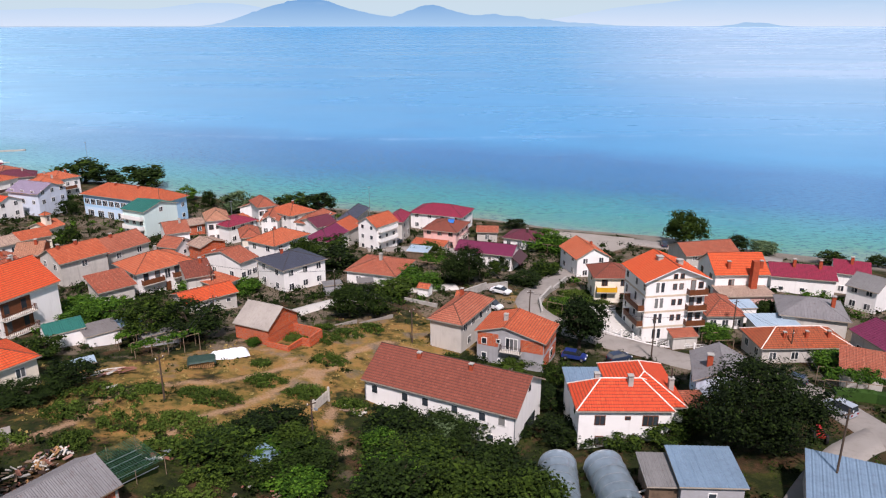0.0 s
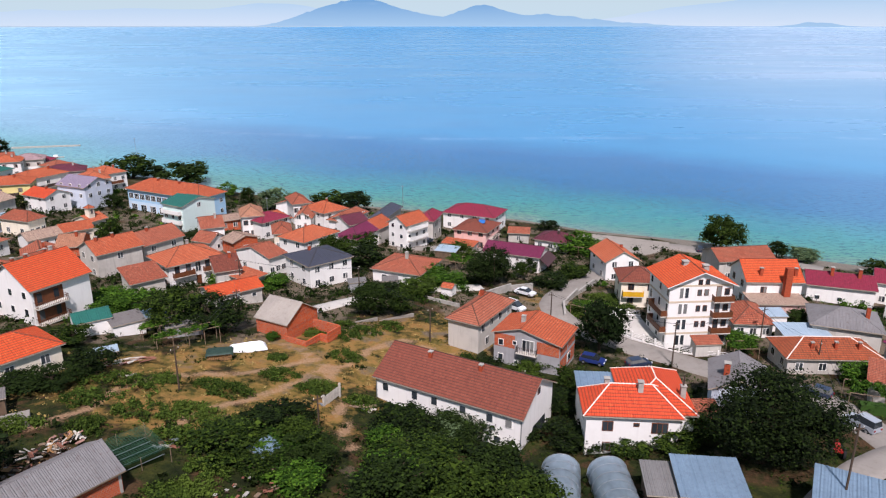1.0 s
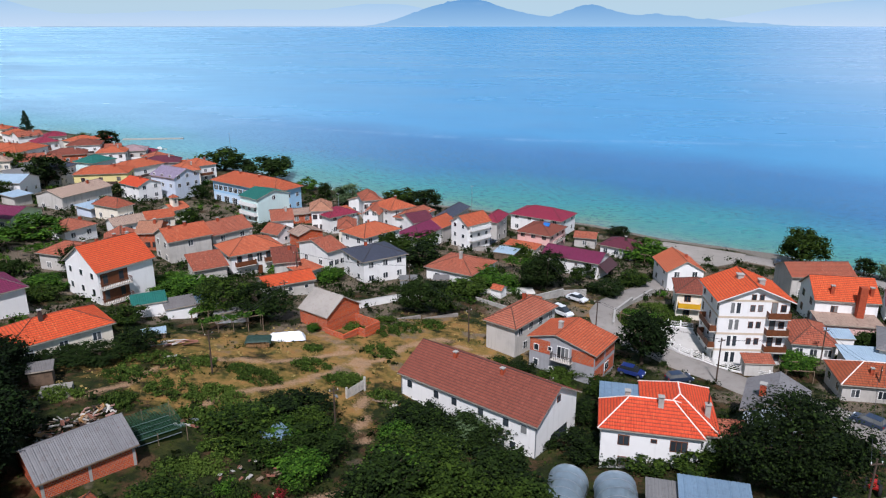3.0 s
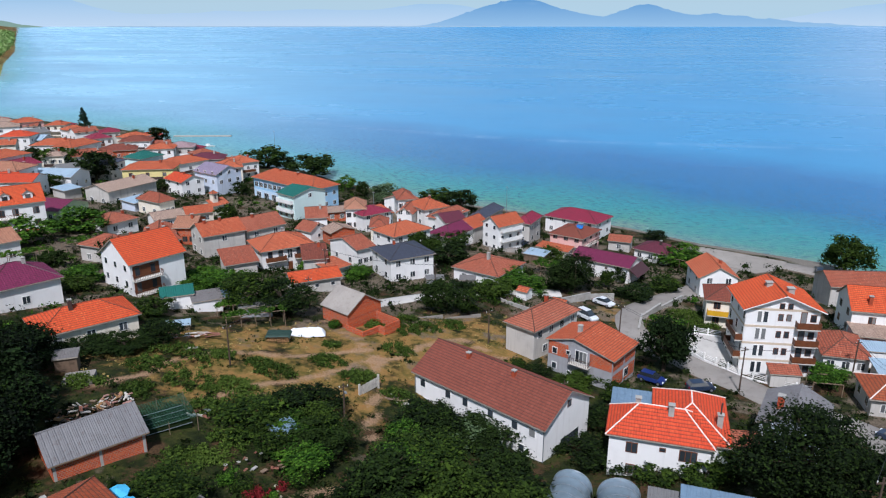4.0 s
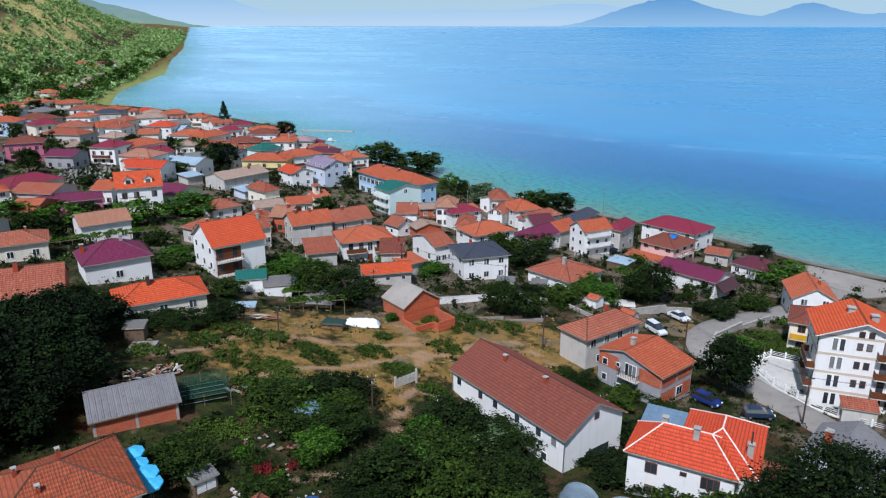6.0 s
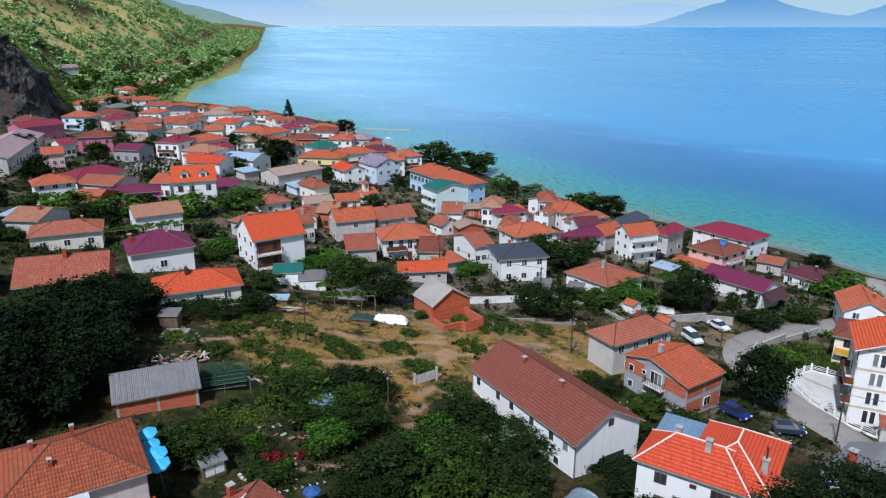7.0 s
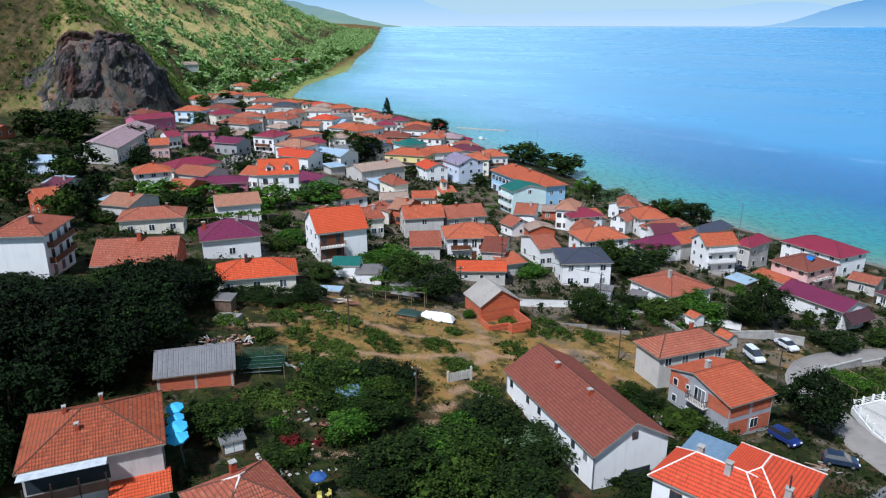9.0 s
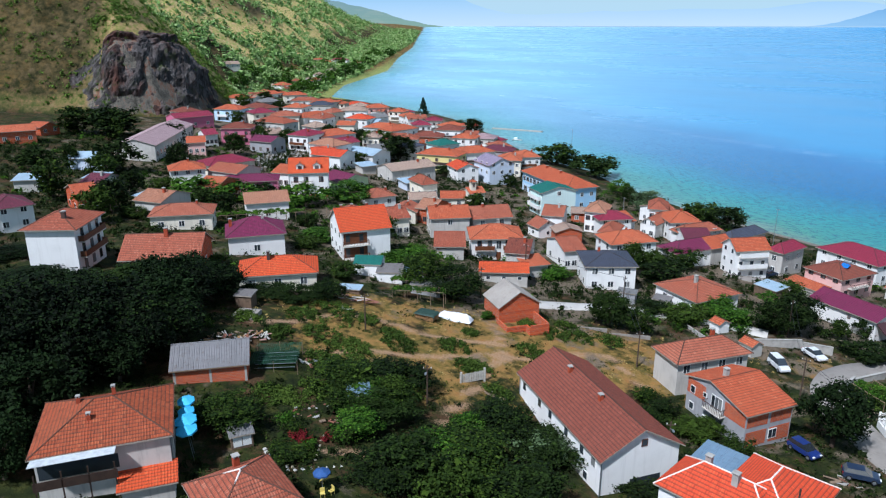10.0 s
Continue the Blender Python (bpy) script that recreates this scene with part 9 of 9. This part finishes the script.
def parasol(x, y, z, r=1.1, tilt=0, mat=None, drop=2.2, label="sky-blue garden parasol open beside the house"):
    ob = thing("parasol", x, y, z, 0, label, "parasol", "parasols")
    bm = bmesh.new()
    tube(bm, (0, 0, -drop), (0, 0, 0.5), 0.03, 0.025, 6)
    part("pole", bm, STEEL, ob)
    bm = bmesh.new()
    n = 8
    top = bm.verts.new((0, 0, 0.45))
    ring = [bm.verts.new((r * math.cos(6.2832 * i / n), r * math.sin(6.2832 * i / n), 0.0)) for i in range(n)]
    hem = [bm.verts.new((v.co.x * 1.01, v.co.y * 1.01, -0.16)) for v in ring]
    for i in range(n):
        bm.faces.new((top, ring[i], ring[(i + 1) % n]))
        bm.faces.new((ring[i], hem[i], hem[(i + 1) % n], ring[(i + 1) % n]))
    part("canopy", bm, mat or PARASOL, ob)
    ob.matrix_world = pose(x, y, z, tilt, tilt * 0.6, 0)
    return ob


for x, y, z, r in ((-24.6, 43.0, 20.4, 0.95), (-23.2, 42.3, 20.0, 0.9), (-20.9, 41.2, 20.4, 1.15), (-19.8, 40.7, 20.0, 1.1)):
    parasol(x, y, z, r, 8, None, 4.6)
parasol(-8.8, 49.2, gz(-8.8, 49.2) + 2.0, 0.9, 0, plain("parasol_striped", "31568f", 0.7, 0.2, 3.0), 2.2, "blue and yellow garden parasol over a small table")
YCH = plain("yellow_plastic", "d8c46a", 0.5, 0.1)
for k, (dx, dy) in enumerate(((1.1, 0.3), (1.0, -0.7), (-0.9, 0.6))):
    x, y = -8.8 + dx, 49.2 + dy
    ob = thing("garden_chair", x, y, gz(x, y), 60 * k, "pale yellow plastic garden chair on the grass", "chair", "garden chairs")
    bm = bmesh.new()
    box(bm, -0.24, 0.24, -0.24, 0.24, 0.4, 0.44)
    part("seat", bm, YCH, ob)
    bm = bmesh.new()
    box(bm, -0.24, 0.24, 0.2, 0.24, 0.44, 0.9)
    part("backrest", bm, YCH, ob)
    for u in (-0.21, 0.21):
        for v in (-0.21, 0.21):
            bm = bmesh.new()
            box(bm, u - 0.02, u + 0.02, v - 0.02, v + 0.02, 0, 0.4)
            part("leg", bm, YCH, ob)
# stepping stones in the garden
ob = thing("garden_path", -13.0, 50.0, 0, 0, "pale stepping stones through the garden grass", "path")
for i in range(16):
    bm = bmesh.new()
    x, y = (-17.6 + i * 0.55, 48.0 - 0.25 * math.sin(i * 0.8)) if i < 9 else (-12.8 + (i - 9) * 0.3, 48.6 + (i - 9) * 0.75)
    box(bm, x + 13.0 - 0.2, x + 13.0 + 0.2, y - 50 - 0.16, y - 50 + 0.16, gz(x, y) - 0.1, gz(x, y) + 0.12)
    part("stone", bm, PALE, ob)

# boats and jetty by the old village
def boat(x, y, rot, label):
    ob = thing("boat", x, y, 0.0, rot, label, "boat")
    bm = bmesh.new()
    secs = [(-2.4, 0.75), (-1.0, 0.9), (0.8, 0.85), (2.0, 0.5), (2.8, 0.05)]
    rows = [[bm.verts.new((u, s * w, z)) for s, z in ((-1, 0.55), (-0.6, -0.1), (0.6, -0.1), (1, 0.55))] for u, w in secs]
    for a, b in zip(rows, rows[1:]):
        for j in range(3):
            bm.faces.new((a[j], a[j + 1], b[j + 1], b[j]))
    bm.faces.new(rows[0])
    bmesh.ops.solidify(bm, geom=bm.faces[:], thickness=0.06)
    part("hull", bm, TRIM, ob)
    bm = bmesh.new()
    extrude_profile(bm, [(-1.6, 0.4), (-1.5, 1.5), (0.2, 1.6), (0.6, 0.5)], -0.6, 0.6)
    part("cabin", bm, TRIM, ob)
    return ob


boat(-195, 306, 30, "small white cabin boat moored near the shore")
boat(-62.0, 205.0, 60, "white rowing boat drawn up behind the houses").matrix_world = pose(-60, 212, gz(-60, 212) + 0.3, 0, 0, 60)
ob = thing("jetty", -232, 330, 0.6, 18, "low pale concrete jetty reaching into the lake", "jetty")
bm = bmesh.new()
box(bm, -1, 30, -1, 1, -3, 0)
part("deck", bm, CONCRETE, ob)
# turret on the cream house
ob = thing("turret", -101.0, 170.6, gz(-101, 170.6), 68, "small square cream turret with a tiled cap", "turret")
add_walls(ob, Matrix.Identity(4), "hip", 1.6, 1.6, 6.2, 0.8, WALL["cream"], 0.2)
add_roof(ob, Matrix.Identity(4), "hip", 1.6, 1.6, 6.2, 0.8, TILE["orange"], 0.25, 0.4)
windows(ob, 1.6, 1.6, "F1x1@1 R1x1@1", TRIM_BROWN, base=1.8, size=(0.6, 1.2))

# stepping stones and flower bushes of the near garden
SCREE = plain("pale_stepping_stone", "a89f86", 0.9, 0.15, 2.0)
for i, (x, y) in enumerate(((-16.0, 47.8), (-15.4, 48.0), (-14.8, 48.3), (-14.0, 48.4), (-13.4, 48.7), (-16.4, 54.7), (-15.8, 54.0), (-15.1, 53.3), (-14.5, 52.7), (-13.8, 52.1), (-13.2, 51.4))):
    bm = bmesh.new()
    tube(bm, (0, 0, -0.12), (0, 0, 0.09), 0.2 + 0.03 * (i % 3), 0.17, 7)
    o = mesh_ob("stepping_stone", bm, SCREE)
    o.matrix_world = pose(x, y, gz(x, y) + 0.06, 0, 0, i * 37)
    tagged(o, "pale flat stepping stone in the garden grass", "stone", "stepping stones")
ROSE = foliage("rose_leaves", "3a2012", "6a1c22", "a02a34")
for (x, y), w, mat, lab in zip(((-16.8, 51.9), (-15.6, 54.6), (-15.4, 52.1), (-18.6, 52.0), (-13.9, 50.6), (-14.5, 55.9), (-20.5, 52.5)), (2.2, 1.2, 1.8, 2.6, 2.4, 3.0, 2.4), (ROSE, ROSE, LEAF_LIGHT, LEAF_MID, LEAF_MID, LEAF_MID, LEAF_LIGHT),
                               ("red flowering rose bush in the garden", "red flowering rose bush in the garden", "fresh light green garden shrub", "rounded green garden shrub", "rounded green garden shrub", "rounded green garden shrub", "fresh light green garden shrub")):
    r = random.Random(int(x * 10))
    pts = [(r.uniform(-w, w) * 0.4, r.uniform(-w, w) * 0.4, r.uniform(0.2, 0.6) * w * 0.8) for _ in range(16)]
    o = new("garden_shrub", leaf_mesh("garden_shrub", pts, [0.26 * w * r.uniform(0.7, 1.1) for _ in pts], 40, 0.09, mat, 0.85, 0.4, 60))
    o.matrix_world = pose(x, y, gz(x, y))
    tagged(o, lab, "shrub")
pile("rubble_bank", -20.6, 57.2, 60, 46, 0.42, (DARKWOOD, WOOD, RUSTY, CONCRETE), "bank of stones and rubble above the garden", "rubble", (5.0, 0.7), 14)
# village graveyard
GRAVE = (plain("pale_marble", "9d9a92", 0.6, 0.2, 2.0), plain("grey_granite", "7d7c7a", 0.5, 0.15, 2.0))
rg = random.Random(21)
stones = []
for mat, lab in zip(GRAVE, ("pale marble grave with an upright headstone", "grey granite grave with an upright headstone")):
    ob = new("gravestone")
    tagged(ob, lab, "gravestone", "graves of the village graveyard")
    bm = bmesh.new()
    box(bm, -0.4, 0.4, -0.9, 0.8, -0.3, 0.22)
    part("grave_slab", bm, mat, ob)
    bm = bmesh.new()
    box(bm, -0.36, 0.36, 0.82, 0.96, -0.3, 0.72)
    for v in bm.verts:
        if v.co.z > 0.7:
            v.co.x *= 0.75
    part("headstone", bm, mat, ob)
    stones.append(ob)
QA, QB, QC, QD = Vector((-163.0, 132.3)), Vector((-201.4, 155.9)), Vector((-197.3, 176.4)), Vector((-156.5, 142.7))
laid = 0
for i in range(9):
    for j in range(11):
        a, b = (i + rg.uniform(0.3, 0.7)) / 9, (j + rg.uniform(0.3, 0.7)) / 11
        p = QA.lerp(QB, a).lerp(QD.lerp(QC, a), b)
        if built_on(p.x, p.y, 1.0) or rg.random() < 0.15:
            continue
        m = pose(p.x, p.y, gz(p.x, p.y) + 0.1, 0, 0, 40 + rg.uniform(-8, 8))
        if laid < 2:
            stones[laid].matrix_world = m
        else:
            k = stones[laid % 3 == 0]
            keep = k.matrix_basis.copy()
            k.matrix_basis = Matrix.Identity(4)
            copy_thing(k, m)
            k.matrix_basis = keep
        laid += 1

# dark iron gate standing open at the yard drive
ob = thing("metal_gate", 38.2, 64.6, gz(38.2, 64.6), -60, "dark iron two-panel yard gate standing open", "gate")
for x0, x1, z0, z1 in ((0, 0.07, 0, 1.9), (1.15, 1.22, 0, 1.8), (2.3, 2.37, 0, 1.9), (0.07, 2.3, 0.15, 0.22), (0.07, 2.3, 0.9, 0.97), (0.07, 2.3, 1.7, 1.77)):
    bm = bmesh.new()
    box(bm, x0, x1, -0.035, 0.035, z0, z1)
    part("gate_frame", bm, IRON, ob)
for i in range(6):
    bm = bmesh.new()
    box(bm, 0.25 + i * 0.36, 0.28 + i * 0.36, -0.015, 0.015, 0.22, 1.7)
    part("bar", bm, IRON, ob)
